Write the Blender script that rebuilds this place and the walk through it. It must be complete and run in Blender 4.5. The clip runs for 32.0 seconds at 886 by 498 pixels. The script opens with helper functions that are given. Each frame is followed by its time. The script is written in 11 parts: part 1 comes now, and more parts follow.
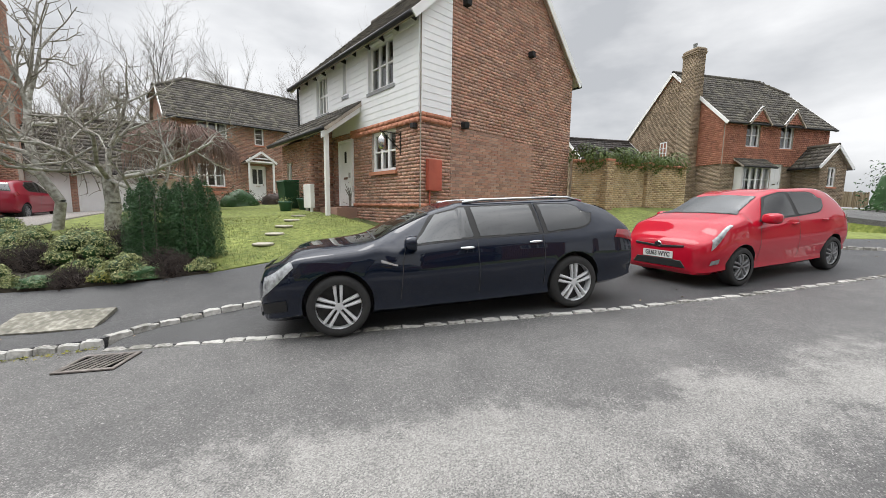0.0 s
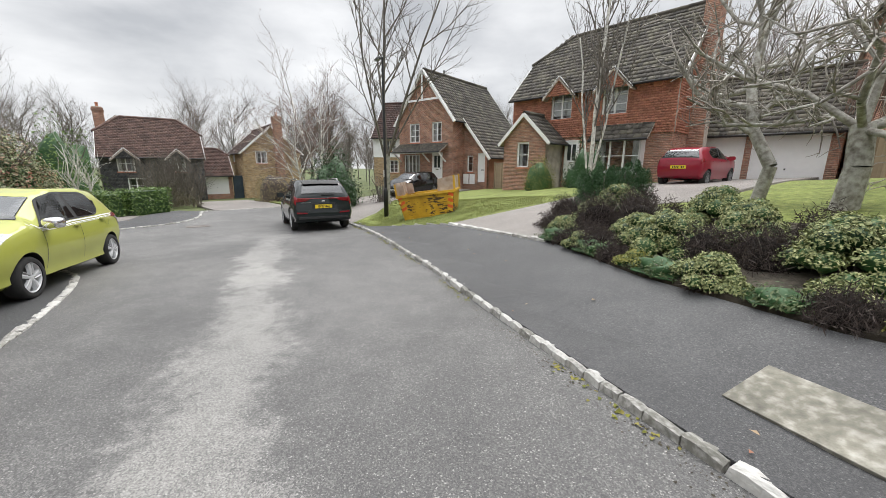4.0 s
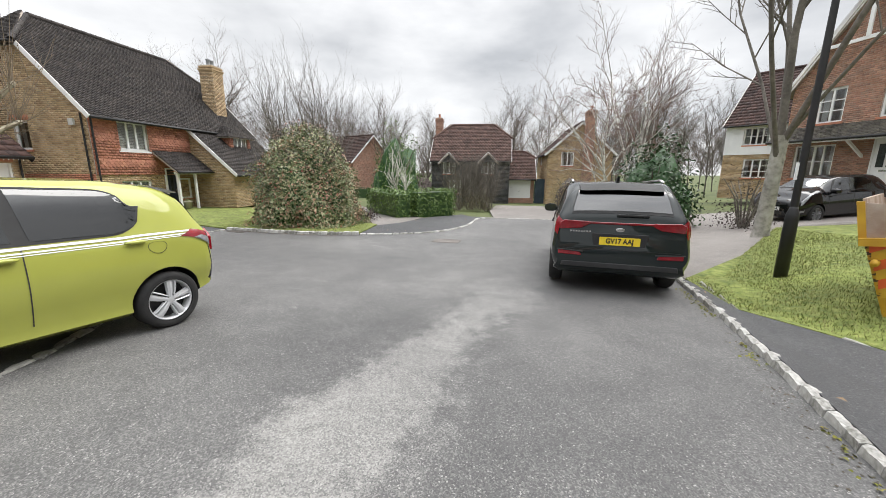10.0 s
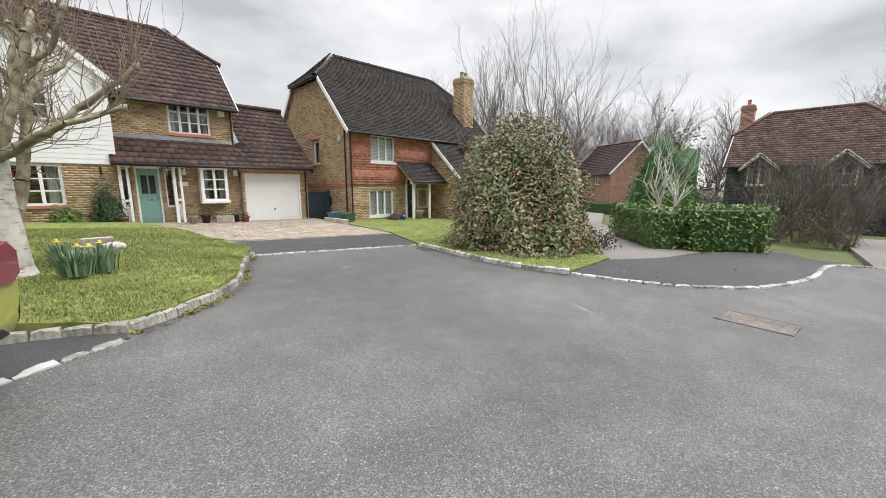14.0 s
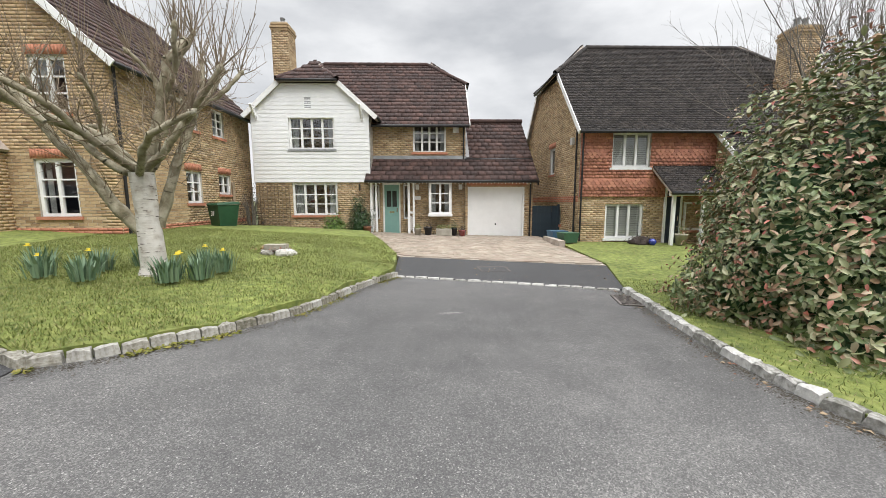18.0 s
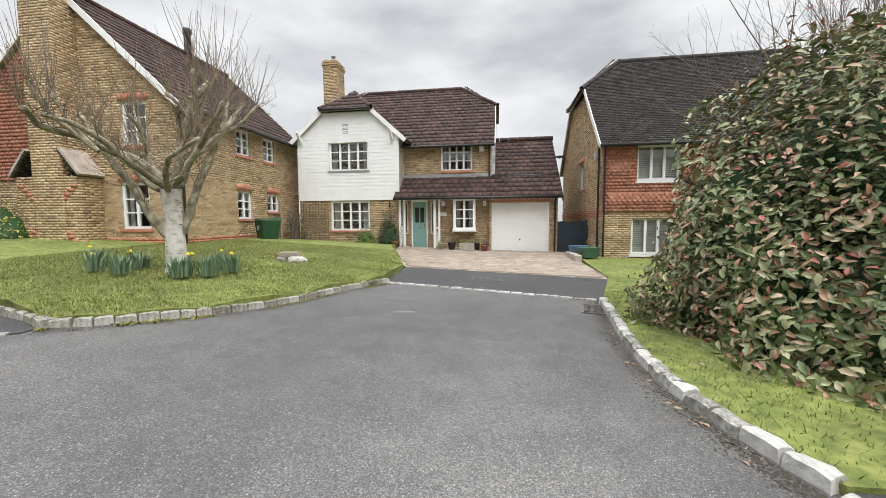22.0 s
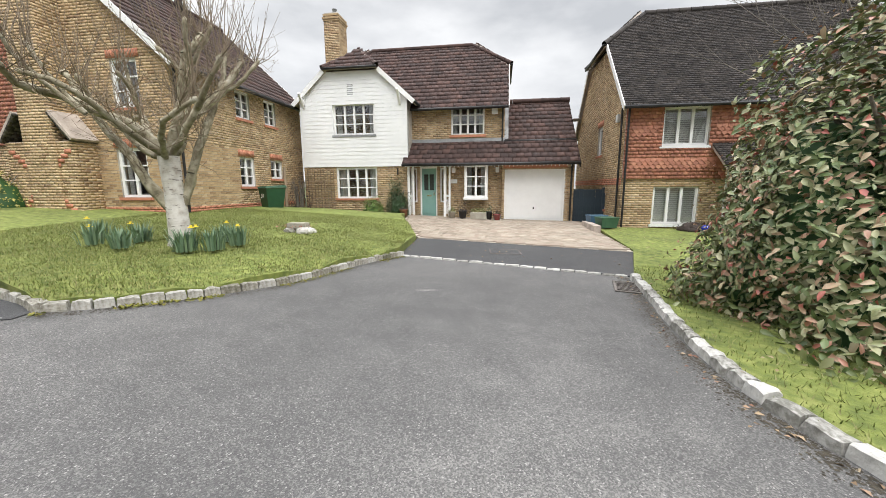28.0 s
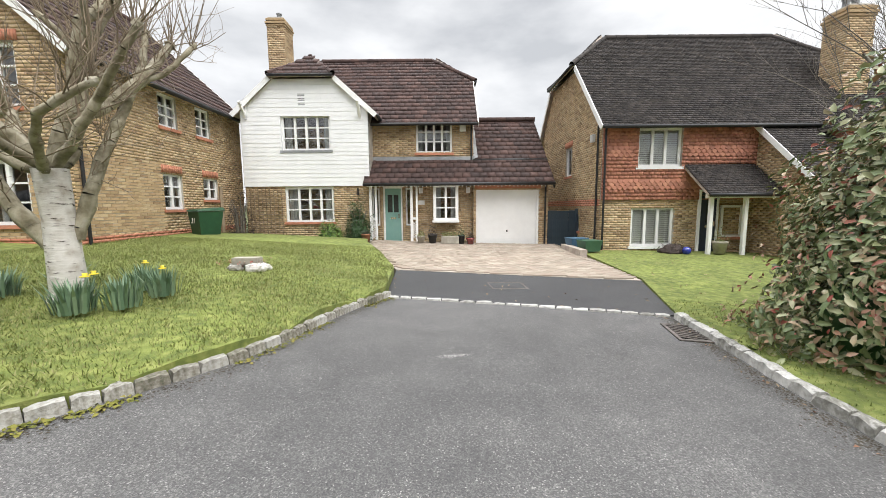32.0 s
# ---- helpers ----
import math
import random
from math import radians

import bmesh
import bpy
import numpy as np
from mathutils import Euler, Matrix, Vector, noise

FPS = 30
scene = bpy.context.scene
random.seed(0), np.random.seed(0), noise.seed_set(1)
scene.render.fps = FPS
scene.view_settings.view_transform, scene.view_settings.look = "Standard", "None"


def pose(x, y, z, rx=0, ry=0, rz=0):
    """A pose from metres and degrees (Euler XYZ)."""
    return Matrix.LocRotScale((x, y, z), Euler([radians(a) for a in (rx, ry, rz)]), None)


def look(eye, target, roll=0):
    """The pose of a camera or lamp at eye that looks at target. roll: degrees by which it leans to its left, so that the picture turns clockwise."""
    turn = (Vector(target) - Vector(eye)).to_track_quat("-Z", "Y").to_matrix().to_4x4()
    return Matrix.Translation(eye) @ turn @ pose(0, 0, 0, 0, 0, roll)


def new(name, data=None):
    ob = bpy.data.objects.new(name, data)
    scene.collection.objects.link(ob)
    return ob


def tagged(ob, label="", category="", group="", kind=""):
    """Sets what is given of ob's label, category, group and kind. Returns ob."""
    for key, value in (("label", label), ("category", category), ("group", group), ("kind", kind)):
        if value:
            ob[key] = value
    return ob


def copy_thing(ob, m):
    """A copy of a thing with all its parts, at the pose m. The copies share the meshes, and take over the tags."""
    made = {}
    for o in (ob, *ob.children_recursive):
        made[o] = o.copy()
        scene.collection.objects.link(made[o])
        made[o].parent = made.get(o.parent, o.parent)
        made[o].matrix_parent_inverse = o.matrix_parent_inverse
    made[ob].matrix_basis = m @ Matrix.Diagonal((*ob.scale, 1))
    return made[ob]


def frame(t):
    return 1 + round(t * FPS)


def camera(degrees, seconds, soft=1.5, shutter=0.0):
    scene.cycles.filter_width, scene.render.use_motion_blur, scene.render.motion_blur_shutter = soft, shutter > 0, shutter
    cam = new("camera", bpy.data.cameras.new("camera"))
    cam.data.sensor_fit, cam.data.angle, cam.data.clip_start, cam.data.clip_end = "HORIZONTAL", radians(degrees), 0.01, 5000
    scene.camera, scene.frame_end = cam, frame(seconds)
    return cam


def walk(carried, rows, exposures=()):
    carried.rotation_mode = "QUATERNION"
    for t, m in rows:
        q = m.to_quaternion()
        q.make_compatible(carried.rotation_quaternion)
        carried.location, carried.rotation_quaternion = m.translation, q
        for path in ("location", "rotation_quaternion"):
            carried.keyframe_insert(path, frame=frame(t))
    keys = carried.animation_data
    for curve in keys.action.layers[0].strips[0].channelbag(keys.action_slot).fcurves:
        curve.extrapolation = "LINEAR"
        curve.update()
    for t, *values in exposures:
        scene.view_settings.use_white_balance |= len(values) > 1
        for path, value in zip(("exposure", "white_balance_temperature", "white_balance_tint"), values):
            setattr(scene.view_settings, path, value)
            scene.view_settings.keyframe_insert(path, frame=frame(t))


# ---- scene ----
cam = camera(100.3, 32.0, soft=0.8)
# seconds, x, y, z, yaw, pitch, roll
ROWS = [
    (0.0, -0.000, 0.000, 1.450, -27.71, -6.62, -0.77),
    (0.5, -0.117, 0.383, 1.445, -9.45, -7.45, -0.55),
    (1.0, -0.261, 0.711, 1.446, 10.39, -7.54, -0.61),
    (1.5, -0.473, 1.104, 1.440, 18.86, -7.57, -0.56),
    (2.0, -0.703, 1.535, 1.445, 35.00, -7.72, -0.46),
    (2.5, -1.002, 1.945, 1.405, 41.77, -7.93, -0.45),
    (3.0, -1.345, 2.376, 1.407, 46.40, -8.96, -0.42),
    (3.5, -1.713, 2.769, 1.397, 51.69, -10.85, -0.46),
    (4.0, -2.071, 3.157, 1.375, 52.66, -12.48, -0.40),
    (4.5, -2.478, 3.546, 1.338, 56.40, -12.61, -0.49),
    (6.5, -4.236, 4.676, 1.309, 70.01, -10.93, -0.61),
    (7.0, -4.814, 4.908, 1.248, 72.47, -10.60, -0.59),
    (7.5, -5.389, 5.118, 1.213, 78.51, -10.68, -0.64),
    (8.0, -5.976, 5.286, 1.178, 84.95, -10.70, -0.50),
    (8.5, -6.591, 5.451, 1.136, 85.29, -11.15, -0.37),
    (9.0, -7.160, 5.529, 1.117, 87.19, -11.50, -0.48),
    (9.5, -7.718, 5.567, 1.112, 87.63, -11.82, -0.34),
    (10.0, -8.290, 5.525, 1.084, 98.01, -11.88, -0.43),
    (10.5, -8.888, 5.505, 1.066, 101.07, -12.04, -0.45),
    (11.0, -9.485, 5.416, 1.056, 105.07, -12.07, -0.43),
    (11.5, -10.057, 5.319, 1.048, 107.55, -12.08, -0.46),
    (12.0, -10.636, 5.210, 1.028, 117.33, -11.87, -0.42),
    (12.5, -11.171, 5.064, 1.006, 120.97, -11.81, -0.37),
    (13.0, -11.651, 4.909, 0.972, 126.02, -11.59, -0.33),
    (13.5, -12.132, 4.740, 0.887, 132.80, -10.60, -0.34),
    (14.0, -12.719, 4.683, 0.798, 136.46, -9.76, -0.17),
    (14.5, -13.352, 4.649, 0.752, 144.51, -9.17, -0.02),
    (16.5, -15.015, 3.928, 0.778, 162.85, -8.02, 0.01),
    (17.0, -15.425, 3.641, 0.739, 167.93, -7.86, 0.05),
    (17.5, -15.755, 3.345, 0.720, 172.31, -7.86, 0.07),
    (18.0, -16.019, 3.018, 0.697, 178.79, -7.37, 0.12),
    (18.5, -16.275, 2.704, 0.687, 181.87, -6.38, 0.14),
    (19.0, -16.484, 2.442, 0.671, 185.33, -5.27, 0.09),
    (19.5, -16.676, 2.306, 0.673, 185.96, -1.67, 0.10),
    (20.0, -16.818, 2.267, 0.658, 188.97, 0.35, 0.14),
    (20.5, -16.903, 2.358, 0.634, 188.99, 0.41, 0.05),
    (21.0, -17.047, 2.639, 0.613, 188.83, -0.57, 0.15),
    (21.5, -17.311, 2.951, 0.558, 188.62, -2.12, 0.29),
    (22.0, -17.557, 3.393, 0.522, 188.45, -4.26, 0.30),
    (22.5, -17.847, 3.809, 0.495, 188.75, -7.44, 0.35),
    (23.0, -18.100, 4.206, 0.480, 194.62, -7.67, 0.30),
    (23.5, -18.293, 4.529, 0.480, 213.30, -8.91, 0.34),
    (24.0, -18.478, 4.740, 0.561, 233.02, -8.96, 0.19),
    (24.5, -18.510, 4.802, 0.579, 243.65, -8.58, 0.14),
    (25.0, -18.493, 4.682, 0.546, 244.17, -8.59, 0.21),
    (25.5, -18.316, 4.495, 0.518, 233.24, -8.99, 0.25),
    (26.0, -18.119, 4.223, 0.520, 216.97, -9.28, 0.23),
    (26.5, -17.923, 3.896, 0.518, 206.45, -9.29, 0.27),
    (28.5, -17.033, 2.727, 0.602, 185.21, -9.55, 0.26),
    (29.0, -16.906, 2.455, 0.592, 182.38, -9.60, 0.24),
    (29.5, -16.690, 2.161, 0.584, 181.79, -9.53, 0.15),
    (30.0, -16.449, 1.922, 0.612, 181.68, -9.45, 0.21),
    (30.5, -16.290, 1.740, 0.638, 181.49, -9.33, 0.29),
    (31.0, -16.185, 1.689, 0.658, 180.90, -8.52, 0.32),
    (31.5, -16.140, 1.687, 0.663, 180.32, -7.30, 0.41),
    (32.0, -16.142, 1.702, 0.664, 180.12, -6.50, 0.45),
]
walk(cam, [(t, pose(x, y, z, 90 + pitch, roll, yaw)) for t, x, y, z, yaw, pitch, roll in ROWS],
     exposures=[(0.0, 0.42), (1.0, 0.52), (3.0, 0.44), (8.0, 0.42), (10.5, 0.52), (12.0, 0.52), (14.0, 0.44), (17.0, 0.42), (19.0, 0.50), (20.0, 0.44), (22.0, 0.42), (24.0, 0.37), (26.0, 0.35), (29.0, 0.64), (32.0, 0.63)])

# ---- world, sun ----
def build_world():
    w = bpy.data.worlds.new("overcast")
    scene.world = w
    w.use_nodes = True
    nt = w.node_tree
    nt.nodes.clear()
    out = nt.nodes.new("ShaderNodeOutputWorld")
    bg = nt.nodes.new("ShaderNodeBackground")
    sky = nt.nodes.new("ShaderNodeTexSky")
    sky.sky_type = "NISHITA"
    sky.sun_disc = False
    sky.sun_elevation = radians(55)
    sky.sun_rotation = radians(-41)
    tc = nt.nodes.new("ShaderNodeTexCoord")
    mp = nt.nodes.new("ShaderNodeMapping")
    mp.inputs["Scale"].default_value = (1.0, 1.0, 2.6)
    n1 = nt.nodes.new("ShaderNodeTexNoise")
    n1.inputs["Scale"].default_value = 2.3
    n1.inputs["Detail"].default_value = 7
    n1.inputs["Roughness"].default_value = 0.52
    ramp = nt.nodes.new("ShaderNodeValToRGB")
    e = ramp.color_ramp.elements
    e[0].position, e[0].color = 0.34, (0.42, 0.433, 0.455, 1)
    e[1].position, e[1].color = 0.66, (0.76, 0.765, 0.775, 1)
    mix = nt.nodes.new("ShaderNodeMixRGB")
    mix.inputs[0].default_value = 0.04
    skm = nt.nodes.new("ShaderNodeMixRGB")
    skm.blend_type = "MULTIPLY"
    skm.inputs[0].default_value = 1
    skm.inputs[2].default_value = (0.1, 0.1, 0.1, 1)
    L = nt.links.new
    L(tc.outputs["Generated"], mp.inputs[0])
    L(mp.outputs[0], n1.inputs["Vector"])
    L(n1.outputs["Fac"], ramp.inputs[0])
    L(sky.outputs[0], skm.inputs[1])
    L(ramp.outputs[0], mix.inputs[1])
    L(skm.outputs[0], mix.inputs[2])
    # an overcast sky brightens towards the zenith
    sep = nt.nodes.new("ShaderNodeSeparateXYZ")
    zr = nt.nodes.new("ShaderNodeMapRange")
    zr.interpolation_type = "SMOOTHSTEP"
    zr.inputs["From Min"].default_value = 0.45
    zr.inputs["From Max"].default_value = 1.0
    zr.inputs["To Min"].default_value = 1.0
    zr.inputs["To Max"].default_value = 4.2
    L(tc.outputs["Generated"], sep.inputs[0])
    L(sep.outputs["Z"], zr.inputs[0])
    L(zr.outputs[0], bg.inputs[1])
    L(mix.outputs[0], bg.inputs[0])
    L(bg.outputs[0], out.inputs[0])
    sun = new("sun", bpy.data.lights.new("sun", "SUN"))
    sun.data.energy = 1.5
    sun.data.angle = radians(40)
    sun.data.color = (1, 0.97, 0.93)
    sun.matrix_world = look((-14, 16, 30), (0, 0, 0))
build_world()

# ---- materials ----
MATS = {}

def nodes_of(name):
    m = bpy.data.materials.new(name)
    m.use_nodes = True
    nt = m.node_tree
    return m, nt, nt.nodes["Principled BSDF"]

def surf(name, colours, rough=0.8, scale=6.0, island=False, objrand=False, spread=0.25, bump=0.3, bscale=60.0, metal=0.0,
         stain=0.35, coat=0.0, spec=0.5):
    """A mottled surface: a ramp of colours driven by noise (or by island), a larger stain, fine relief."""
    if name in MATS:
        return MATS[name]
    m, nt, b = nodes_of(name)
    N, L = nt.nodes.new, nt.links.new
    tc = N("ShaderNodeTexCoord")
    geo = N("ShaderNodeNewGeometry")
    no = N("ShaderNodeTexNoise")
    no.inputs["Scale"].default_value = scale
    no.inputs["Detail"].default_value = 6
    L(tc.outputs["Object"], no.inputs["Vector"])
    ramp = N("ShaderNodeValToRGB")
    els = ramp.color_ramp.elements
    while len(els) < len(colours):
        els.new(0.5)
    for i, c in enumerate(colours):
        p = i / max(1, len(colours) - 1)
        els[i].position = p if (island or objrand) else 0.5 + (p - 0.5) * 0.5
        els[i].color = (*c, 1)
    if len(colours) == 1:
        els[-1].color = (*colours[0], 1)
    if island or objrand:
        if objrand:
            oi = N("ShaderNodeObjectInfo")
            src = oi.outputs["Random"]
        else:
            src = geo.outputs["Random Per Island"]
        mixv = N("ShaderNodeMath")
        mixv.operation = "MULTIPLY_ADD"
        mixv.inputs[1].default_value = spread
        sh = N("ShaderNodeMath")
        sh.operation = "SUBTRACT"
        sh.inputs[1].default_value = 0.5
        L(no.outputs["Fac"], sh.inputs[0])
        L(sh.outputs[0], mixv.inputs[0])
        L(src, mixv.inputs[2])
        L(mixv.outputs[0], ramp.inputs[0])
    else:
        L(no.outputs["Fac"], ramp.inputs[0])
    st = N("ShaderNodeTexNoise")
    st.inputs["Scale"].default_value = scale * 0.13
    st.inputs["Detail"].default_value = 4
    L(tc.outputs["Object"], st.inputs["Vector"])
    sr = N("ShaderNodeMapRange")
    sr.inputs["From Min"].default_value = 0.3
    sr.inputs["From Max"].default_value = 0.7
    sr.inputs["To Min"].default_value = 1 - stain
    sr.inputs["To Max"].default_value = 1 + stain * 0.5
    L(st.outputs["Fac"], sr.inputs[0])
    mul = N("ShaderNodeMixRGB")
    mul.blend_type = "MULTIPLY"
    mul.inputs[0].default_value = 1
    L(ramp.outputs[0], mul.inputs[1])
    L(sr.outputs[0], mul.inputs[2])
    L(mul.outputs[0], b.inputs["Base Color"])
    b.inputs["Roughness"].default_value = rough
    b.inputs["Metallic"].default_value = metal
    b.inputs["Coat Weight"].default_value = coat
    b.inputs["Coat Roughness"].default_value = 0.04
    b.inputs["Specular IOR Level"].default_value = spec
    if bump:
        bn = N("ShaderNodeTexNoise")
        bn.inputs["Scale"].default_value = bscale
        bn.inputs["Detail"].default_value = 5
        L(tc.outputs["Object"], bn.inputs["Vector"])
        bp = N("ShaderNodeBump")
        bp.inputs["Strength"].default_value = bump
        bp.inputs["Distance"].default_value = 0.01
        L(bn.outputs["Fac"], bp.inputs["Height"])
        L(bp.outputs[0], b.inputs["Normal"])
    MATS[name] = m
    return m

def glass_mat(name, tint=(0.86, 0.89, 0.88), ior=1.5, add=0.12):
    if name in MATS:
        return MATS[name]
    m = bpy.data.materials.new(name)
    m.use_nodes = True
    nt = m.node_tree
    nt.nodes.clear()
    N, L = nt.nodes.new, nt.links.new
    out, mx = N("ShaderNodeOutputMaterial"), N("ShaderNodeMixShader")
    tr, gl, fr = N("ShaderNodeBsdfTransparent"), N("ShaderNodeBsdfGlossy"), N("ShaderNodeFresnel")
    tr.inputs[0].default_value = (*tint, 1)
    gl.inputs["Roughness"].default_value = 0.02
    fr.inputs[0].default_value = ior
    mul = N("ShaderNodeMath")
    mul.operation = "MULTIPLY_ADD"
    mul.inputs[1].default_value = 1.0
    mul.inputs[2].default_value = add
    L(fr.outputs[0], mul.inputs[0])
    L(mul.outputs[0], mx.inputs[0])
    L(tr.outputs[0], mx.inputs[1])
    L(gl.outputs[0], mx.inputs[2])
    L(mx.outputs[0], out.inputs[0])
    MATS[name] = m
    return m

def asphalt_mat(name, dark, mid, light, band):
    """Worn asphalt: pale chips in dark binder, large stains, and on the road a pale worn band down the middle."""
    m, nt, b = nodes_of(name)
    N, L = nt.nodes.new, nt.links.new
    tc = N("ShaderNodeTexCoord")
    vo = N("ShaderNodeTexVoronoi")
    vo.inputs["Scale"].default_value = 135
    L(tc.outputs["Object"], vo.inputs["Vector"])
    n1 = N("ShaderNodeTexNoise")
    n1.inputs["Scale"].default_value = 80
    n1.inputs["Detail"].default_value = 8
    n1.inputs["Roughness"].default_value = 0.75
    L(tc.outputs["Object"], n1.inputs["Vector"])
    sepc = N("ShaderNodeSeparateColor")
    L(vo.outputs["Color"], sepc.inputs[0])
    def math_node(op, a=None, b_=None, c=None):
        q = N("ShaderNodeMath")
        q.operation = op
        for k, v in enumerate((a, b_, c)):
            if v is None:
                continue
            if isinstance(v, (int, float)):
                q.inputs[k].default_value = v
            else:
                L(v, q.inputs[k])
        return q.outputs[0]
    def noise_node(scale, detail=4):
        q = N("ShaderNodeTexNoise")
        q.inputs["Scale"].default_value = scale
        q.inputs["Detail"].default_value = detail
        L(tc.outputs["Object"], q.inputs["Vector"])
        return q.outputs["Fac"]
    speck = math_node("ADD", math_node("MULTIPLY_ADD", sepc.outputs[0], 0.36, 0.08), math_node("MULTIPLY", n1.outputs["Fac"], 0.46))
    big = noise_node(0.35, 5)
    med = noise_node(2.6, 6)
    chip = math_node("MULTIPLY", math_node("GREATER_THAN", sepc.outputs[1], 0.965), 0.34)
    speck2 = math_node("ADD", speck, chip)
    val = math_node("ADD", speck2, math_node("MULTIPLY_ADD", big, 0.46, -0.23))
    val = math_node("ADD", val, math_node("MULTIPLY_ADD", med, 0.26, -0.13))
    if band:
        sp = N("ShaderNodeSeparateXYZ")
        L(tc.outputs["Object"], sp.inputs[0])
        X, Y = sp.outputs["X"], sp.outputs["Y"]
        # middle line of the worn band: y = 1.9 - 0.275 x, fading out to the west
        d = math_node("ABSOLUTE", math_node("SUBTRACT", Y, math_node("MULTIPLY_ADD", X, -0.275, 1.95)))
        wob = math_node("MULTIPLY_ADD", noise_node(0.9, 6), 1.5, -0.75)
        d = math_node("ADD", d, wob)
        # the worn band breaks up into bare patches with grainy edges
        d = math_node("ADD", d, math_node("MULTIPLY_ADD", noise_node(7.0, 5), 0.9, -0.45))
        d = math_node("ADD", d, math_node("MULTIPLY_ADD", n1.outputs["Fac"], 1.1, -0.55))
        mr = N("ShaderNodeMapRange")
        mr.interpolation_type = "SMOOTHSTEP"
        for k, v in (("From Min", 0.6), ("From Max", 0.15), ("To Min", 0.0), ("To Max", 1.0)):
            mr.inputs[k].default_value = v
        L(d, mr.inputs[0])
        fade = N("ShaderNodeMapRange")
        for k, v in (("From Min", -15.0), ("From Max", -12.0), ("To Min", 0.0), ("To Max", 1.0)):
            fade.inputs[k].default_value = v
        L(X, fade.inputs[0])
        gr = math_node("MULTIPLY", mr.outputs[0], fade.outputs[0])
        val = math_node("ADD", val, math_node("MULTIPLY", gr, 0.25))
    ramp = N("ShaderNodeValToRGB")
    e = ramp.color_ramp.elements
    e[0].position, e[0].color = 0.18, (*dark, 1)
    e[1].position, e[1].color = 1.0, (*light, 1)
    q = e.new(0.52)
    q.color = (*mid, 1)
    L(val, ramp.inputs[0])
    L(ramp.outputs[0], b.inputs["Base Color"])
    b.inputs["Roughness"].default_value = 0.62
    bp = N("ShaderNodeBump")
    bp.inputs["Strength"].default_value = 0.8
    bp.inputs["Distance"].default_value = 0.008
    L(speck, bp.inputs["Height"])
    L(bp.outputs[0], b.inputs["Normal"])
    MATS[name] = m
    return m
M_asphalt = asphalt_mat("asphalt", (0.036, 0.035, 0.035), (0.096, 0.094, 0.092), (0.34, 0.33, 0.31), True)
M_path = asphalt_mat("path_asphalt", (0.020, 0.020, 0.022), (0.044, 0.044, 0.046), (0.15, 0.15, 0.147), False)
M_drive = asphalt_mat("drive_tarmac", (0.09, 0.08, 0.073), (0.19, 0.17, 0.155), (0.36, 0.33, 0.30), False)
M_grass = surf("grass", [(0.075, 0.10, 0.024), (0.16, 0.195, 0.042), (0.28, 0.295, 0.09)], 0.95, 9, bump=0.9, bscale=90, stain=0.3)
M_earth = surf("earth", [(0.03, 0.024, 0.017), (0.06, 0.05, 0.035), (0.10, 0.085, 0.06)], 0.95, 14, bump=0.9, bscale=60)
M_field = surf("field", [(0.06, 0.08, 0.025), (0.09, 0.11, 0.035), (0.12, 0.13, 0.05)], 0.95, 1.5, bump=0.4)
M_kerb = surf("kerb_stone", [(0.20, 0.195, 0.17), (0.36, 0.35, 0.325), (0.46, 0.45, 0.42), (0.54, 0.53, 0.50)], 0.9, 5, objrand=True, spread=1.7, bump=0.9, bscale=9, stain=0.35)
M_mortar = surf("mortar", [(0.42, 0.38, 0.32), (0.54, 0.50, 0.43)], 0.95, 20, bump=0.3)
M_mortar_d = surf("mortar_dark", [(0.40, 0.34, 0.29), (0.50, 0.44, 0.38)], 0.95, 20, bump=0.3)
M_buff = surf("buff_brick", [(0.30, 0.20, 0.115), (0.47, 0.33, 0.19), (0.55, 0.40, 0.235), (0.42, 0.30, 0.17), (0.60, 0.46, 0.29)], 0.9, 18, island=True, spread=0.4, bump=0.4, stain=0.2)
M_brown = surf("brown_brick", [(0.17, 0.125, 0.085), (0.27, 0.20, 0.135), (0.33, 0.25, 0.17), (0.24, 0.18, 0.125), (0.37, 0.29, 0.20)], 0.9, 18, island=True, spread=0.4, bump=0.4, stain=0.25)
M_red = surf("red_brick", [(0.29, 0.175, 0.135), (0.42, 0.22, 0.155), (0.49, 0.275, 0.195), (0.34, 0.215, 0.165), (0.53, 0.32, 0.23)], 0.9, 18, island=True, spread=0.4, bump=0.4, stain=0.2)
M_orange = surf("orange_brick", [(0.46, 0.19, 0.115), (0.55, 0.24, 0.15)], 0.9, 18, island=True, spread=0.4, bump=0.4, stain=0.2)
M_hung = surf("hung_tile", [(0.33, 0.145, 0.10), (0.49, 0.21, 0.14), (0.42, 0.18, 0.12), (0.55, 0.26, 0.17)], 0.85, 18, island=True, spread=0.3, bump=0.3, stain=0.2)
M_roofbrown = surf("roof_tile_brown", [(0.040, 0.023, 0.020), (0.060, 0.033, 0.028), (0.085, 0.045, 0.036)], 0.85, 14, island=True, spread=0.5, bump=0.5, stain=0.35)
M_roofgrey = surf("roof_tile_grey", [(0.055, 0.05, 0.042), (0.09, 0.08, 0.068), (0.13, 0.12, 0.09)], 0.9, 14, island=True, spread=0.5, bump=0.5, stain=0.35)
M_roofdark = surf("roof_tile_dark", [(0.024, 0.020, 0.019), (0.042, 0.035, 0.032), (0.058, 0.048, 0.042)], 0.85, 14, island=True, spread=0.5, bump=0.5, stain=0.35)
M_white = surf("white_paint", [(0.82, 0.82, 0.81), (0.87, 0.87, 0.86)], 0.45, 5, bump=0.05, stain=0.06)
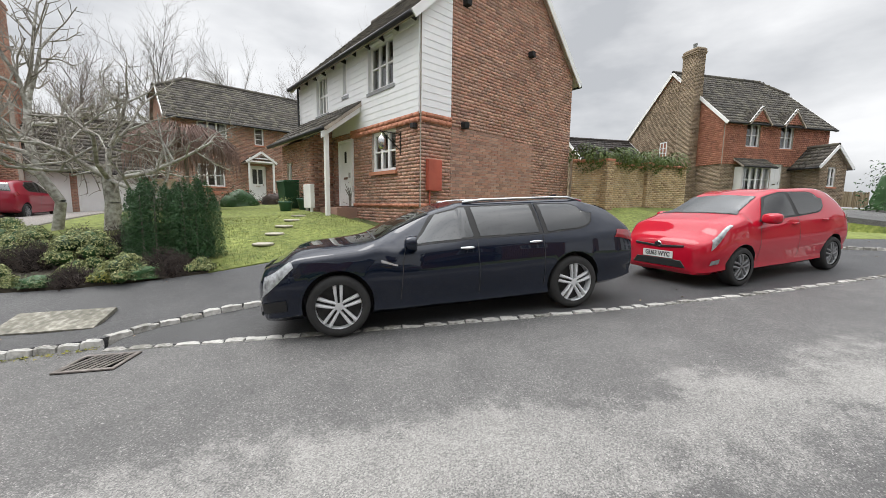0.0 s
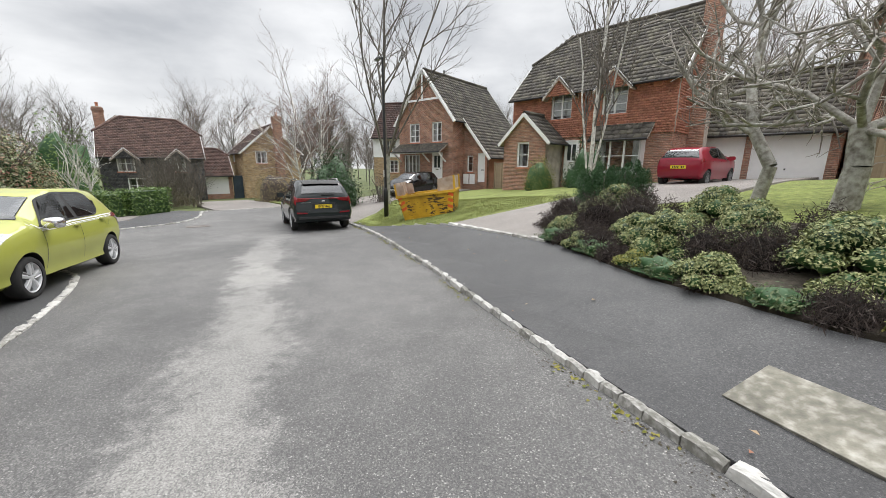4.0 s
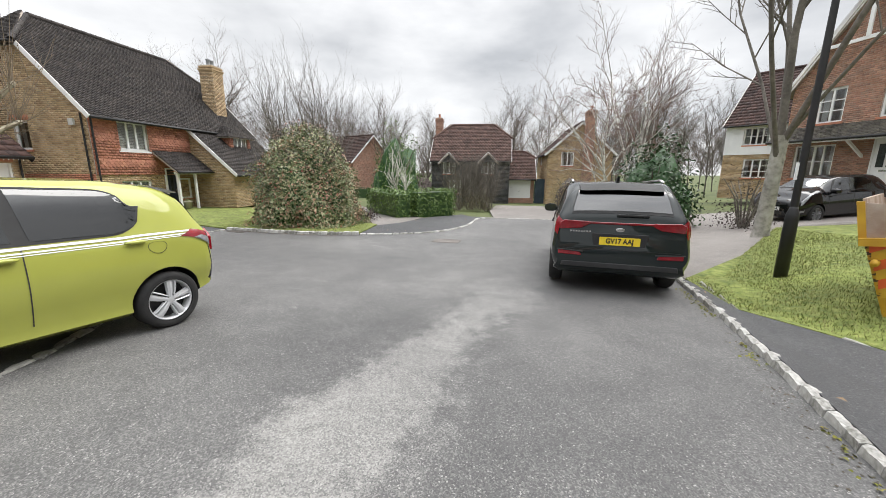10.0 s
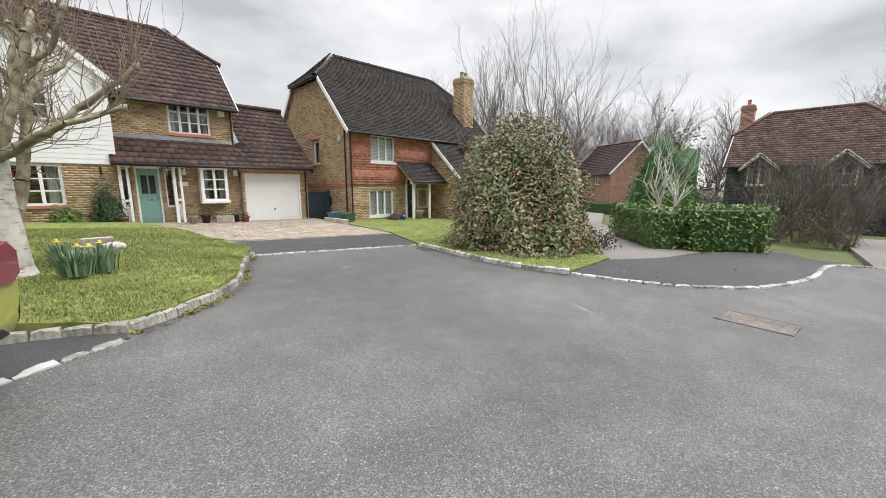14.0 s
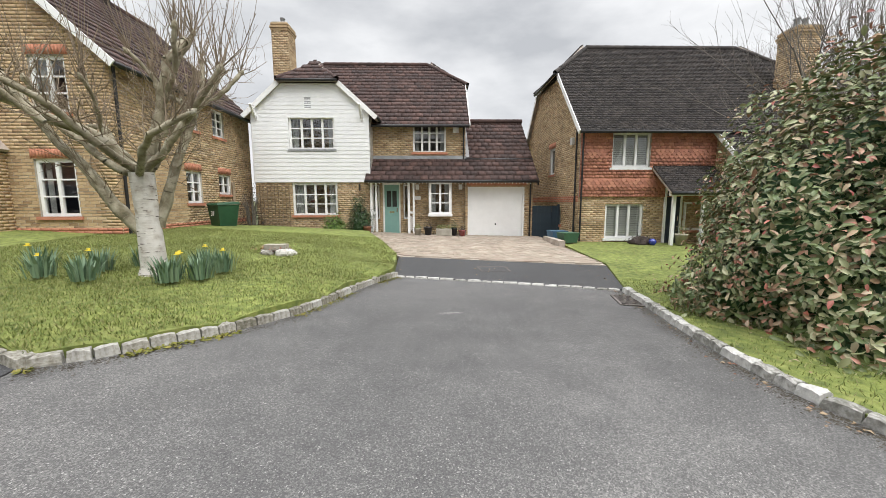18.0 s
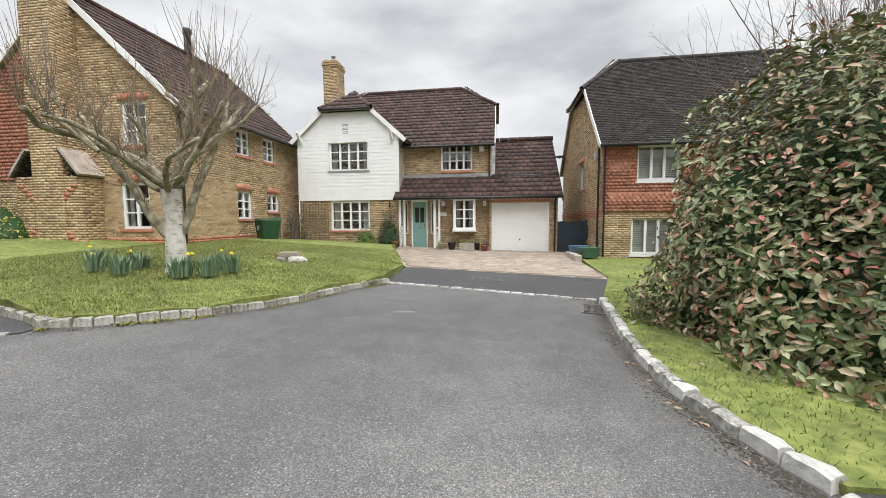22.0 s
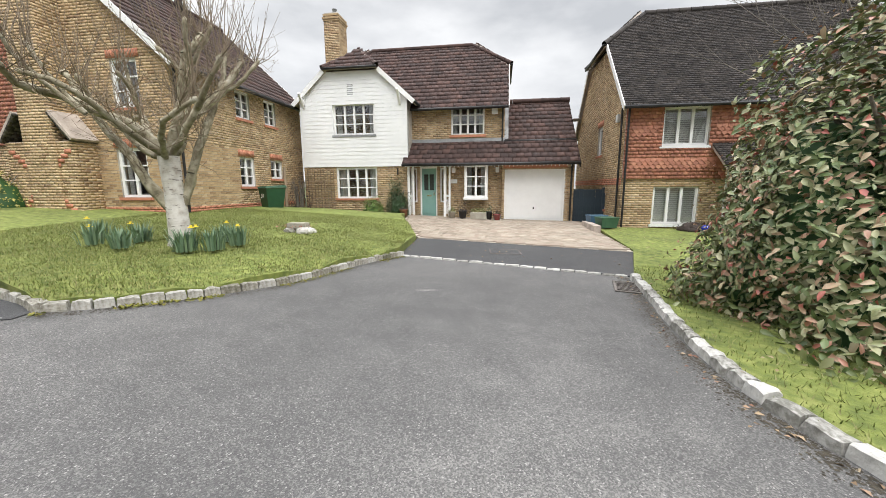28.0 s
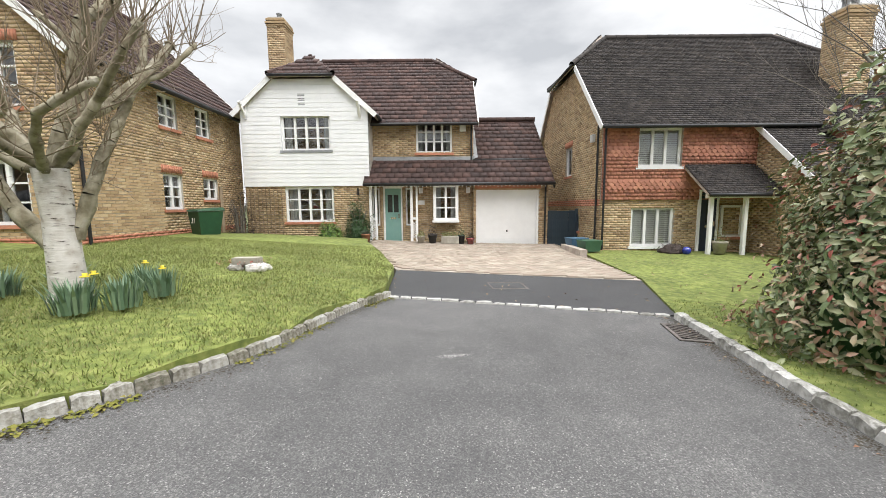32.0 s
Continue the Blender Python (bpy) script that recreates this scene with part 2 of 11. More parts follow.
M_board = surf("white_board", [(0.80, 0.81, 0.82), (0.86, 0.865, 0.87)], 0.5, 4, bump=0.15, stain=0.08)
M_black = surf("black_plastic", [(0.012, 0.012, 0.013), (0.022, 0.022, 0.023)], 0.5, 8, bump=0.05)
M_dark = surf("dark_void", [(0.012, 0.012, 0.012), (0.02, 0.02, 0.02)], 0.95, 4, bump=0)
M_lead = surf("lead", [(0.22, 0.23, 0.24), (0.32, 0.33, 0.34)], 0.6, 12, bump=0.2)
M_glass = glass_mat("window_glass")
M_bark = surf("bark", [(0.10, 0.085, 0.07), (0.20, 0.18, 0.15), (0.30, 0.28, 0.24)], 0.95, 14, bump=0.9, bscale=50)
M_twig = surf("twig", [(0.13, 0.105, 0.085), (0.21, 0.175, 0.14)], 0.9, 9, bump=0)
M_twigred = surf("twig_red", [(0.20, 0.13, 0.11), (0.28, 0.19, 0.16)], 0.9, 9, bump=0)
M_birch = surf("birch_bark", [(0.20, 0.18, 0.15), (0.62, 0.60, 0.55), (0.72, 0.70, 0.66)], 0.9, 9, bump=0.6, bscale=30)
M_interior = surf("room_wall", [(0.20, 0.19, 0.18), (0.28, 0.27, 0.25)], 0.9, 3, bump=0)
M_curtain = surf("blind", [(0.62, 0.62, 0.60), (0.72, 0.72, 0.70)], 0.8, 3, bump=0)

# ---- mesh tools ----
def link(name, verts, faces, mat, parent=None, label="", smooth=False):
    me = bpy.data.meshes.new(name)
    me.from_pydata([tuple(v) for v in verts], [], [tuple(f) for f in faces])
    if mat:
        me.materials.append(mat)
    if smooth:
        me.polygons.foreach_set("use_smooth", [True] * len(me.polygons))
    me.update()
    ob = new(name, me)
    if parent:
        ob.parent = parent
    if label:
        ob["label"] = label
    return ob

def part(name, bm, mat, parent, label="", smooth=False):
    me = bpy.data.meshes.new(name)
    bm.to_mesh(me)
    bm.free()
    me.materials.append(mat)
    if smooth:
        me.polygons.foreach_set("use_smooth", [True] * len(me.polygons))
    ob = new(name, me)
    if parent:
        ob.parent = parent
    if label:
        ob["label"] = label
    return ob

def thing(name, m, label, category, group="", kind=""):
    e = new(name)
    e.matrix_world = m
    return tagged(e, label, category, group, kind)

BOXF = [(0, 3, 2, 1), (4, 5, 6, 7), (0, 1, 5, 4), (1, 2, 6, 5), (2, 3, 7, 6), (3, 0, 4, 7)]

def box_data(a, b):
    (x0, y0, z0), (x1, y1, z1) = a, b
    return [(x0, y0, z0), (x1, y0, z0), (x1, y1, z0), (x0, y1, z0), (x0, y0, z1), (x1, y0, z1), (x1, y1, z1), (x0, y1, z1)]

def box_bm(bm, a, b):
    vs = [bm.verts.new(v) for v in box_data(a, b)]
    for f in BOXF:
        bm.faces.new([vs[i] for i in f])
    return vs

def box(name, a, b, mat, parent=None, bevel=0.0, label=""):
    bm = bmesh.new()
    box_bm(bm, a, b)
    if bevel:
        bmesh.ops.bevel(bm, geom=bm.edges[:], offset=bevel, segments=2, affect="EDGES", profile=0.7)
    return part(name, bm, mat, parent, label)

def boxes(name, pairs, mat, parent=None, label=""):
    v, f = [], []
    for a, b in pairs:
        k = len(v)
        v += box_data(a, b)
        f += [tuple(i + k for i in q) for q in BOXF]
    return link(name, v, f, mat, parent, label)

def tube_data(p0, p1, r0, r1, sides=6):
    p0, p1 = Vector(p0), Vector(p1)
    d = p1 - p0
    if d.length < 1e-6:
        d = Vector((0, 0, 1e-4))
    d.normalize()
    a = d.orthogonal().normalized()
    b = d.cross(a)
    v = []
    for p, r in ((p0, r0), (p1, r1)):
        for i in range(sides):
            t = 2 * math.pi * i / sides
            v.append(p + (a * math.cos(t) + b * math.sin(t)) * r)
    return v, [(i, (i + 1) % sides, sides + (i + 1) % sides, sides + i) for i in range(sides)]

def tubes(name, segs, mat, parent=None, sides=6, caps=False, label=""):
    V, F = [], []
    for p0, p1, r0, r1 in segs:
        v, f = tube_data(p0, p1, r0, r1, sides)
        k = len(V)
        V += v
        F += [tuple(i + k for i in q) for q in f]
        if caps:
            F += [tuple(k + i for i in reversed(range(sides))), tuple(k + sides + i for i in range(sides))]
    return link(name, V, F, mat, parent, label, smooth=True)

def lathe(name, prof, mat, parent=None, n=20, at=(0, 0, 0), label=""):
    V, F = [], []
    for r, z in prof:
        for i in range(n):
            t = 2 * math.pi * i / n
            V.append((at[0] + r * math.cos(t), at[1] + r * math.sin(t), at[2] + z))
    for j in range(len(prof) - 1):
        for i in range(n):
            F.append((j * n + i, j * n + (i + 1) % n, (j + 1) * n + (i + 1) % n, (j + 1) * n + i))
    F.append(tuple(reversed(range(n))))
    F.append(tuple((len(prof) - 1) * n + i for i in range(n)))
    return link(name, V, F, mat, parent, label, smooth=True)

def smooth_line(pts, step=0.4):
    """Catmull-Rom through the points, resampled about evenly."""
    P = [Vector((*p, 0)) for p in pts]
    P = [P[0] * 2 - P[1]] + P + [P[-1] * 2 - P[-2]]
    out = []
    for i in range(1, len(P) - 2):
        n = max(2, int((P[i + 1] - P[i]).length / step))
        for j in range(n):
            t = j / n
            a, b, c, d = P[i - 1], P[i], P[i + 1], P[i + 2]
            q = 0.5 * ((2 * b) + (c - a) * t + (2 * a - 5 * b + 4 * c - d) * t * t + (3 * b - a - 3 * c + d) * t ** 3)
            out.append((q.x, q.y))
    out.append((P[-2].x, P[-2].y))
    return out

# ---- the lie of the land ----
def kerb_y(x):
    return 4.7 + 0.28 * max(0.0, -1.5 - x)

def land(x, y):
    """Height of road level, rising to the north behind the kerb."""
    k = 0.15
    b = -0.03 + 0.0515 * min(x, 12)
    b = math.log(math.exp(b / k) + math.exp(-0.95 / k)) * k
    # the road lies a little fuller between the bays than the drive beyond them
    f = max(0.0, min(1.0, (y + 2.5) / 3.0))
    b += 0.125 * math.exp(-((x + 10.8) / 3.7) ** 2) * f * f * (3 - 2 * f)
    b -= 0.035 * max(0.0, min(-24 - x, 40))
    # a shallow hollow in the verge
    b -= 0.10 * math.exp(-((x + 12.1) ** 2 + (y - 10.4) ** 2) / 2.0)
    n = max(0.0, y - kerb_y(x) - 0.9)
    s = max(0.0, -4 - y)
    a = 1.3 + 0.024 * (max(-30, min(x, 6)) + 5)
    return b + a * (1 - math.exp(-n / 5)) + 0.02 * min(s, 12)

from mathutils import geometry as _geo

def sheet(name, outline, off, mat, kind="structure", res=0.6, skirt=0.3, label="", category="", rough=0.0, parent=None):
    """A sheet of ground inside an outline, at land() + off."""
    pts = [Vector(p) for p in outline]
    n = len(pts)
    x0, x1 = min(p.x for p in pts), max(p.x for p in pts)
    y0, y1 = min(p.y for p in pts), max(p.y for p in pts)
    gx = np.arange(x0 + res / 2, x1, res)
    gy = np.arange(y0 + res / 2, y1, res)
    ox = np.array([p.x for p in pts])
    oy = np.array([p.y for p in pts])
    X, Y = np.meshgrid(gx, gy)
    X, Y = X.ravel(), Y.ravel()
    inside = np.zeros(len(X), bool)
    j = n - 1
    for i in range(n):
        cross = ((oy[i] > Y) != (oy[j] > Y))
        xx = (ox[j] - ox[i]) * (Y - oy[i]) / (oy[j] - oy[i] + 1e-12) + ox[i]
        inside ^= cross & (X < xx)
        j = i
    d = np.min((X[:, None] - ox[None]) ** 2 + (Y[:, None] - oy[None]) ** 2, axis=1)
    keep = inside & (d > (0.3 * res) ** 2)
    inner = [Vector((a, b)) for a, b in zip(X[keep], Y[keep])]
    v, e, f, *_ = _geo.delaunay_2d_cdt(pts + inner, [(i, (i + 1) % n) for i in range(n)], [], 1, 1e-5)
    V = []
    for i, p in enumerate(v):
        o = off(p.x, p.y) if callable(off) else off
        V.append((p.x, p.y, land(p.x, p.y) + o + (rough * noise.noise((p.x * 1.3, p.y * 1.3, 0)) if rough else 0)))
    F = []
    for q in f:
        a, b, c = (V[i] for i in q[:3])
        F.append(tuple(q) if (b[0] - a[0]) * (c[1] - a[1]) - (b[1] - a[1]) * (c[0] - a[0]) > 0 else tuple(reversed(q)))
    if skirt:
        cnt = {}
        for q in F:
            for i in range(len(q)):
                a, b = q[i], q[(i + 1) % len(q)]
                cnt[(a, b)] = 1
        low = {}
        for a, b in list(cnt):
            if (b, a) not in cnt:
                for w in (a, b):
                    if w not in low:
                        low[w] = len(V)
                        V.append((V[w][0], V[w][1], V[w][2] - skirt))
                F.append((b, a, low[a], low[b]))
    ob = link(name, V, F, mat, parent, smooth=False)
    if parent is None:
        tagged(ob, label, category, kind=kind)
    return ob

def in_poly(x, y, poly):
    c, j = False, len(poly) - 1
    for i in range(len(poly)):
        (xi, yi), (xj, yj) = poly[i], poly[j]
        if (yi > y) != (yj > y) and x < (xj - xi) * (y - yi) / (yj - yi) + xi:
            c = not c
        j = i
    return c

# ---- plan of kerbs ----
N_MAIN = smooth_line([(-1.45, 5.17), (-2.1, 5.24), (-3.4, 5.62), (-5.2, 6.19), (-7.1, 6.78), (-8.8, 7.21), (-10.6, 7.69), (-12.7, 8.22), (-14.6, 8.62), (-17.5, 9.2), (-20.5, 9.7), (-23.0, 9.8), (-25.0, 9.3)])
N_BAY = smooth_line([(-1.45, 5.22), (-1.1, 5.5), (-0.7, 5.63), (0.2, 5.75), (2.5, 5.75), (5.0, 5.4), (7.2, 5.0), (9.5, 4.4), (11.5, 3.5), (13.0, 2.0), (14.0, 0.8)])
N_FLUSH = smooth_line([(-1.4, 4.95), (0.17, 4.36), (1.45, 3.92), (3.41, 3.24), (5.87, 2.53), (8.97, 1.85), (14.0, 0.7)])
S_FLUSH = smooth_line([(2.2, -1.3), (-0.5, -0.2), (-3.0, 0.7), (-5.5, 1.4), (-7.4, 1.75), (-9.2, 1.95), (-10.6, 1.85), (-11.6, 1.35), (-12.2, 0.9), (-12.85, 0.45)])
S_BAY = smooth_line([(2.2, -3.3), (-2.0, -2.0), (-6.0, -1.0), (-9.5, -0.2), (-12.0, 0.0), (-12.8, 0.2)])
LAWN_K = smooth_line([(-12.8, 0.2), (-13.1, 0.0), (-13.4, -0.34), (-13.78, -0.8), (-14.25, -1.6), (-14.6, -2.7), (-14.9, -3.5), (-15.2, -4.1)])
APRON = smooth_line([(-15.2, -4.1), (-17.45, -3.75), (-19.35, -3.3)])
R_KERB = smooth_line([(-19.35, -3.25), (-19.17, -1.9), (-19.03, -0.9), (-19.0, 0.1), (-19.12, 0.8), (-19.3, 1.35)])
R_FLUSH = smooth_line([(-19.3, 1.35), (-19.6, 2.6), (-20.2, 3.5), (-20.9, 4.05), (-22.0, 4.45), (-22.9, 4.62), (-23.9, 4.7), (-24.7, 4.9), (-25.1, 5.5)])
WEST = [(-25.1, 5.5), (-25.1, 7.4), (-25.0, 9.3)]
EAST_S = [(20.0, -6.4), (2.2, -1.3)]
EAST_N = [(14.0, 0.7), (22.0, -1.2), (26.0, 2.0), (28.0, 9.0), (42.0, 11.0), (46.0, -20.0), (30.0, -14.0), (20.0, -6.4)]

ROAD = R_FLUSH + WEST[1:] + N_MAIN[::-1][1:] + N_FLUSH + EAST_N[1:] + [(2.2, -1.3)] + S_FLUSH[1:] + LAWN_K[:] + APRON[1:] + R_KERB[1:-1]
sheet("road", ROAD, 0.0, M_asphalt, label="weathered grey asphalt road with worn pale patches", category="road", res=0.5)

# one sheet of ground to the horizon
def ground_sheet():
    V, F = [], []
    rings = [0.0] + [1.5 * 1.13 ** i for i in range(54)]
    n = 72
    cx, cy = -9.0, 2.0
    for r in rings:
        for i in range(n):
            t = 2 * math.pi * i / n
            x, y = cx + r * math.cos(t), cy + r * math.sin(t)
            d = max(0, r - 60)
            V.append((x, y, land(x, y) - 0.12 - 0.002 * d))
    for j in range(len(rings) - 1):
        for i in range(n):
            F.append((j * n + i, j * n + (i + 1) % n, (j + 1) * n + (i + 1) % n, (j + 1) * n + i)[::1])
    F = [tuple(reversed(f)) if False else f for f in F]
    ob = link("ground", V, F, M_field, smooth=True)
    tagged(ob, "rough grass and earth ground around the houses", "ground", kind="structure")
ground_sheet()

# ---- pavements, bays, lawns ----
PAVE_N = [p for p in N_MAIN[::-1] if p[0] > -14.7] + N_BAY[1:] + [(20.0, 0.0), (20.0, 2.0), (12.5, 5.2), (7.5, 6.6), (3.0, 7.3), (0.8, 7.2), (-0.6, 6.9), (-1.5, 6.85), (-2.3, 7.0), (-4.0, 7.55), (-6.0, 8.5), (-9.5, 9.1), (-11.2, 8.87), (-13.0, 8.46), (-14.5, 8.8)]
sheet("pavement", PAVE_N, 0.072, M_path, label="dark asphalt pavement with patches of lichen", category="pavement", res=0.5)
BAY_N = N_FLUSH[::-1] + N_BAY[1:-1]
sheet("pavement_bay", BAY_N, 0.012, M_path, label="dark asphalt parking bay beside the road", category="pavement", res=0.5)
BAY_S = S_FLUSH + S_BAY[::-1][:-1]
sheet("pavement_bay_south", BAY_S, 0.012, M_path, label="dark asphalt parking bay beside the lawn", category="pavement", res=0.5)

def lawn_rise(x, y):
    d = min(math.hypot(x - a, y - b) for a, b in LAWN_K[::3] + S_BAY[::4] + [(-15.1, -6.3), (-15.0, -5.2)])
    return 0.09 + 0.25 * (1 - math.exp(-d / 1.6)) * max(0.0, min(1.0, (y + 12.0) / 3.0))
LAWN7 = S_BAY[4:] + LAWN_K[1:] + [(-15.2, -4.4), (-15.05, -6.2), (-14.5, -7.6), (-13.9, -9.0), (-13.6, -10.6), (-8.6, -11.4), (-8.5, -6.9), (-1.5, -6.9), (2.0, -5.2), (2.0, -3.4)]
LAWN_TOP = sheet("lawn", LAWN7, lawn_rise, M_grass, label="mown green front lawn with mossy patches", category="lawn", res=0.4, rough=0.02)
APRON_T = [(-15.2, -4.1), (-15.1, -6.25), (-20.1, -5.6), (-19.4, -3.3)]
sheet("pavement_apron", APRON_T + [(-17.45, -3.75)], 0.02, M_path, label="dark tarmac apron in front of the driveway", category="pavement", res=0.5)
DRIVE7 = [(-15.1, -6.25), (-14.5, -7.6), (-13.9, -9.0), (-13.5, -11.5), (-20.2, -11.5), (-20.15, -8.5), (-20.1, -5.6)]
sheet("driveway", DRIVE7, 0.03, M_mortar_d, label="sand joints under buff block paving", category="driveway", res=0.6)
LAWN6 = [(-19.35, -3.25), (-20.1, -5.6), (-20.3, -9.9), (-27.5, -9.9), (-30.0, -7.0), (-28.0, -3.5), (-24.5, -1.6), (-21.9, 0.6), (-21.3, 1.25)] + R_KERB[::-1][:-1]
sheet("lawn", LAWN6, 0.06, M_grass, label="thin grass bed around the large shrub", category="lawn", res=0.5, rough=0.03)
PAVE_W = R_FLUSH + [(-25.1, 5.5), (-25.4, 4.4), (-26.5, 3.9), (-24.3, 2.6), (-22.3, 1.9), (-21.3, 1.25)]
sheet("pavement_west", PAVE_W, 0.03, M_path, label="dark asphalt footway beside the drive", category="pavement", res=0.5)
DRIVE_W = [(-21.3, 1.25), (-22.3, 1.9), (-24.3, 2.4), (-25.0, 1.6), (-27.7, -0.7), (-33.0, -4.0), (-45.0, -9.0), (-46.0, -14.0), (-34.0, -9.0), (-28.0, -3.5), (-24.5, -1.6), (-21.9, 0.6)]
sheet("driveway_west", DRIVE_W, 0.015, M_drive, label="grey shared drive curving behind the hedge", category="driveway", res=0.7)
DRIVE_8 = [(-25.1, 5.5), (-25.0, 9.3), (-31.0, 9.4), (-36.5, 9.0), (-36.3, 5.6), (-31.0, 5.2)]
sheet("driveway_garage", DRIVE_8, 0.0, M_drive, label="grey tarmac drive to a white garage", category="driveway", res=0.7)
def north_rise(x, y):
    return 0.075
LAWN_NE = [(-0.6, 6.95), (0.8, 7.25), (3.0, 7.35), (3.3, 7.6), (1.2, 15.0), (1.6, 20.0), (-3.0, 20.0), (-1.8, 14.0), (-1.0, 9.0)]
sheet("lawn", LAWN_NE, north_rise, M_grass, label="sloping green lawn beside stepping stones", category="lawn", res=0.5, rough=0.02)
LAWN_H1S = [(3.35, 7.4), (7.5, 6.65), (12.5, 5.25), (20.0, 2.1), (22.0, 8.0), (12.0, 12.0), (3.6, 9.5)]
sheet("lawn", LAWN_H1S, north_rise, M_grass, label="strip of grass below a brick wall", category="lawn", res=0.6)
BED = [(-6.0, 8.55), (-4.0, 7.6), (-2.3, 7.05), (-1.5, 6.9), (-0.6, 6.95), (-0.7, 8.6), (-2.0, 9.6), (-4.0, 10.2), (-6.6, 11.4), (-7.9, 11.4), (-6.9, 9.6)]
sheet("planting_bed", BED, 0.1, M_earth, kind="structure", label="dark earth planting bed with shrubs", category="flower bed", res=0.4, rough=0.06)
LAWN_N2 = [(-0.7, 8.6), (-1.0, 9.0), (-1.8, 14.0), (-3.0, 20.0), (-5.0, 20.0), (-5.0, 12.5), (-6.6, 11.4), (-4.0, 10.2), (-2.0, 9.6)]
sheet("lawn", LAWN_N2, north_rise, M_grass, label="green lawn behind the planting bed", category="lawn", res=0.7)
DRIVE4 = [(-9.5, 9.15), (-6.0, 8.55), (-6.9, 9.6), (-7.9, 11.4), (-6.6, 11.4), (-5.0, 12.5), (-5.0, 25.5), (-9.6, 25.5), (-9.6, 17.0), (-8.6, 13.0)]
sheet("driveway_north", DRIVE4, 0.09, M_drive, label="pinkish grey tarmac driveway", category="driveway", res=0.7)
LAWN4 = [(-9.5, 9.15), (-8.6, 13.0), (-9.6, 17.0), (-9.6, 21.5), (-20.0, 20.5), (-20.0, 13.5), (-16.5, 10.6), (-14.7, 8.7), (-13.0, 8.49), (-11.2, 8.90)]
sheet("lawn", LAWN4, north_rise, M_grass, label="sloping green front lawn under the skip", category="lawn", res=0.6, rough=0.03)
DRIVE5 = [(-14.7, 8.7), (-16.5, 10.6), (-20.0, 13.5), (-21.0, 20.0), (-27.0, 20.0), (-26.0, 13.5), (-22.0, 11.0), (-19.5, 9.6)]
sheet("driveway_five", DRIVE5, 0.07, M_drive, label="grey tarmac drive in front of a brick house", category="driveway", res=0.7)
LAWN_NW = [(-19.8, 9.75), (-22.0, 11.0), (-26.0, 13.5), (-34.0, 13.5), (-36.0, 9.4), (-31.0, 9.6), (-25.0, 9.5), (-23.0, 9.95)]
sheet("lawn", LAWN_NW, 0.03, M_grass, label="rough verge with shrubs at the road end", category="lawn", res=0.7)

# ---- courses of bricks, boards and tiles ----
def spans(poly, v):
    xs = []
    for i in range(len(poly)):
        (a, b), (c, d) = poly[i], poly[(i + 1) % len(poly)]
        if (b > v) != (d > v):
            xs.append(a + (v - b) * (c - a) / (d - b))
    xs.sort()
    return [(xs[i], xs[i + 1]) for i in range(0, len(xs) - 1, 2)]

def courses(poly, holes, h, w, gap, gapv=None):
    gapv = gap if gapv is None else gapv
    v0, v1 = min(p[1] for p in poly), max(p[1] for p in poly)
    rects, row, v = [], 0, v0
    while v < v1 - 0.02:
        top = min(v + h - gapv, v1)
        mid = 0.5 * (v + top)
        sp = spans(poly, mid)
        for a, b, c, d in holes:
            if b < mid < d:
                nxt = []
                for s, e in sp:
                    if c <= s or a >= e:
                        nxt.append((s, e))
                    else:
                        if a > s:
                            nxt.append((s, a))
                        if c < e:
                            nxt.append((c, e))
                sp = nxt
        for s, e in sp:
            if w is None:
                if e - s > 0.03:
                    rects.append((s, e, v, top))
                continue
            u = math.floor(s / w) * w + (w / 2 if row % 2 else 0) - w
            while u < e:
                p, q = max(u, s), min(u + w - gap, e)
                if q - p > 0.025:
                    rects.append((p, q, v, top))
                u += w
        v += h
        row += 1
    return rects

class Plane:
    """A wall or roof plane: origin, u along, v up the slope; n points out."""
    def __init__(self, o, u, v=(0, 0, 1)):
        self.o, self.u, self.v = Vector(o), Vector(u).normalized(), Vector(v).normalized()
        self.n = self.u.cross(self.v).normalized()

    def at(self, u, v, d=0.0):
        return self.o + self.u * u + self.v * v + self.n * d

def pieces(name, rects, pl, mat, parent, lo=0.0, hi=0.012, tip=None, jitter=0.002, label="", seed=1):
    """Small blocks on a plane. tip: how far the lower edge stands out, for boards and tiles."""
    if not rects:
        return None
    r = np.array(rects)
    n = len(r)
    rng = np.random.default_rng(seed + n)
    top = np.full(n, hi) + rng.uniform(-jitter, jitter, n)
    bot = top if tip is None else np.full(n, tip) + rng.uniform(-jitter, jitter, n)
    o, U, Vv, Nn = (np.array(x) for x in (pl.o, pl.u, pl.v, pl.n))
    V = np.empty((n, 8, 3))
    cs = ((0, 2), (1, 2), (1, 3), (0, 3))
    for k, (iu, iv) in enumerate(cs):
        base = o + r[:, iu, None] * U + r[:, iv, None] * Vv
        V[:, k] = base + lo * Nn
        V[:, 4 + k] = base + (bot if iv == 2 else top)[:, None] * Nn
    quad = np.array([(4, 5, 6, 7), (0, 1, 5, 4), (1, 2, 6, 5), (2, 3, 7, 6), (3, 0, 4, 7)])
    F = (quad[None] + 8 * np.arange(n)[:, None, None]).reshape(-1, 4)
    me = bpy.data.meshes.new(name)
    me.vertices.add(8 * n)
    me.vertices.foreach_set("co", V.ravel())
    me.loops.add(len(F) * 4)
    me.loops.foreach_set("vertex_index", F.ravel())
    me.polygons.add(len(F))
    me.polygons.foreach_set("loop_start", np.arange(0, len(F) * 4, 4))
    me.update(calc_edges=True)
    me.materials.append(mat)
    ob = new(name, me)
    ob.parent = parent
    ob["kind"] = "stuff"
    if label:
        ob["label"] = label
    return ob

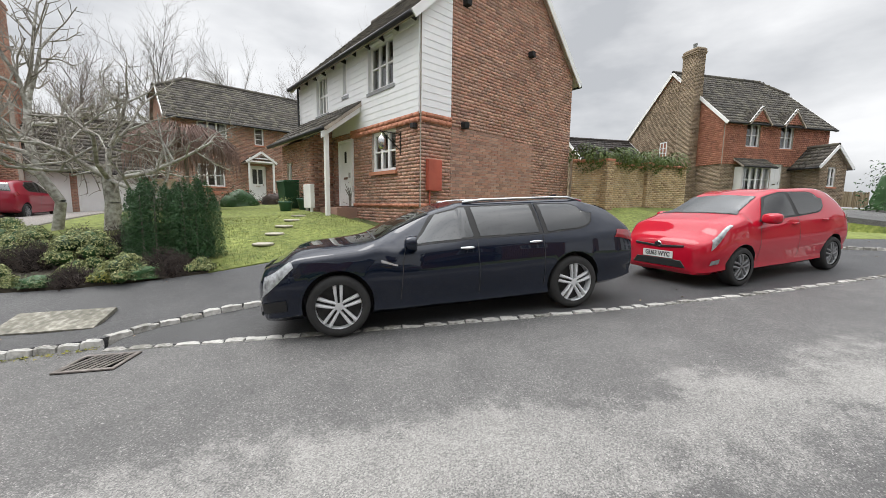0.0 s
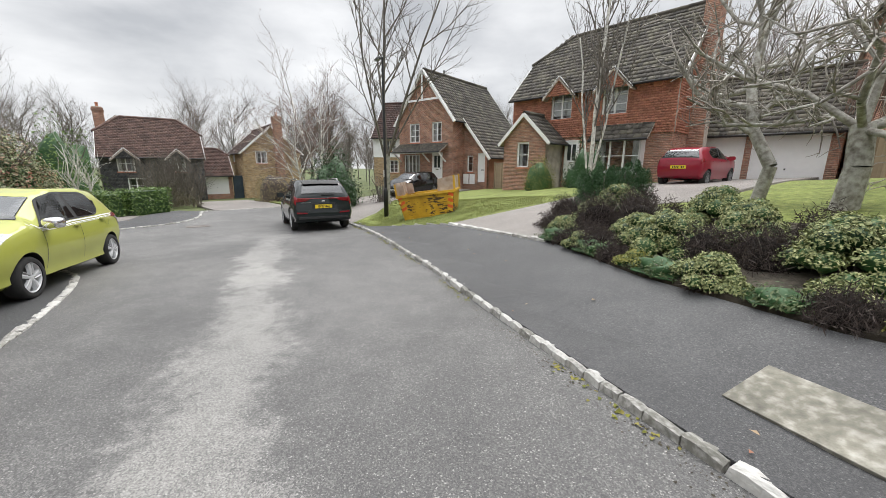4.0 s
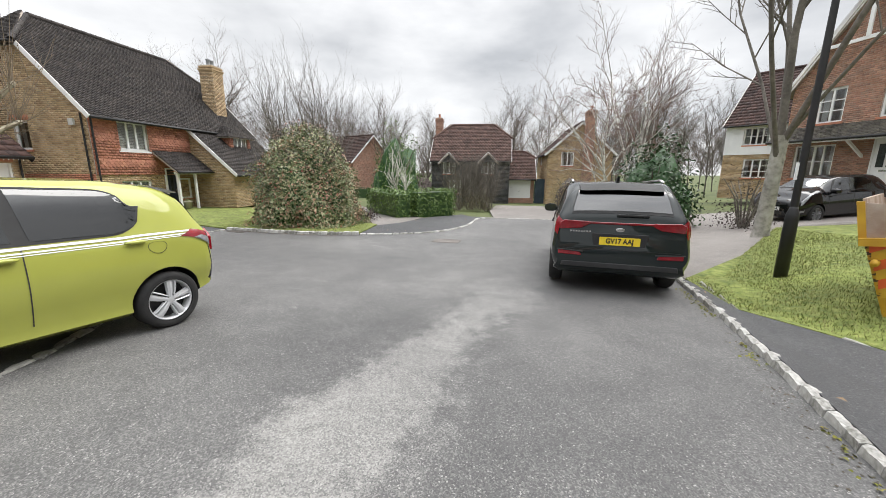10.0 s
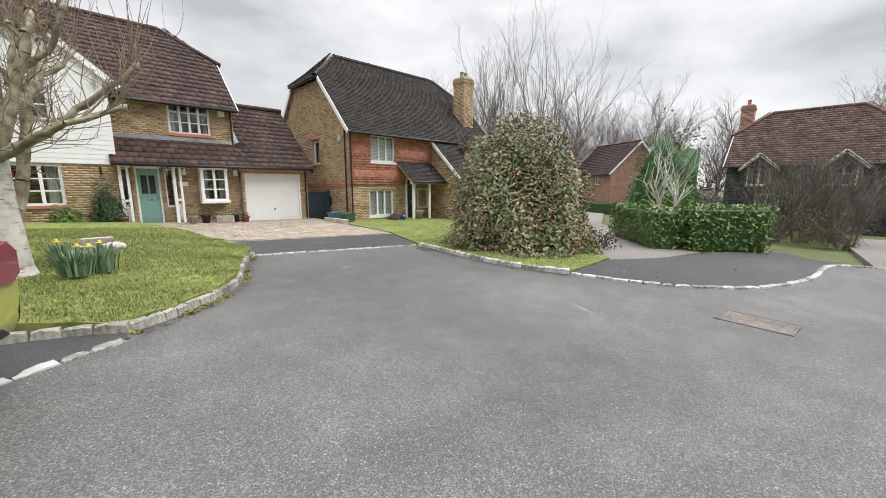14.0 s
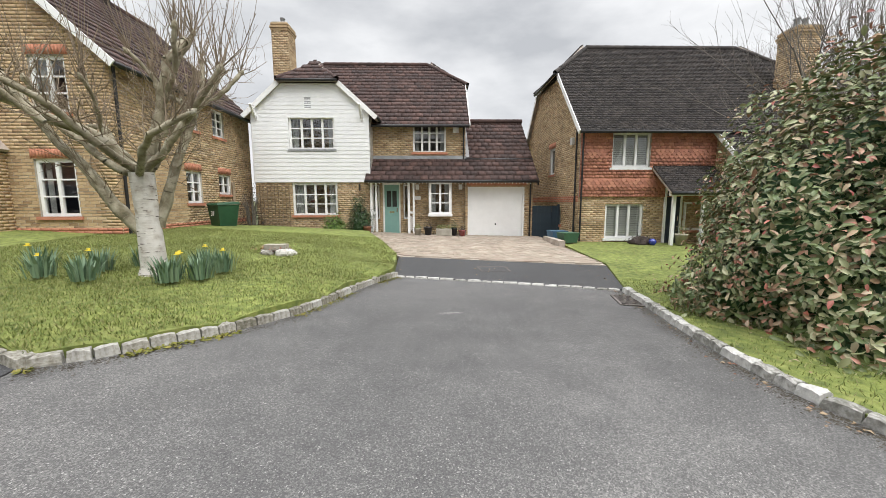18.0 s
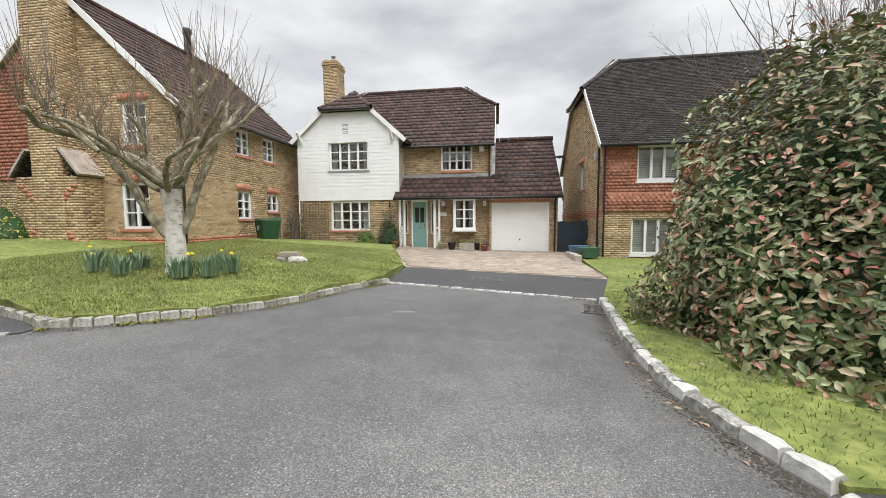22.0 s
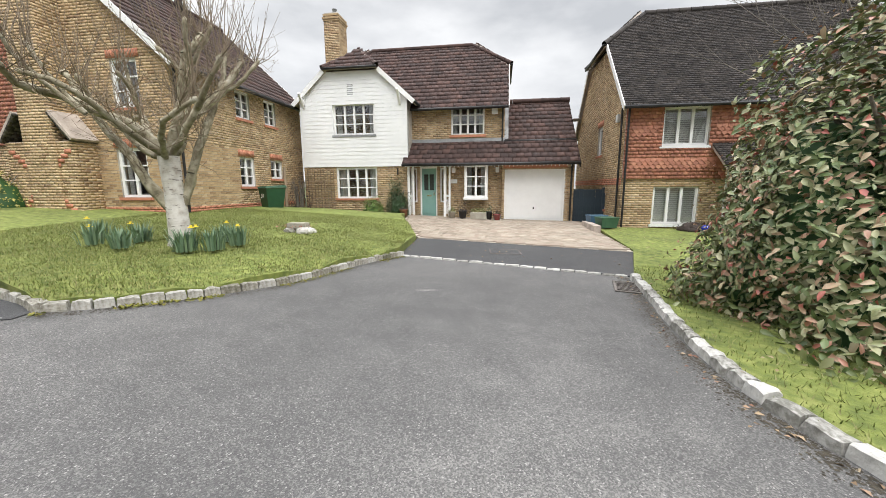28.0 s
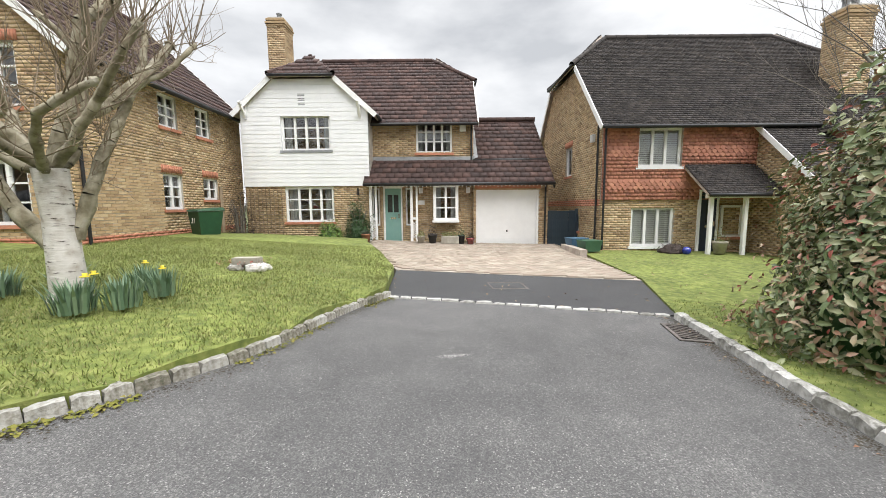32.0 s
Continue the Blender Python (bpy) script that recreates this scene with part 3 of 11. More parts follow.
def single_bricks(rects, pl, mat, parent, near, hi=0.012):
    """The bricks nearest to the path as pieces of their own (300 at most); returns the rest."""
    rest, done, shapes = [], 0, {}
    for q in rects:
        u, v = (q[0] + q[1]) / 2, (q[2] + q[3]) / 2
        if done >= 300 or not (near[0] < u < near[2] and near[1] < v < near[3]):
            rest.append(q)
            continue
        w, h = round((q[1] - q[0]) * 100) / 100, round((q[3] - q[2]) * 1000) / 1000
        if (w, h) not in shapes:
            me = bpy.data.meshes.new("brick")
            x, y = w / 2, h / 2
            b = 0.003
            me.from_pydata([(-x, 0, -y), (x, 0, -y), (x, 0, y), (-x, 0, y), (-x + b, -hi, -y + b), (x - b, -hi, -y + b), (x - b, -hi, y - b), (-x + b, -hi, y - b)], [], [(4, 5, 6, 7), (0, 1, 5, 4), (1, 2, 6, 5), (2, 3, 7, 6), (3, 0, 4, 7)])
            me.materials.append(mat)
            shapes[(w, h)] = me
        o = new("brick", shapes[(w, h)])
        o.parent = parent
        p = Vector(pl.at(u, v, 0.0))
        o.matrix_basis = Matrix.Translation(p) @ Matrix((Vector(pl.u), -Vector(pl.n), Vector(pl.v))).transposed().to_4x4()
        done += 1
    return rest

def wall(parent, pl, poly, holes=(), mat=None, thick=0.22, name="wall"):
    """A wall slab with real openings."""
    pts = [Vector(p) for p in poly]
    edges = [(i, (i + 1) % len(pts)) for i in range(len(pts))]
    for a, b, c, d in holes:
        k = len(pts)
        pts += [Vector(p) for p in ((a, b), (c, b), (c, d), (a, d))]
        edges += [(k, k + 1), (k + 1, k + 2), (k + 2, k + 3), (k + 3, k)]
    v, e, f, *_ = _geo.delaunay_2d_cdt(pts, edges, [], 1, 1e-5)
    V = [pl.at(p.x, p.y, 0) for p in v] + [pl.at(p.x, p.y, -thick) for p in v]
    k, F = len(v), []
    seen = set()
    for q in f:
        m = sum((v[i] for i in q), Vector((0, 0))) / len(q)
        if any(a < m.x < c and b < m.y < d for a, b, c, d in holes):
            continue
        a, b, c = (v[i] for i in q[:3])
        if (b.x - a.x) * (c.y - a.y) - (b.y - a.y) * (c.x - a.x) < 0:
            q = list(reversed(q))
        F += [tuple(q), tuple(i + k for i in reversed(q))]
        for i in range(len(q)):
            seen.add((q[i], q[(i + 1) % len(q)]))
    for a, b in seen:
        if (b, a) not in seen:
            F.append((b, a, a + k, b + k))
    return link(name, V, F, mat or M_mortar, parent)

def boards(rects, pl, parent):
    for a, b, c, d in rects:
        V = [pl.at(*q) for q in ((a, c, 0), (b, c, 0), (b, d, 0), (a, d, 0), (a, c, 0.013), (b, c, 0.013), (b, d, 0.006), (a, d, 0.006))]
        link("weatherboard", V, BOXF, M_board, parent)

M_buff_one = surf("buff_brick_one", [(0.30, 0.20, 0.115), (0.47, 0.33, 0.19), (0.55, 0.40, 0.235), (0.42, 0.30, 0.17), (0.60, 0.46, 0.29)], 0.9, 18, objrand=True, spread=0.4, bump=0.4, stain=0.2)
M_red_one = surf("red_brick_one", [(0.29, 0.175, 0.135), (0.42, 0.22, 0.155), (0.49, 0.275, 0.195), (0.34, 0.215, 0.165), (0.53, 0.32, 0.23)], 0.9, 18, objrand=True, spread=0.4, bump=0.4, stain=0.2)
M_slate = surf("slate_hung", [(0.05, 0.05, 0.055), (0.085, 0.085, 0.09), (0.12, 0.12, 0.125)], 0.8, 18, island=True, spread=0.4, bump=0.3, stain=0.3)
M_roofplum = surf("roof_tile_plum", [(0.075, 0.045, 0.038), (0.115, 0.068, 0.056), (0.15, 0.09, 0.072)], 0.85, 14, island=True, spread=0.5, bump=0.5, stain=0.35)

def faced(parent, pl, poly, holes=(), finish="buff", thick=0.22, mortar=None, near=None):
    """A wall faced with brick, weatherboard or hung tile."""
    mort = mortar or (M_mortar_d if finish in ("red", "hung") else M_mortar)
    wall(parent, pl, poly, holes, M_board if finish == "board" else mort, thick)
    if finish in ("buff", "red", "orange", "brown"):
        mat = {"buff": M_buff, "red": M_red, "orange": M_orange, "brown": M_brown}[finish]
        rects = courses(poly, holes, 0.075, 0.225, 0.010)
        if near:
            rects = single_bricks(rects, pl, M_buff_one if finish == "buff" else M_red_one, parent, near)
        pieces("bricks", rects, pl, mat, parent, hi=0.008)
    elif finish == "board":
        boards(courses(poly, holes, 0.15, None, 0, 0), pl, parent)
    elif finish in ("hung", "slate"):
        pieces("hung_tiles", courses(poly, holes, 0.11, 0.17, 0.006, 0), pl, M_hung if finish == "hung" else M_slate, parent, hi=0.012, tip=0.036, jitter=0.005)

def roof_face(parent, p0, p1, poly, mat, up, gauge=0.3, width=0.3, label=""):
    """One slope: p0 to p1 is the eave, up the direction up the slope; poly in metres along and up."""
    pl = Plane(p0, Vector(p1) - Vector(p0), up)
    base = wall(parent, pl, poly, (), M_mortar_d, 0.08, "roof_slope")
    pieces("roof_tiles", courses(poly, (), gauge, width, 0.006, -0.01), pl, mat, parent, lo=-0.01, hi=0.022, tip=0.05, jitter=0.006, label=label)
    return pl

def ridge(parent, a, b, mat, r=0.11):
    a, b = Vector(a), Vector(b)
    n = max(1, int((b - a).length / 0.4))
    segs = []
    for i in range(n):
        segs.append((a.lerp(b, i / n), a.lerp(b, (i + 0.97) / n), r * 1.04, r * 0.96))
    return tubes("ridge_tiles", segs, mat, parent, 10)

def window(parent, pl, u0, v0, u1, v1, cols=2, rows=3, sill="brick", bars=True, blind=0.0, frame_w=0.075, inset=0.05, fmat=None):
    """A casement: frame, glazing bars, panes, sill, in its opening."""
    fm = fmat or M_white
    def bar(a, b, c, d, f, g):
        P = [pl.at(x, y, z) for x, y, z in ((a, b, f), (c, b, f), (c, d, f), (a, d, f), (a, b, g), (c, b, g), (c, d, g), (a, d, g))]
        return P
    V, F = [], []
    def add(a, b, c, d, f=-0.12, g=-inset):
        k = len(V)
        V.extend(bar(a, b, c, d, f, g))
        F.extend(tuple(i + k for i in q) for q in BOXF)
    w = frame_w
    cw = (u1 - u0 - 2 * w) / cols
    nr = rows if bars else 1
    rh = (v1 - v0 - 2 * w) / nr
    lights = []
    for i in range(cols):
        for j in range(nr):
            lights.append((u0 + w + cw * i + (0.04 if i else 0), v0 + w + rh * j + (0.018 if j else 0), u0 + w + cw * (i + 1) - (0.04 if i < cols - 1 else 0), v0 + w + rh * (j + 1) - (0.018 if j < nr - 1 else 0)))
    fr = wall(parent, Plane(pl.at(0, 0, -inset), pl.u, pl.v), [(u0, v0), (u1, v0), (u1, v1), (u0, v1)], lights, fm, 0.06, "window")
    for i in range(cols):
        x = u0 + w + cw * i
        g = link("pane", [pl.at(x, v0 + w, -0.09), pl.at(x + cw, v0 + w, -0.09), pl.at(x + cw, v1 - w, -0.09), pl.at(x, v1 - w, -0.09)], [(0, 1, 2, 3)], M_glass, fr)
        g.visible_shadow = False
    if blind > 0:
        n = max(2, int((v1 - v0) / 0.07))
        V, F = [], []
        for j in range(n):
            y = v1 - w - (v1 - v0 - 2 * w) * blind * (j + 0.5) / n
            add(u0 + w, y - 0.030, u1 - w, y + 0.022, -0.135, -0.12)
        link("blind", V, F, M_curtain, fr, "white slatted blind")
    elif bars and u1 - u0 > 0.55:
        # a pair of pale curtains drawn to the sides, hanging in folds
        c = 0.10 + 0.12 * ((u0 * 7.3 + v0 * 3.1) % 1.0)
        for s in (0, 1):
            V, F = [], []
            m = 9
            for i in range(m + 1):
                x = (u0 + w + (u1 - u0) * c * i / m) if s == 0 else (u1 - w - (u1 - u0) * c * i / m)
                d = -0.19 - 0.035 * (i % 2)
                V += [pl.at(x, v0 + w * 0.5, d), pl.at(x, v1 - w * 0.5, d)]
            F = [(2 * i, 2 * i + 2, 2 * i + 3, 2 * i + 1) for i in range(m)]
            link("curtain", V, F, M_curtain, fr)
    if sill:
        V, F = [], []
        add(u0 - 0.06, v0 - 0.08, u1 + 0.06, v0, -0.12, 0.06)
        link("sill", V, F, {"brick": M_orange, "white": M_white, "lead": M_lead}[sill], fr)
    return fr

def strip(name, pl, a, b, width, depth, mat, parent, off=0.0):
    """A straight board on a plane from a to b (u, v)."""
    a, b = Vector(a), Vector(b)
    d = (b - a).normalized()
    q = Vector((-d.y, d.x)) * (width / 2)
    c = [a - q, b - q, b + q, a + q]
    V = [pl.at(p.x, p.y, off) for p in c] + [pl.at(p.x, p.y, off + depth) for p in c]
    return link(name, V, BOXF, mat, parent)

def door(parent, pl, u0, v0, u1, v1, mat, glaze=(), inset=0.08, label=""):
    fr_w = 0.06
    V, F = [], []
    def add(a, b, c, d, f, g):
        k = len(V)
        V.extend(pl.at(x, y, z) for x, y, z in ((a, b, f), (c, b, f), (c, d, f), (a, d, f), (a, b, g), (c, b, g), (c, d, g), (a, d, g)))
        F.extend(tuple(i + k for i in q) for q in BOXF)
    add(u0 + fr_w, v0, u1 - fr_w, v1 - fr_w, -inset - 0.05, -inset)
    leaf = link("door", V, F, mat, parent, label)
    V.clear(); F.clear()
    add(u0, v0, u0 + fr_w, v1, -inset - 0.06, -inset + 0.03); add(u1 - fr_w, v0, u1, v1, -inset - 0.06, -inset + 0.03); add(u0 + fr_w, v1 - fr_w, u1 - fr_w, v1, -inset - 0.06, -inset + 0.03)
    link("door_frame", list(V), list(F), M_white, leaf)
    V.clear(); F.clear()
    w, h = u1 - u0 - 2 * fr_w, v1 - v0 - fr_w
    for (a, b, c, d) in ((0.14, 0.06, 0.46, 0.38), (0.54, 0.06, 0.86, 0.38), (0.14, 0.5, 0.46, 0.9), (0.54, 0.5, 0.86, 0.9)):
        if glaze and b > 0.45:
            continue
        add(u0 + fr_w + a * w, v0 + b * h, u0 + fr_w + c * w, v0 + d * h, -inset, -inset + 0.012)
    link("door_panel", list(V), list(F), mat, leaf)
    for a, b, c, d in glaze:
        x = [u0 + fr_w + a * w, v0 + b * h, u0 + fr_w + c * w, v0 + d * h]
        link("door_glazing", [pl.at(x[0], x[1], -inset + 0.006), pl.at(x[2], x[1], -inset + 0.006), pl.at(x[2], x[3], -inset + 0.006), pl.at(x[0], x[3], -inset + 0.006)], [(0, 1, 2, 3)], M_glassdark, leaf)
    V.clear(); F.clear()
    add(u0 + fr_w + 0.33 * w, v0 + 0.42 * h, u0 + fr_w + 0.67 * w, v0 + 0.455 * h, -inset, -inset + 0.015)
    add(u1 - fr_w - 0.10, v0 + 0.44 * h, u1 - fr_w - 0.06, v0 + 0.52 * h, -inset, -inset + 0.05)
    link("handle", list(V), list(F), M_chrome, leaf, "bright metal letter plate and handle")
    return leaf

def garage_door(parent, pl, u0, v0, u1, v1, inset=0.1, ribs=22):
    V, F = [], []
    def add(a, b, c, d, f, g):
        k = len(V)
        V.extend(pl.at(x, y, z) for x, y, z in ((a, b, f), (c, b, f), (c, d, f), (a, d, f), (a, b, g), (c, b, g), (c, d, g), (a, d, g)))
        F.extend(tuple(i + k for i in q) for q in BOXF)
    add(u0 + 0.06, v0, u1 - 0.06, v1 - 0.06, -inset - 0.05, -inset)
    g = link("garage_door", V, F, M_white, parent, "white ribbed up-and-over garage door")
    V.clear(); F.clear()
    h = (v1 - 0.06 - v0) / ribs
    for i in range(ribs):
        add(u0 + 0.08, v0 + i * h + 0.008, u1 - 0.08, v0 + (i + 1) * h - 0.008, -inset, -inset + 0.008)
    link("rib_panel", list(V), list(F), M_white, g)
    V.clear(); F.clear()
    add(u0, v0, u0 + 0.06, v1, -inset - 0.06, -0.02); add(u1 - 0.06, v0, u1, v1, -inset - 0.06, -0.02); add(u0 + 0.06, v1 - 0.06, u1 - 0.06, v1, -inset - 0.06, -0.02)
    link("garage_frame", list(V), list(F), M_white, g)
    V.clear(); F.clear()
    add((u0 + u1) / 2 - 0.025, v0 + 0.55, (u0 + u1) / 2 + 0.025, v0 + 0.62, -inset, -inset + 0.04)
    link("handle", list(V), list(F), M_black, g)
    return g

M_glassdark = surf("leaded_glass", [(0.03, 0.035, 0.035), (0.06, 0.07, 0.07)], 0.1, 20, bump=0.1)
M_chrome = surf("chrome", [(0.7, 0.7, 0.7), (0.8, 0.8, 0.8)], 0.2, 5, metal=1.0, bump=0)
M_teal = surf("teal_paint", [(0.20, 0.37, 0.33), (0.24, 0.42, 0.37)], 0.5, 5, bump=0.03, stain=0.08)
M_navy = surf("navy_paint", [(0.012, 0.018, 0.035), (0.02, 0.03, 0.05)], 0.45, 5, bump=0.03)
M_fence = surf("fence_wood", [(0.22, 0.16, 0.10), (0.32, 0.24, 0.16), (0.40, 0.31, 0.21)], 0.9, 6, objrand=True, spread=0.6, bump=0.5)

def chimney(parent, x, y, z0, z1, wx, wy, mat="buff", pots=1):
    """A stack of brick with an oversailing cap and pots."""
    c = box("chimney", (x - wx / 2, y - wy / 2, z0), (x + wx / 2, y + wy / 2, z1), M_mortar if mat == "buff" else M_mortar_d, parent)
    fin = {"buff": M_buff, "brown": M_brown}.get(mat, M_red)
    H = z1 - z0
    for o, u, L in (((x - wx / 2, y - wy / 2, z0), (1, 0, 0), wx), ((x + wx / 2, y - wy / 2, z0), (0, 1, 0), wy), ((x + wx / 2, y + wy / 2, z0), (-1, 0, 0), wx), ((x - wx / 2, y + wy / 2, z0), (0, -1, 0), wy)):
        pieces("bricks", courses([(0, 0), (L, 0), (L, H), (0, H)], (), 0.075, 0.225, 0.01), Plane(o, u), fin, c, hi=0.008)
    for k, g in ((0.33, 0.03), (0.24, 0.06), (0.10, 0.03)):
        box("chimney_cap", (x - wx / 2 - g, y - wy / 2 - g, z1 - k), (x + wx / 2 + g, y + wy / 2 + g, z1 - k + 0.085), fin, c, 0.008)
    box("flaunching", (x - wx / 2 + 0.03, y - wy / 2 + 0.03, z1), (x + wx / 2 - 0.03, y + wy / 2 - 0.03, z1 + 0.06), M_mortar, c, 0.02)
    for i in range(pots):
        px = x + (i - (pots - 1) / 2) * 0.3
        lathe("chimney_pot", [(0.11, 0), (0.10, 0.05), (0.095, 0.28), (0.12, 0.30), (0.12, 0.34), (0.09, 0.34)], M_orange if mat == "red" else M_lead, c, 14, (px, y, z1 + 0.05))
    return c

def pipe(parent, x, y, z0, z1, r=0.034):
    return tubes("downpipe", [((x, y, z0), (x, y, z1), r, r)], M_black, parent, 8)

def gutter(parent, a, b, r=0.055):
    return tubes("gutter", [(a, b, r, r)], M_black, parent, 8, caps=True)

def rafters(parent, pl, u0, u1, v, step=0.6):
    n = int((u1 - u0) / step)
    for i in range(n + 1):
        u = u0 + (u1 - u0) * i / max(1, n)
        V = [pl.at(u + du, v + dv, d) for dv, d in ((-0.09, 0.0), (-0.02, 0.30), (0.02, 0.30), (0.04, 0.0)) for du in (-0.022, 0.022)]
        F = [(0, 1, 3, 2), (2, 3, 5, 4), (4, 5, 7, 6), (6, 7, 1, 0), (0, 2, 4, 6), (1, 7, 5, 3)]
        link("rafter_end", V, F, M_black, parent)

# ---- houses ----
def block(h, o, a, la, lb, ze, pitch, fin, roofmat, openings=None, hips=(0, 0), split=None, upper=None, z0=0.0, over=0.3,
          gauge=0.3, tile=0.3, detail=(1, 1, 0, 1), rooms=True, raft=True, barge=True, near=None):
    """A two-slope house block. o: corner; a: direction of the ridge; la, lb: length and depth; walls are front, right, back, left.
    split: height where the upper finish begins. openings: {side: [(kind, u0, z0, u1, z1, options)]}."""
    A = Vector((*a, 0)).normalized()
    B = Vector((-A.y, A.x, 0))
    O = Vector((*o, 0))
    half = lb / 2
    zr = ze + pitch * half
    openings = openings or {}
    starts = [(O, A, la), (O + A * la, B, lb), (O + A * la + B * lb, -A, la), (O + B * lb, -B, lb)]
    planes = []
    for side, (p, u, L) in enumerate(starts):
        pl = Plane(p, u)
        planes.append(pl)
        hs = [(q[1], q[2], q[3], q[4]) for q in openings.get(side, [])]
        if side in (0, 2):
            poly = [(0, z0), (L, z0), (L, ze), (0, ze)]
        else:
            hp = hips[0 if side == 1 else 1]
            zt = zr - hp * pitch * half
            k = half * (1 - hp)
            poly = [(0, z0), (L, z0), (L, ze), (L - k, zt)] + ([(k, zt)] if hp > 0.01 else []) + [(0, ze)]
        if not detail[side]:
            wall(h, pl, poly, hs, M_mortar)
        elif split is None:
            faced(h, pl, poly, hs, fin, near=(near or {}).get(side))
        else:
            lo = [(0, z0), (L, z0), (L, split), (0, split)]
            up = [(0, split), (L, split)] + [q for q in poly[2:]]
            cl = [(a_, b_, c_, min(d_, split)) for a_, b_, c_, d_ in hs if b_ < split]
            cu = [(a_, max(b_, split), c_, d_) for a_, b_, c_, d_ in hs if d_ > split]
            faced(h, pl, lo, cl, fin)
            plu = Plane(p + (pl.n * (0.03 if upper in ("hung", "board") else 0)), u)
            faced(h, plu, up, cu, upper)
        for kind, u0, v0, u1, v1, *opt in openings.get(side, []):
            kw = opt[0] if opt else {}
            if kind == "window":
                window(h, pl, u0, v0, u1, v1, **kw)
            elif kind == "door":
                door(h, pl, u0, v0, u1, v1, **kw)
            elif kind == "garage":
                garage_door(h, pl, u0, v0, u1, v1, **kw)
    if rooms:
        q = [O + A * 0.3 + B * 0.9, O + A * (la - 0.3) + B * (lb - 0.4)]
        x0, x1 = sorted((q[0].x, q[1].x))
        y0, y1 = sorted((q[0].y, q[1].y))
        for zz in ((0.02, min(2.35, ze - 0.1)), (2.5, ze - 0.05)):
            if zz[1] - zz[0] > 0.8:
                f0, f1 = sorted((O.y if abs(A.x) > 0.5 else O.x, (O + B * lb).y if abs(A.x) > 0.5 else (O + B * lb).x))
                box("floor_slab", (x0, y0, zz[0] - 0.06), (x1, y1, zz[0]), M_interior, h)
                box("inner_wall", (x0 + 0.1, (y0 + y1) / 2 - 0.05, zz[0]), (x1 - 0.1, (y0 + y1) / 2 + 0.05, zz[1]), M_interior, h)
    # roof
    run = half + over
    S = math.hypot(run, run * pitch)
    vu = over * 0.5
    for s, (p, u, out) in enumerate(((O - B * over, A, -B), (O + A * la + B * (lb + over), -A, B))):
        hr, hl = (hips if s == 0 else hips[::-1])
        L = la + 2 * vu
        st = p - u * vu + Vector((0, 0, ze - pitch * over + 0.04))
        up = (-out * run + Vector((0, 0, run * pitch))).normalized()
        poly = [(0, 0), (L, 0)]
        kr, kl = hr * half / run, hl * half / run
        poly += [(L, S * (1 - kr))] + ([(L - hr * half, S)] if hr else []) + ([(hl * half, S)] if hl else []) + [(0, S * (1 - kl))]
        if not hr and not hl:
            poly = [(0, 0), (L, 0), (L, S), (0, S)]
        roof_face(h, st, st + u, poly, roofmat, up, gauge, tile)
        gp = st + out * 0.05 - Vector((0, 0, 0.03))
        gutter(h, gp, gp + u * L)
        if raft and s == 0:
            rafters(h, Plane(Vector((*planes[0].o.xy, 0)), A), 0.1, la - 0.1, ze - pitch * over * 0.6, 0.6)
    zR = zr + 0.07
    ra = O + B * half + A * (hips[1] * half - (0 if hips[1] else vu)) + Vector((0, 0, zR))
    rb = O + B * half + A * (la - hips[0] * half + (0 if hips[0] else vu)) + Vector((0, 0, zR))
    ridge(h, ra, rb, roofmat)
    for end, hp in ((0, hips[0]), (1, hips[1])):
        e = O + A * (la + vu) if end == 0 else O + B * lb - A * vu
        u = B if end == 0 else -B
        zt = zr - hp * pitch * half
        if hp > 0.01:
            w = hp * lb
            st = e + u * (half - w / 2) + Vector((0, 0, zt + 0.06)) + (A if end == 0 else -A) * 0.12
            up = ((-A if end == 0 else A) * (w / 2) + Vector((0, 0, w / 2 * pitch))).normalized()
            Sl = math.hypot(w / 2 + 0.12, (w / 2 + 0.12) * pitch)
            roof_face(h, st, st + u, [(0, 0), (w, 0), (w / 2, Sl)], roofmat, up, gauge, tile)
            for sgn in (0, 1):
                ridge(h, st + u * (w * sgn) + Vector((0, 0, 0.04)), rb if end == 0 else ra, roofmat, 0.09)
            gutter(h, st, st + u * w, 0.05)
        if barge:
            pl = Plane(e, u)
            k = half * (1 - hp)
            for q0, q1 in (((-over, ze - pitch * over), (k, zt)), ((lb + over, ze - pitch * over), (lb - k, zt))):
                if hp < 0.99:
                    strip("bargeboard", pl, q0, q1, 0.17, 0.03, M_white, h, 0.0)
    return planes

def lean_roof(h, x0, x1, y0, z0, y1, z1, mat, gauge=0.3, tile=0.3):
    up = Vector((0, y1 - y0, z1 - z0))
    S = up.length
    roof_face(h, (x0, y0, z0), (x1, y0, z0), [(0, 0), (x1 - x0, 0), (x1 - x0, S), (0, S)], mat, up, gauge, tile)
    gutter(h, (x0, y0 - 0.05, z0 - 0.03), (x1, y0 - 0.05, z0 - 0.03))

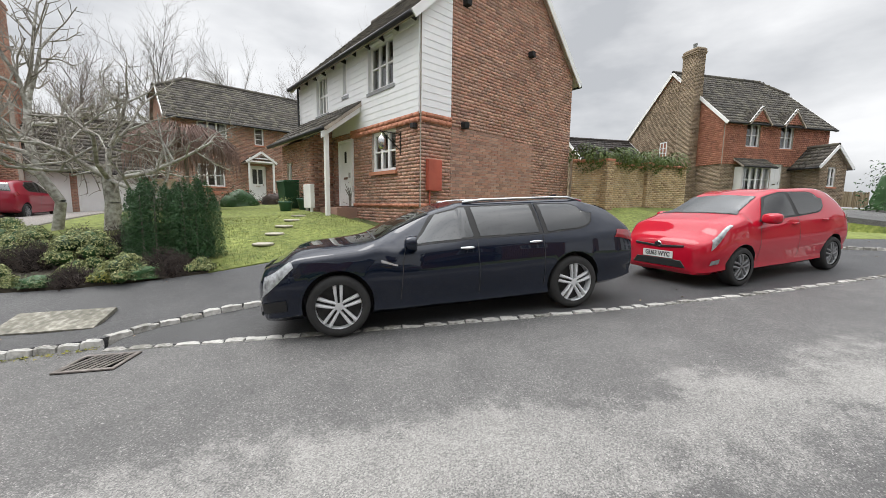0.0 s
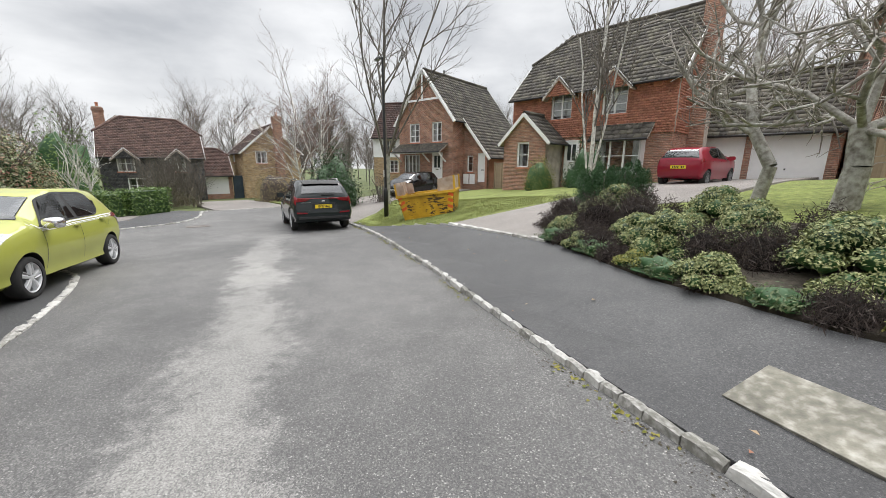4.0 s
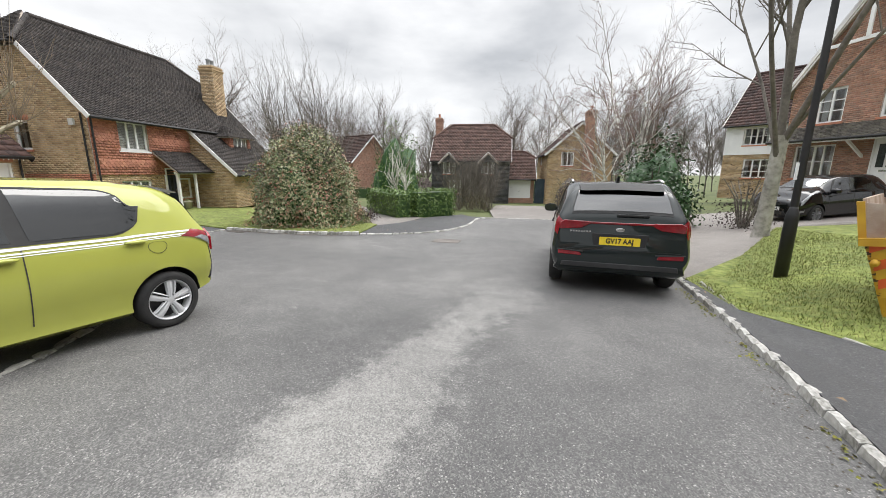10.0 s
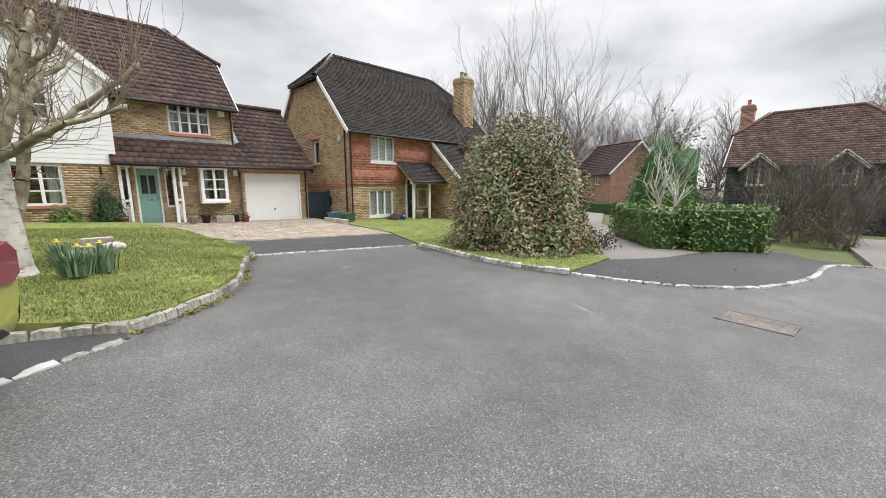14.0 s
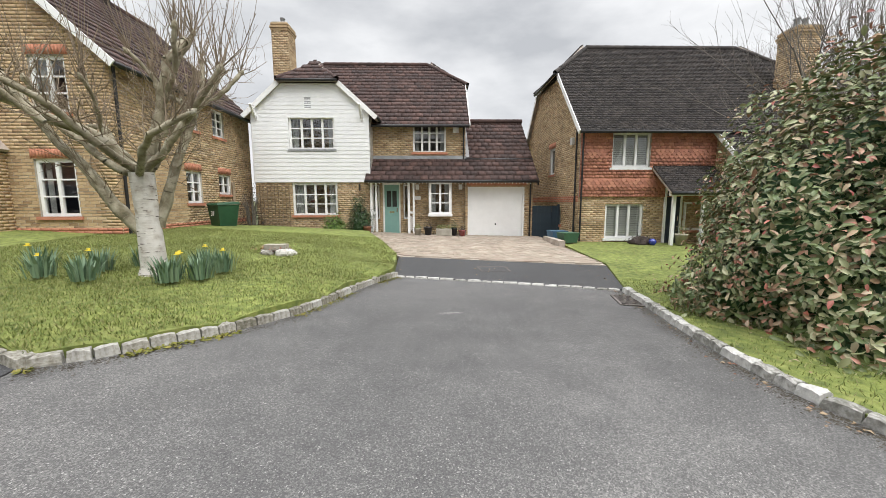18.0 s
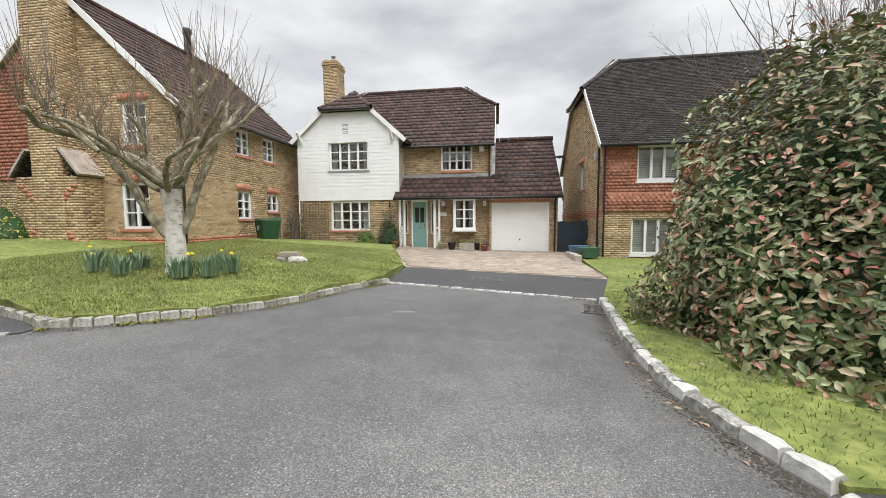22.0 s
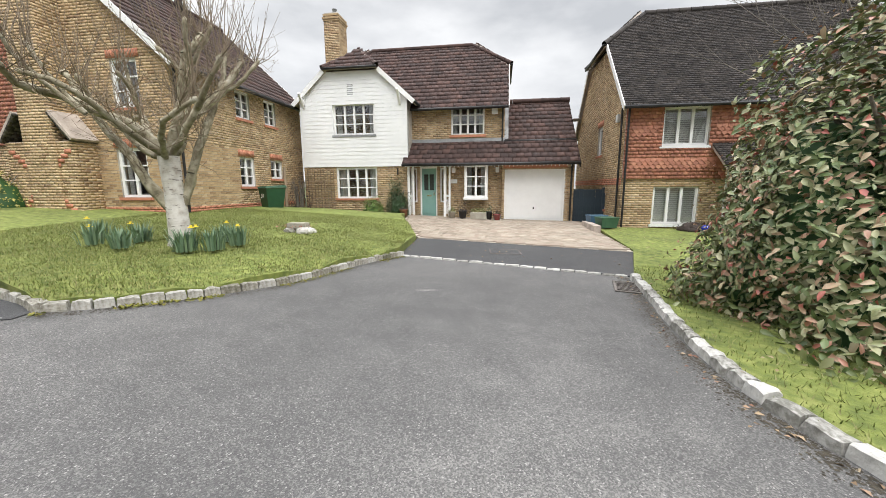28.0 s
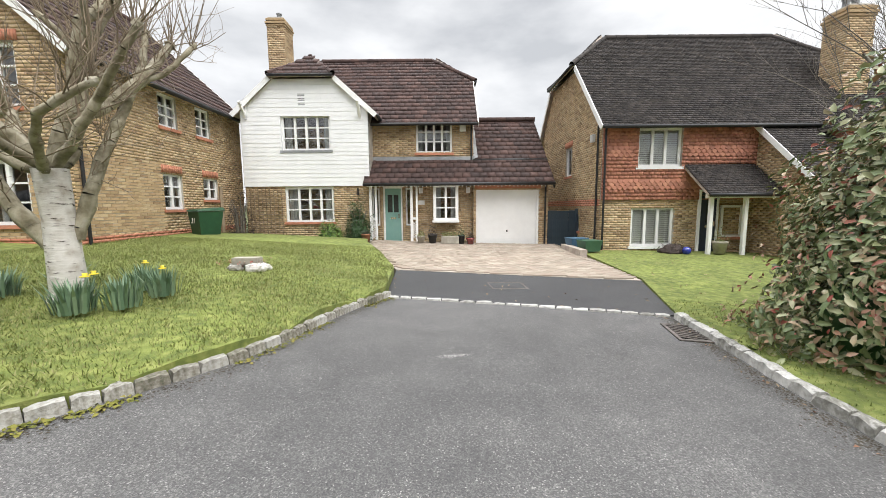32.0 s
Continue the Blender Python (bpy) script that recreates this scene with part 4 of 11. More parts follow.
def dormer_gable(h, xc, y, z, w, rise, roofmat, depth=1.2, fin="hung"):
    """A small gable over an eave window, with bargeboards."""
    pl = Plane((xc - w / 2, y, z), (1, 0, 0))
    faced(h, pl, [(0, 0), (w, 0), (w / 2, rise)], (), fin, 0.1)
    for s in (0, 1):
        strip("bargeboard", pl, (-0.1 if s == 0 else w + 0.1, -0.1), (w / 2, rise + 0.06), 0.13, 0.04, M_white, h, 0.03)
        p = Vector((xc + (-(w / 2 + 0.14) if s == 0 else (w / 2 + 0.14)), y - 0.1 if s == 1 else y + depth, z - 0.12))
        d = Vector((0, depth + 0.1, 0)) if s == 1 else Vector((0, -depth - 0.1, 0))
        up = Vector((w / 2 if s == 0 else -w / 2, 0, rise))
        S = Vector((w / 2 + 0.14, 0, rise + 0.16)).length
        roof_face(h, p, p + d, [(0, 0), (depth + 0.1, 0), (depth + 0.1, S), (0, S)], roofmat, up, 0.12, 0.17)

def house_seven():
    h = thing("house", pose(-9.0, -11.6, -0.6, 0, 0, 180), "detached house with white weatherboarded gable, buff brick and brown tiled roof", "house")
    W = dict(cols=4, rows=3)
    # main block
    block(h, (0.1, 0.8), (1, 0), 8.15, 7.4, 4.5, 0.9, "buff", M_roofbrown, hips=(0.42, 0.42),
          openings={0: [("window", 6.03, 3.26, 7.37, 4.46, dict(cols=4, rows=3))]}, detail=(1, 1, 0, 1))
    # weatherboarded wing, gable to the road
    block(h, (0.1, 4.0), (0, -1), 4.0, 4.42, 4.68, 0.9, "buff", M_roofbrown, hips=(0.5, 0), split=2.03, upper="board",
          openings={1: [("window", 1.4, 0.76, 3.12, 2.0, dict(cols=4, rows=3)), ("window", 1.38, 3.27, 3.1, 4.48, dict(cols=4, rows=3, sill="lead"))]}, detail=(1, 1, 0, 1), raft=False)
    # ground floor front under the lean-to
    pl = Plane((4.52, 0.25, 0), (1, 0, 0))
    faced(h, pl, [(0, 0), (3.7, 0), (3.7, 2.15), (0, 2.15)], [(0.42, 0.0, 1.12, 2.0), (2.28, 0.8, 3.1, 2.0), (0.02, 0.6, 0.3, 1.95), (1.24, 0.6, 1.5, 1.95)], "buff")
    door(h, pl, 0.42, 0.03, 1.12, 2.0, M_teal, glaze=((0.16, 0.55, 0.46, 0.88), (0.54, 0.55, 0.84, 0.88)), label="pale green panelled front door with two glazed lights")
    for u in (0.02, 1.24):
        window(h, pl, u, 0.6, u + 0.27, 1.95, cols=1, rows=1, sill=None, frame_w=0.05)
    # porch side screens with white lattice
    for x in (4.5, 5.95):
        box("porch_post", (x, -0.1, 0), (x + 0.09, 0.0, 2.05), M_white, h, 0.008)
        box("porch_rail", (x, -0.09, 0.82), (x + 0.25, -0.02, 0.9), M_white, h, 0.005)
        box("porch_post", (x + 0.2, -0.1, 0), (x + 0.27, 0.0, 2.05), M_white, h, 0.006)
        V, F = [], []
        lpl = Plane((x + 0.02, -0.05, 0.05), (1, 0, 0))
        for i in range(14):
            for sg in (1, -1):
                a = Vector((0.0 if sg > 0 else 0.22, i * 0.08 - 0.2))
                b = a + Vector((0.22 * sg, 0.22))
                if a.y < 0 or b.y > 0.78:
                    continue
                strip("lattice", lpl, a, b, 0.018, 0.012, M_white, h, 0.0 if sg > 0 else 0.012)
    box("porch_beam", (4.42, -0.14, 2.0), (6.25, -0.02, 2.12), M_white, h, 0.006)
    # small bow window
    fr = Plane((6.75, -0.18, 0), (1, 0, 0))
    wfr = window(h, fr, 0.05, 0.8, 0.88, 2.02, cols=2, rows=3, sill="white", inset=0.0)
    box("bow_side", (6.77, -0.16, 0.8), (6.83, 0.3, 2.02), M_white, wfr)
    box("bow_side", (7.60, -0.16, 0.8), (7.66, 0.3, 2.02), M_white, wfr)
    box("bow_head", (6.72, -0.2, 2.0), (7.70, 0.3, 2.06), M_white, wfr)
    box("bow_base", (6.75, -0.2, 0.70), (7.68, 0.3, 0.79), M_white, wfr, 0.01)
    # garage
    gp = Plane((8.2, 0.0, -0.25), (1, 0, 0))
    faced(h, gp, [(0, 0), (2.65, 0), (2.65, 2.42), (0, 2.42)], [(0.1, 0.0, 2.33, 2.12)], "buff")
    garage_door(h, gp, 0.1, 0.05, 2.33, 2.12)
    box("soldier_course", (8.25, -0.012, 1.9), (10.6, 0.0, 2.1), M_orange, h)
    gr = Plane((10.85, 0.0, -0.25), (0, 1, 0))
    faced(h, gr, [(0, 0), (6.0, 0), (6.0, 2.4), (3.0, 4.9), (0, 2.4)], (), "buff")
    lean_roof(h, 4.35, 11.0, -0.3, 2.08, 0.8, 3.02, M_roofbrown)
    lean_roof(h, 8.25, 11.0, 0.79, 3.01, 3.0, 4.85, M_roofbrown)
    up = Vector((0, -1, 0.84))
    roof_face(h, (11.0, 6.3, 2.08), (8.2, 6.3, 2.08), [(0, 0), (2.75, 0), (2.75, 4.3), (0, 4.3)], M_roofbrown, up)
    ridge(h, (8.2, 3.0, 4.93), (11.05, 3.0, 4.93), M_roofbrown)
    strip("bargeboard", Plane((10.98, 0, 0), (0, 1, 0)), (-0.3, 1.95), (3.0, 4.75), 0.16, 0.03, M_black, h, 0.0)
    box("flashing", (4.5, 0.72, 2.98), (8.3, 0.80, 3.12), M_lead, h)
    V = [(8.24, 0.78, 3.05), (8.24, 3.0, 4.95), (8.42, 3.0, 4.97), (8.42, 0.78, 3.10)]
    link("flashing", V + [(x, y, z - 0.02) for x, y, z in V], BOXF, M_lead, h)
    chimney(h, -0.2, 4.4, 0.0, 9.55, 0.75, 0.95, "buff")
    # gable vent, alarm box, brackets, lamps
    for i in range(6):
        box("vent_slat", (2.12, -0.04, 4.78 + i * 0.075), (2.36, 0.03, 4.83 + i * 0.075), M_lead, h)
    box("vent_frame", (2.09, -0.02, 4.72), (2.39, 0.0, 5.25), M_black, h)
    box("alarm_box", (7.75, 0.72, 4.02), (7.98, 0.8, 4.28), M_white, h, 0.03, "white alarm box")
    for x in (0.28, 4.25):
        for dx in (0,):
            strip("gable_bracket", Plane((x, -0.02, 0), (1, 0, 0)), (0.0, 4.35), (0.0, 4.9), 0.08, 0.08, M_white, h, 0.0)
            strip("gable_bracket", Plane((x, -0.02, 0), (0, -1, 0)), (0.05, 4.4), (0.4, 4.85), 0.08, 0.08, M_white, h, -0.04)
    for x in (6.32, 8.02):
        box("lantern", (x - 0.07, 0.05, 1.75), (x + 0.07, 0.2, 1.95), M_white, h, 0.03, "small white wall lamp")
    box("house_number", (6.15, 0.22, 1.35), (6.45, 0.245, 1.5), M_white, h, 0.01)
    tubes("cable", [((4.1, -0.03, 1.7), (4.1, -0.03, 1.95), 0.03, 0.03)], M_black, h)
    for i in range(46):
        x = 4.5 + i * 0.137
        lathe("string_light", [(0.012, 0), (0.016, 0.03), (0.004, 0.05)], M_white, h, 6, (x, -0.36, 1.97 - 0.03 * abs(math.sin(i * 0.8))))
    pipe(h, 8.18, 0.72, 2.9, 4.4)
    pipe(h, 10.75, -0.06, -0.2, 2.05)
house_seven()

def scallops(h, pl, u0, u1, v, rows):
    """Rows of pointed ornamental tiles standing proud of plain tile hanging."""
    V, F = [], []
    w, g = 0.165, 0.10
    for j in range(rows):
        u = u0 + (w / 2 if j % 2 else 0)
        while u + w < u1:
            k = len(V)
            b = v + j * g
            for (x, y), d in (((u + 0.006, b + 0.16), 0.004), ((u + w - 0.006, b + 0.16), 0.004), ((u + w - 0.006, b + 0.07), 0.016), ((u + w / 2, b), 0.026), ((u + 0.006, b + 0.07), 0.016)):
                V.append(pl.at(x, y, d))
            for i in range(5):
                p = V[k + i]
                V.append(p - pl.n * 0.02)
            F.append((k + 4, k + 3, k + 2, k + 1, k))
            F.extend((k + i, k + (i + 1) % 5, k + 5 + (i + 1) % 5, k + 5 + i) for i in range(5))
            u += w
    link("pointed_tile_band", V, F, M_hung, h, "band of pointed ornamental tiles")["kind"] = "stuff"

def house_six():
    h = thing("house", pose(-21.05, -10.0, -0.85, 0, 0, 180), "detached buff brick house with red tile-hung front and dark tiled roof", "house")
    B = dict(cols=3, rows=1, blind=1.0, sill="white")
    block(h, (0, 0), (1, 0), 9.6, 7.6, 4.15, 1.02, "buff", M_roofdark, hips=(0.4, 0.4), split=1.68, upper="hung", gauge=0.11, tile=0.17,
          openings={0: [("window", 0.98, 0.22, 2.33, 1.45, B), ("window", 1.1, 2.7, 2.45, 3.88, B)],
                    3: [("window", 4.2, 2.65, 4.9, 3.75, dict(cols=1, rows=1)), ("window", 5.1, 0.6, 5.9, 1.2, dict(cols=1, rows=1))]}, detail=(1, 0, 0, 0), raft=True)
    # buff gable with red bands
    pl = Plane((-0.012, 7.6, 0), (0, -1, 0))
    pieces("bricks", courses([(0, 0), (7.6, 0), (7.6, 4.15), (5.32, 6.47), (2.28, 6.47), (0, 4.15)], [(4.2, 2.65, 4.9, 3.75), (5.1, 0.6, 5.9, 1.2)], 0.075, 0.225, 0.01), pl, M_buff, h, hi=0.008)
    pieces("brick_band", courses([(0, 1.5), (7.6, 1.5), (7.6, 1.73), (0, 1.73)], (), 0.075, 0.225, 0.01), pl, M_orange, h, lo=0.009, hi=0.02)
    pieces("brick_band", courses([(4.1, 3.76), (5.0, 3.76), (5.0, 3.98), (4.1, 3.98)], (), 0.22, 0.075, 0.01), pl, M_orange, h, lo=0.009, hi=0.02)
    # lower catslide wing to the right, canopy and door
    faced(h, Plane((4.75, 0, 0), (0, -1, 0)), [(0, 0), (2.3, 0), (2.3, 1.95), (0, 4.0)], (), "buff", 0.2)
    faced(h, Plane((4.75, -2.3, 0), (1, 0, 0)), [(0, 0), (4.85, 0), (4.85, 1.9), (0, 1.9)], [(1.6, 0.5, 3.2, 1.6)], "buff", 0.2)
    window(h, Plane((4.75, -2.3, 0), (1, 0, 0)), 1.6, 0.5, 3.2, 1.6, cols=3, rows=1, blind=1.0)
    wall(h, Plane((9.6, -2.3, 0), (0, 1, 0)), [(0, 0), (2.3, 0), (2.3, 4.0), (0, 1.95)], (), M_mortar, 0.2)
    roof_face(h, (4.6, -2.6, 1.66), (9.75, -2.6, 1.66), [(0, 0), (5.15, 0), (5.15, 3.2), (0, 3.2)], M_roofdark, (0, 1, 0.9), 0.11, 0.17)
    strip("bargeboard", Plane((4.62, 0, 0), (0, -1, 0)), (-0.05, 4.03), (2.6, 1.62), 0.15, 0.03, M_white, h)
    gutter(h, (4.6, -2.66, 1.64), (9.75, -2.66, 1.64))
    # hipped dormer on the long slope, tile-hung cheeks
    faced(h, Plane((6.45, 0.6, 0), (0, -1, 0)), [(0, 2.9), (1.6, 2.9), (1.6, 3.75), (0, 3.75)], (), "hung", 0.1)
    faced(h, Plane((6.45, -1.0, 0), (1, 0, 0)), [(0, 2.5), (1.7, 2.5), (1.7, 3.75), (0, 3.75)], [(0.25, 2.95, 1.45, 3.7)], "hung", 0.1)
    window(h, Plane((6.45, -1.0, 0), (1, 0, 0)), 0.25, 2.95, 1.45, 3.7, cols=3, rows=1, bars=False, blind=0.9)
    wall(h, Plane((8.15, -1.0, 0), (0, 1, 0)), [(0, 2.5), (1.6, 2.5), (1.6, 3.75), (0, 3.75)], (), M_hung, 0.1)
    sl = math.hypot(1.1, 0.66)
    roof_face(h, (6.2, 1.0, 3.68), (6.2, -1.2, 3.68), [(0, 0), (2.2, 0), (1.4, sl), (0, sl)], M_roofdark, (1.1, 0, 0.66), 0.11, 0.17)
    roof_face(h, (8.4, -1.2, 3.68), (8.4, 1.0, 3.68), [(0, 0), (2.2, 0), (2.2, sl), (0.8, sl)], M_roofdark, (-1.1, 0, 0.66), 0.11, 0.17)
    roof_face(h, (6.2, -1.2, 3.68), (8.4, -1.2, 3.68), [(0, 0), (2.2, 0), (1.1, math.hypot(0.8, 0.66))], M_roofdark, (0, 0.8, 0.66), 0.11, 0.17)
    scallops(h, Plane((0.0, -0.05, 0), (1, 0, 0)), 0.15, 4.7, 1.98, 3)
    scallops(h, Plane((0.0, -0.05, 0), (1, 0, 0)), 0.15, 1.0, 2.98, 3)
    scallops(h, Plane((0.0, -0.05, 0), (1, 0, 0)), 2.6, 4.7, 2.98, 3)
    door(h, Plane((3.05, -0.06, 0), (1, 0, 0)), 0.0, 0.0, 0.62, 1.98, M_navy, glaze=((0.36, 0.5, 0.64, 0.88),), inset=0.0, label="dark navy front door")
    window(h, Plane((3.72, -0.06, 0), (1, 0, 0)), 0.05, 0.5, 0.75, 1.5, cols=1, rows=1, inset=0.0)
    for x in (2.75, 3.75):
        box("porch_post", (x, -1.0, 0), (x + 0.1, -0.9, 1.72), M_white, h, 0.01)
    box("porch_beam", (2.65, -1.05, 1.7), (4.72, -0.9, 1.82), M_white, h, 0.008)
    lean_roof(h, 2.55, 4.7, -1.2, 1.82, 0.0, 2.75, M_roofdark, 0.11, 0.17)
    chimney(h, 8.4, 1.2, 3.5, 7.75, 0.85, 0.8, "buff", 2)
    pipe(h, 0.06, -0.1, 0.0, 4.0)
    pipe(h, -0.08, 0.15, 0.0, 4.0)
    lathe("satellite_dish", [(0.02, 0), (0.18, 0.05), (0.26, 0.11), (0.25, 0.12), (0.17, 0.065), (0.02, 0.02)], M_lead, h, 18, (-0.35, 6.8, 4.6))
    box("alarm_box", (-0.12, 0.5, 3.55), (-0.02, 0.72, 3.8), M_curtain, h, 0.03)
house_six()

def house_nine():
    h = thing("house", pose(-1.5, -6.05, -0.25, 0, 0, 180), "buff brick house with an external chimney and brown tiled roof", "house")
    block(h, (0, 6.5), (0, -1), 6.5, 7.0, 4.3, 0.92, "buff", M_roofbrown,
          openings={1: [("window", 5.1, 0.6, 6.05, 1.95, dict(cols=2, rows=3)), ("window", 5.27, 3.0, 6.1, 4.25, dict(cols=2, rows=3))],
                    2: [("window", 2.45, 0.9, 3.2, 1.9, dict(cols=2, rows=3)), ("window", 4.15, 1.2, 4.9, 1.9, dict(cols=2, rows=2)),
                        ("window", 2.5, 3.15, 3.2, 4.05, dict(cols=2, rows=3)), ("window", 4.0, 3.15, 4.7, 4.05, dict(cols=2, rows=3))]},
          detail=(0, 1, 1, 0), raft=False, near={1: (4.4, 0.35, 6.6, 2.2), 2: (0.0, 0.35, 2.4, 2.2)})
    pl = Plane((7.0, 0.0, 0), (0, 1, 0))
    for u in (2.4, 4.1):
        pieces("brick_lintel", courses([(u, 1.92), (u + 0.85, 1.92), (u + 0.85, 2.12), (u, 2.12)], (), 0.21, 0.075, 0.01), pl, M_orange, h, lo=0.009, hi=0.02)
    gp = Plane((0, 0, 0), (1, 0, 0))
    for u, z in ((5.05, 1.97), (5.2, 4.27)):
        pieces("brick_lintel", courses([(u, z), (u + 1.0, z), (u + 1.0, z + 0.21), (u, z + 0.21)], (), 0.22, 0.075, 0.01), gp, M_orange, h, lo=0.009, hi=0.02)
    pieces("brick_band", courses([(0, 0.18), (6.5, 0.18), (6.5, 0.33), (0, 0.33)], (), 0.075, 0.225, 0.01), pl, M_orange, h, lo=0.009, hi=0.02)
    pieces("brick_band", courses([(4.4, 0.18), (7.0, 0.18), (7.0, 0.33), (4.4, 0.33)], (), 0.075, 0.225, 0.01), gp, M_orange, h, lo=0.009, hi=0.02)
    # chimney breast: broad foot with a tiled shoulder, then the stack
    chimney(h, 3.45, -0.32, 0.0, 8.7, 1.0, 0.64, "buff", 2)
    ft = Plane((2.3, -0.5, 0), (1, 0, 0))
    for o, u, L in (((2.3, -0.6, 0), (1, 0, 0), 2.2), ((4.5, -0.6, 0), (0, 1, 0), 0.6), ((2.3, 0.0, 0), (0, -1, 0), 0.6)):
        faced(h, Plane(o, u), [(0, 0), (L, 0), (L, 2.1), (0, 2.1)], (), "buff", 0.1)
    roof_face(h, (4.55, 0.05, 2.1), (4.55, -0.7, 2.1), [(0, 0), (0.75, 0), (0.75, 0.95), (0, 0.95)], M_roofgrey, (-1, 0, 1.2), 0.11, 0.17)
    roof_face(h, (2.25, -0.7, 2.1), (2.25, 0.05, 2.1), [(0, 0), (0.75, 0), (0.75, 0.95), (0, 0.95)], M_roofgrey, (1, 0, 1.2), 0.11, 0.17)
    # diaper work of orange brick on the breast
    dp = Plane((2.3, -0.612, 0.1), (1, 0, 0))
    for i in range(15):
        for s in (1, -1):
            u = 1.1 + s * (0.95 - 0.13 * i if i < 8 else 0.13 * (i - 7))
            pieces("orange_brick", [(u - 0.11, u + 0.1, 0.075 * 1.6 * i, 0.075 * 1.6 * i + 0.1)], dp, M_orange, h, lo=0.0, hi=0.012)
    # tile-hung left part
    faced(h, Plane((-0.02, -0.02, 0), (1, 0, 0)), [(0, 2.1), (2.3, 2.1), (2.3, 6.2), (0, 4.2)], (), "hung", 0.05)
    lathe("flue", [(0.14, 0), (0.13, 0.3), (0.13, 0.95), (0.16, 1.0), (0.16, 1.15), (0.1, 1.15)], M_roofdark, h, 12, (3.6, 4.4, 7.4))
    pipe(h, 7.05, 0.15, 0.0, 4.1)
    gutter(h, (7.32, 0, 4.02), (7.32, 6.5, 4.02))
house_nine()

def house_one():
    a = math.degrees(math.atan2(-6.4, 1.56))
    h = thing("house", pose(2.006, 15.91, 0.931, 0, 0, a) @ Matrix.Scale(1.153, 4), "red brick house with white weatherboarded upper front and a porch", "house")
    L = 6.6
    block(h, (0, 0), (1, 0), L, 5.9, 4.5, 0.95, "red", M_roofgrey, split=2.4, upper="board", hips=(0.35, 0), z0=-0.3,
          openings={0: [("window", 4.65, 1.27, 5.7, 2.23, dict(cols=3, rows=2)), ("window", 4.55, 3.2, 5.65, 4.3, dict(cols=3, rows=2, sill="lead")),
                        ("window", 3.2, 3.4, 3.45, 4.35, dict(cols=1, rows=1, sill="lead")), ("window", 1.4, 3.15, 2.2, 4.3, dict(cols=3, rows=2, sill="lead"))]},
          detail=(1, 0, 0, 0))
    gp = Plane((L + 0.045, 0, -0.3), (0, 1, 0))
    hb = 5.9
    z1 = 4.8
    zt = z1 + 0.95 * 2.95 * 0.65
    k = 2.95 * 0.65
    wall(h, gp, [(0, 0), (hb, 0), (hb, z1), (hb - k, zt), (k, zt), (0, z1)], (), M_mortar_d, 0.04)
    rects = single_bricks(courses([(0.85, 0), (hb, 0), (hb, z1), (hb - k, zt), (k, zt), (0.85, z1 + 0.78)], (), 0.075, 0.225, 0.01), gp, M_red_one, h, (0.8, 1.0, 4.0, 3.0), 0.008)
    pieces("bricks", rects, gp, M_red, h, lo=0.0, hi=0.008, jitter=0.002)
    pieces("bricks", courses([(0, 0), (0.84, 0), (0.84, 2.6), (0, 2.6)], (), 0.075, 0.225, 0.01), gp, M_red, h, hi=0.010)
    boards(courses([(0, 2.7), (0.84, 2.7), (0.84, 5.5), (0, 4.8)], (), 0.15, None, 0, 0), gp, h)
    for pl, u0, u1 in ((Plane((0, -0.02, 0), (1, 0, 0)), 3.6, L), (Plane((L + 0.05, 0, 0), (0, 1, 0)), 0.0, 0.85)):
        pieces("brick_band", courses([(u0, 2.22), (u1, 2.22), (u1, 2.42), (u0, 2.42)], (), 0.11, 0.225, 0.01), pl, M_orange, h, lo=0, hi=0.03)
        pieces("brick_band", courses([(u0, 0.42), (u1, 0.42), (u1, 0.50), (u0, 0.50)], (), 0.08, 0.225, 0.01), pl, M_orange, h, lo=0, hi=0.02)
    # porch: lean-to roof on a post, white door
    faced(h, Plane((0.1, -0.7, -0.2), (1, 0, 0)), [(0, 0), (2.35, 0), (2.35, 2.5), (0, 2.5)], [(0.45, 0.95, 0.85, 1.95)], "red")
    faced(h, Plane((2.45, -0.7, -0.2), (0, 1, 0)), [(0, 0), (0.7, 0), (0.7, 3.0), (0, 2.5)], (), "red", 0.1)
    faced(h, Plane((0.1, 0.0, -0.2), (0, -1, 0)), [(0, 0), (0.7, 0), (0.7, 2.5), (0, 3.0)], (), "red", 0.1)
    window(h, Plane((0.1, -0.7, -0.2), (1, 0, 0)), 0.45, 0.95, 0.85, 1.95, cols=1, rows=1)
    lean_roof(h, 0.0, 4.2, -1.05, 2.3, 0.0, 3.1, M_roofgrey)
    door(h, Plane((2.9, -0.04, 0), (1, 0, 0)), 0.0, 0.42, 0.8, 2.22, M_white, glaze=((0.4, 0.68, 0.58, 0.86),), inset=0.0, label="white front door with a small square light")
    box("porch_post", (3.98, -0.98, -0.3), (4.08, -0.88, 2.4), M_white, h, 0.01)
    V = [(4.1, -1.1, 2.25), (4.1, 0.0, 3.07), (4.1, 0.0, 2.87), (4.1, -1.1, 2.05)]
    link("porch_gable_board", V + [(x + 0.06, y, z) for x, y, z in V], BOXF, M_white, h)
    box("step", (2.8, -0.6, -0.3), (3.85, 0.0, 0.38), M_red, h, 0.02)
    box("meter_box", (2.5, -0.95, 0.35), (3.0, -0.83, 1.0), M_white, h, 0.02, "white meter cabinet on legs")
    for x in (2.58, 2.92):
        box("meter_leg", (x - 0.03, -0.92, -0.3), (x + 0.03, -0.86, 0.38), M_white, h)
    box("meter_cupboard", (L + 0.04, 0.12, 0.78), (L + 0.16, 0.5, 1.45), M_redbox, h, 0.02, "red meter cupboard on the brick wall")
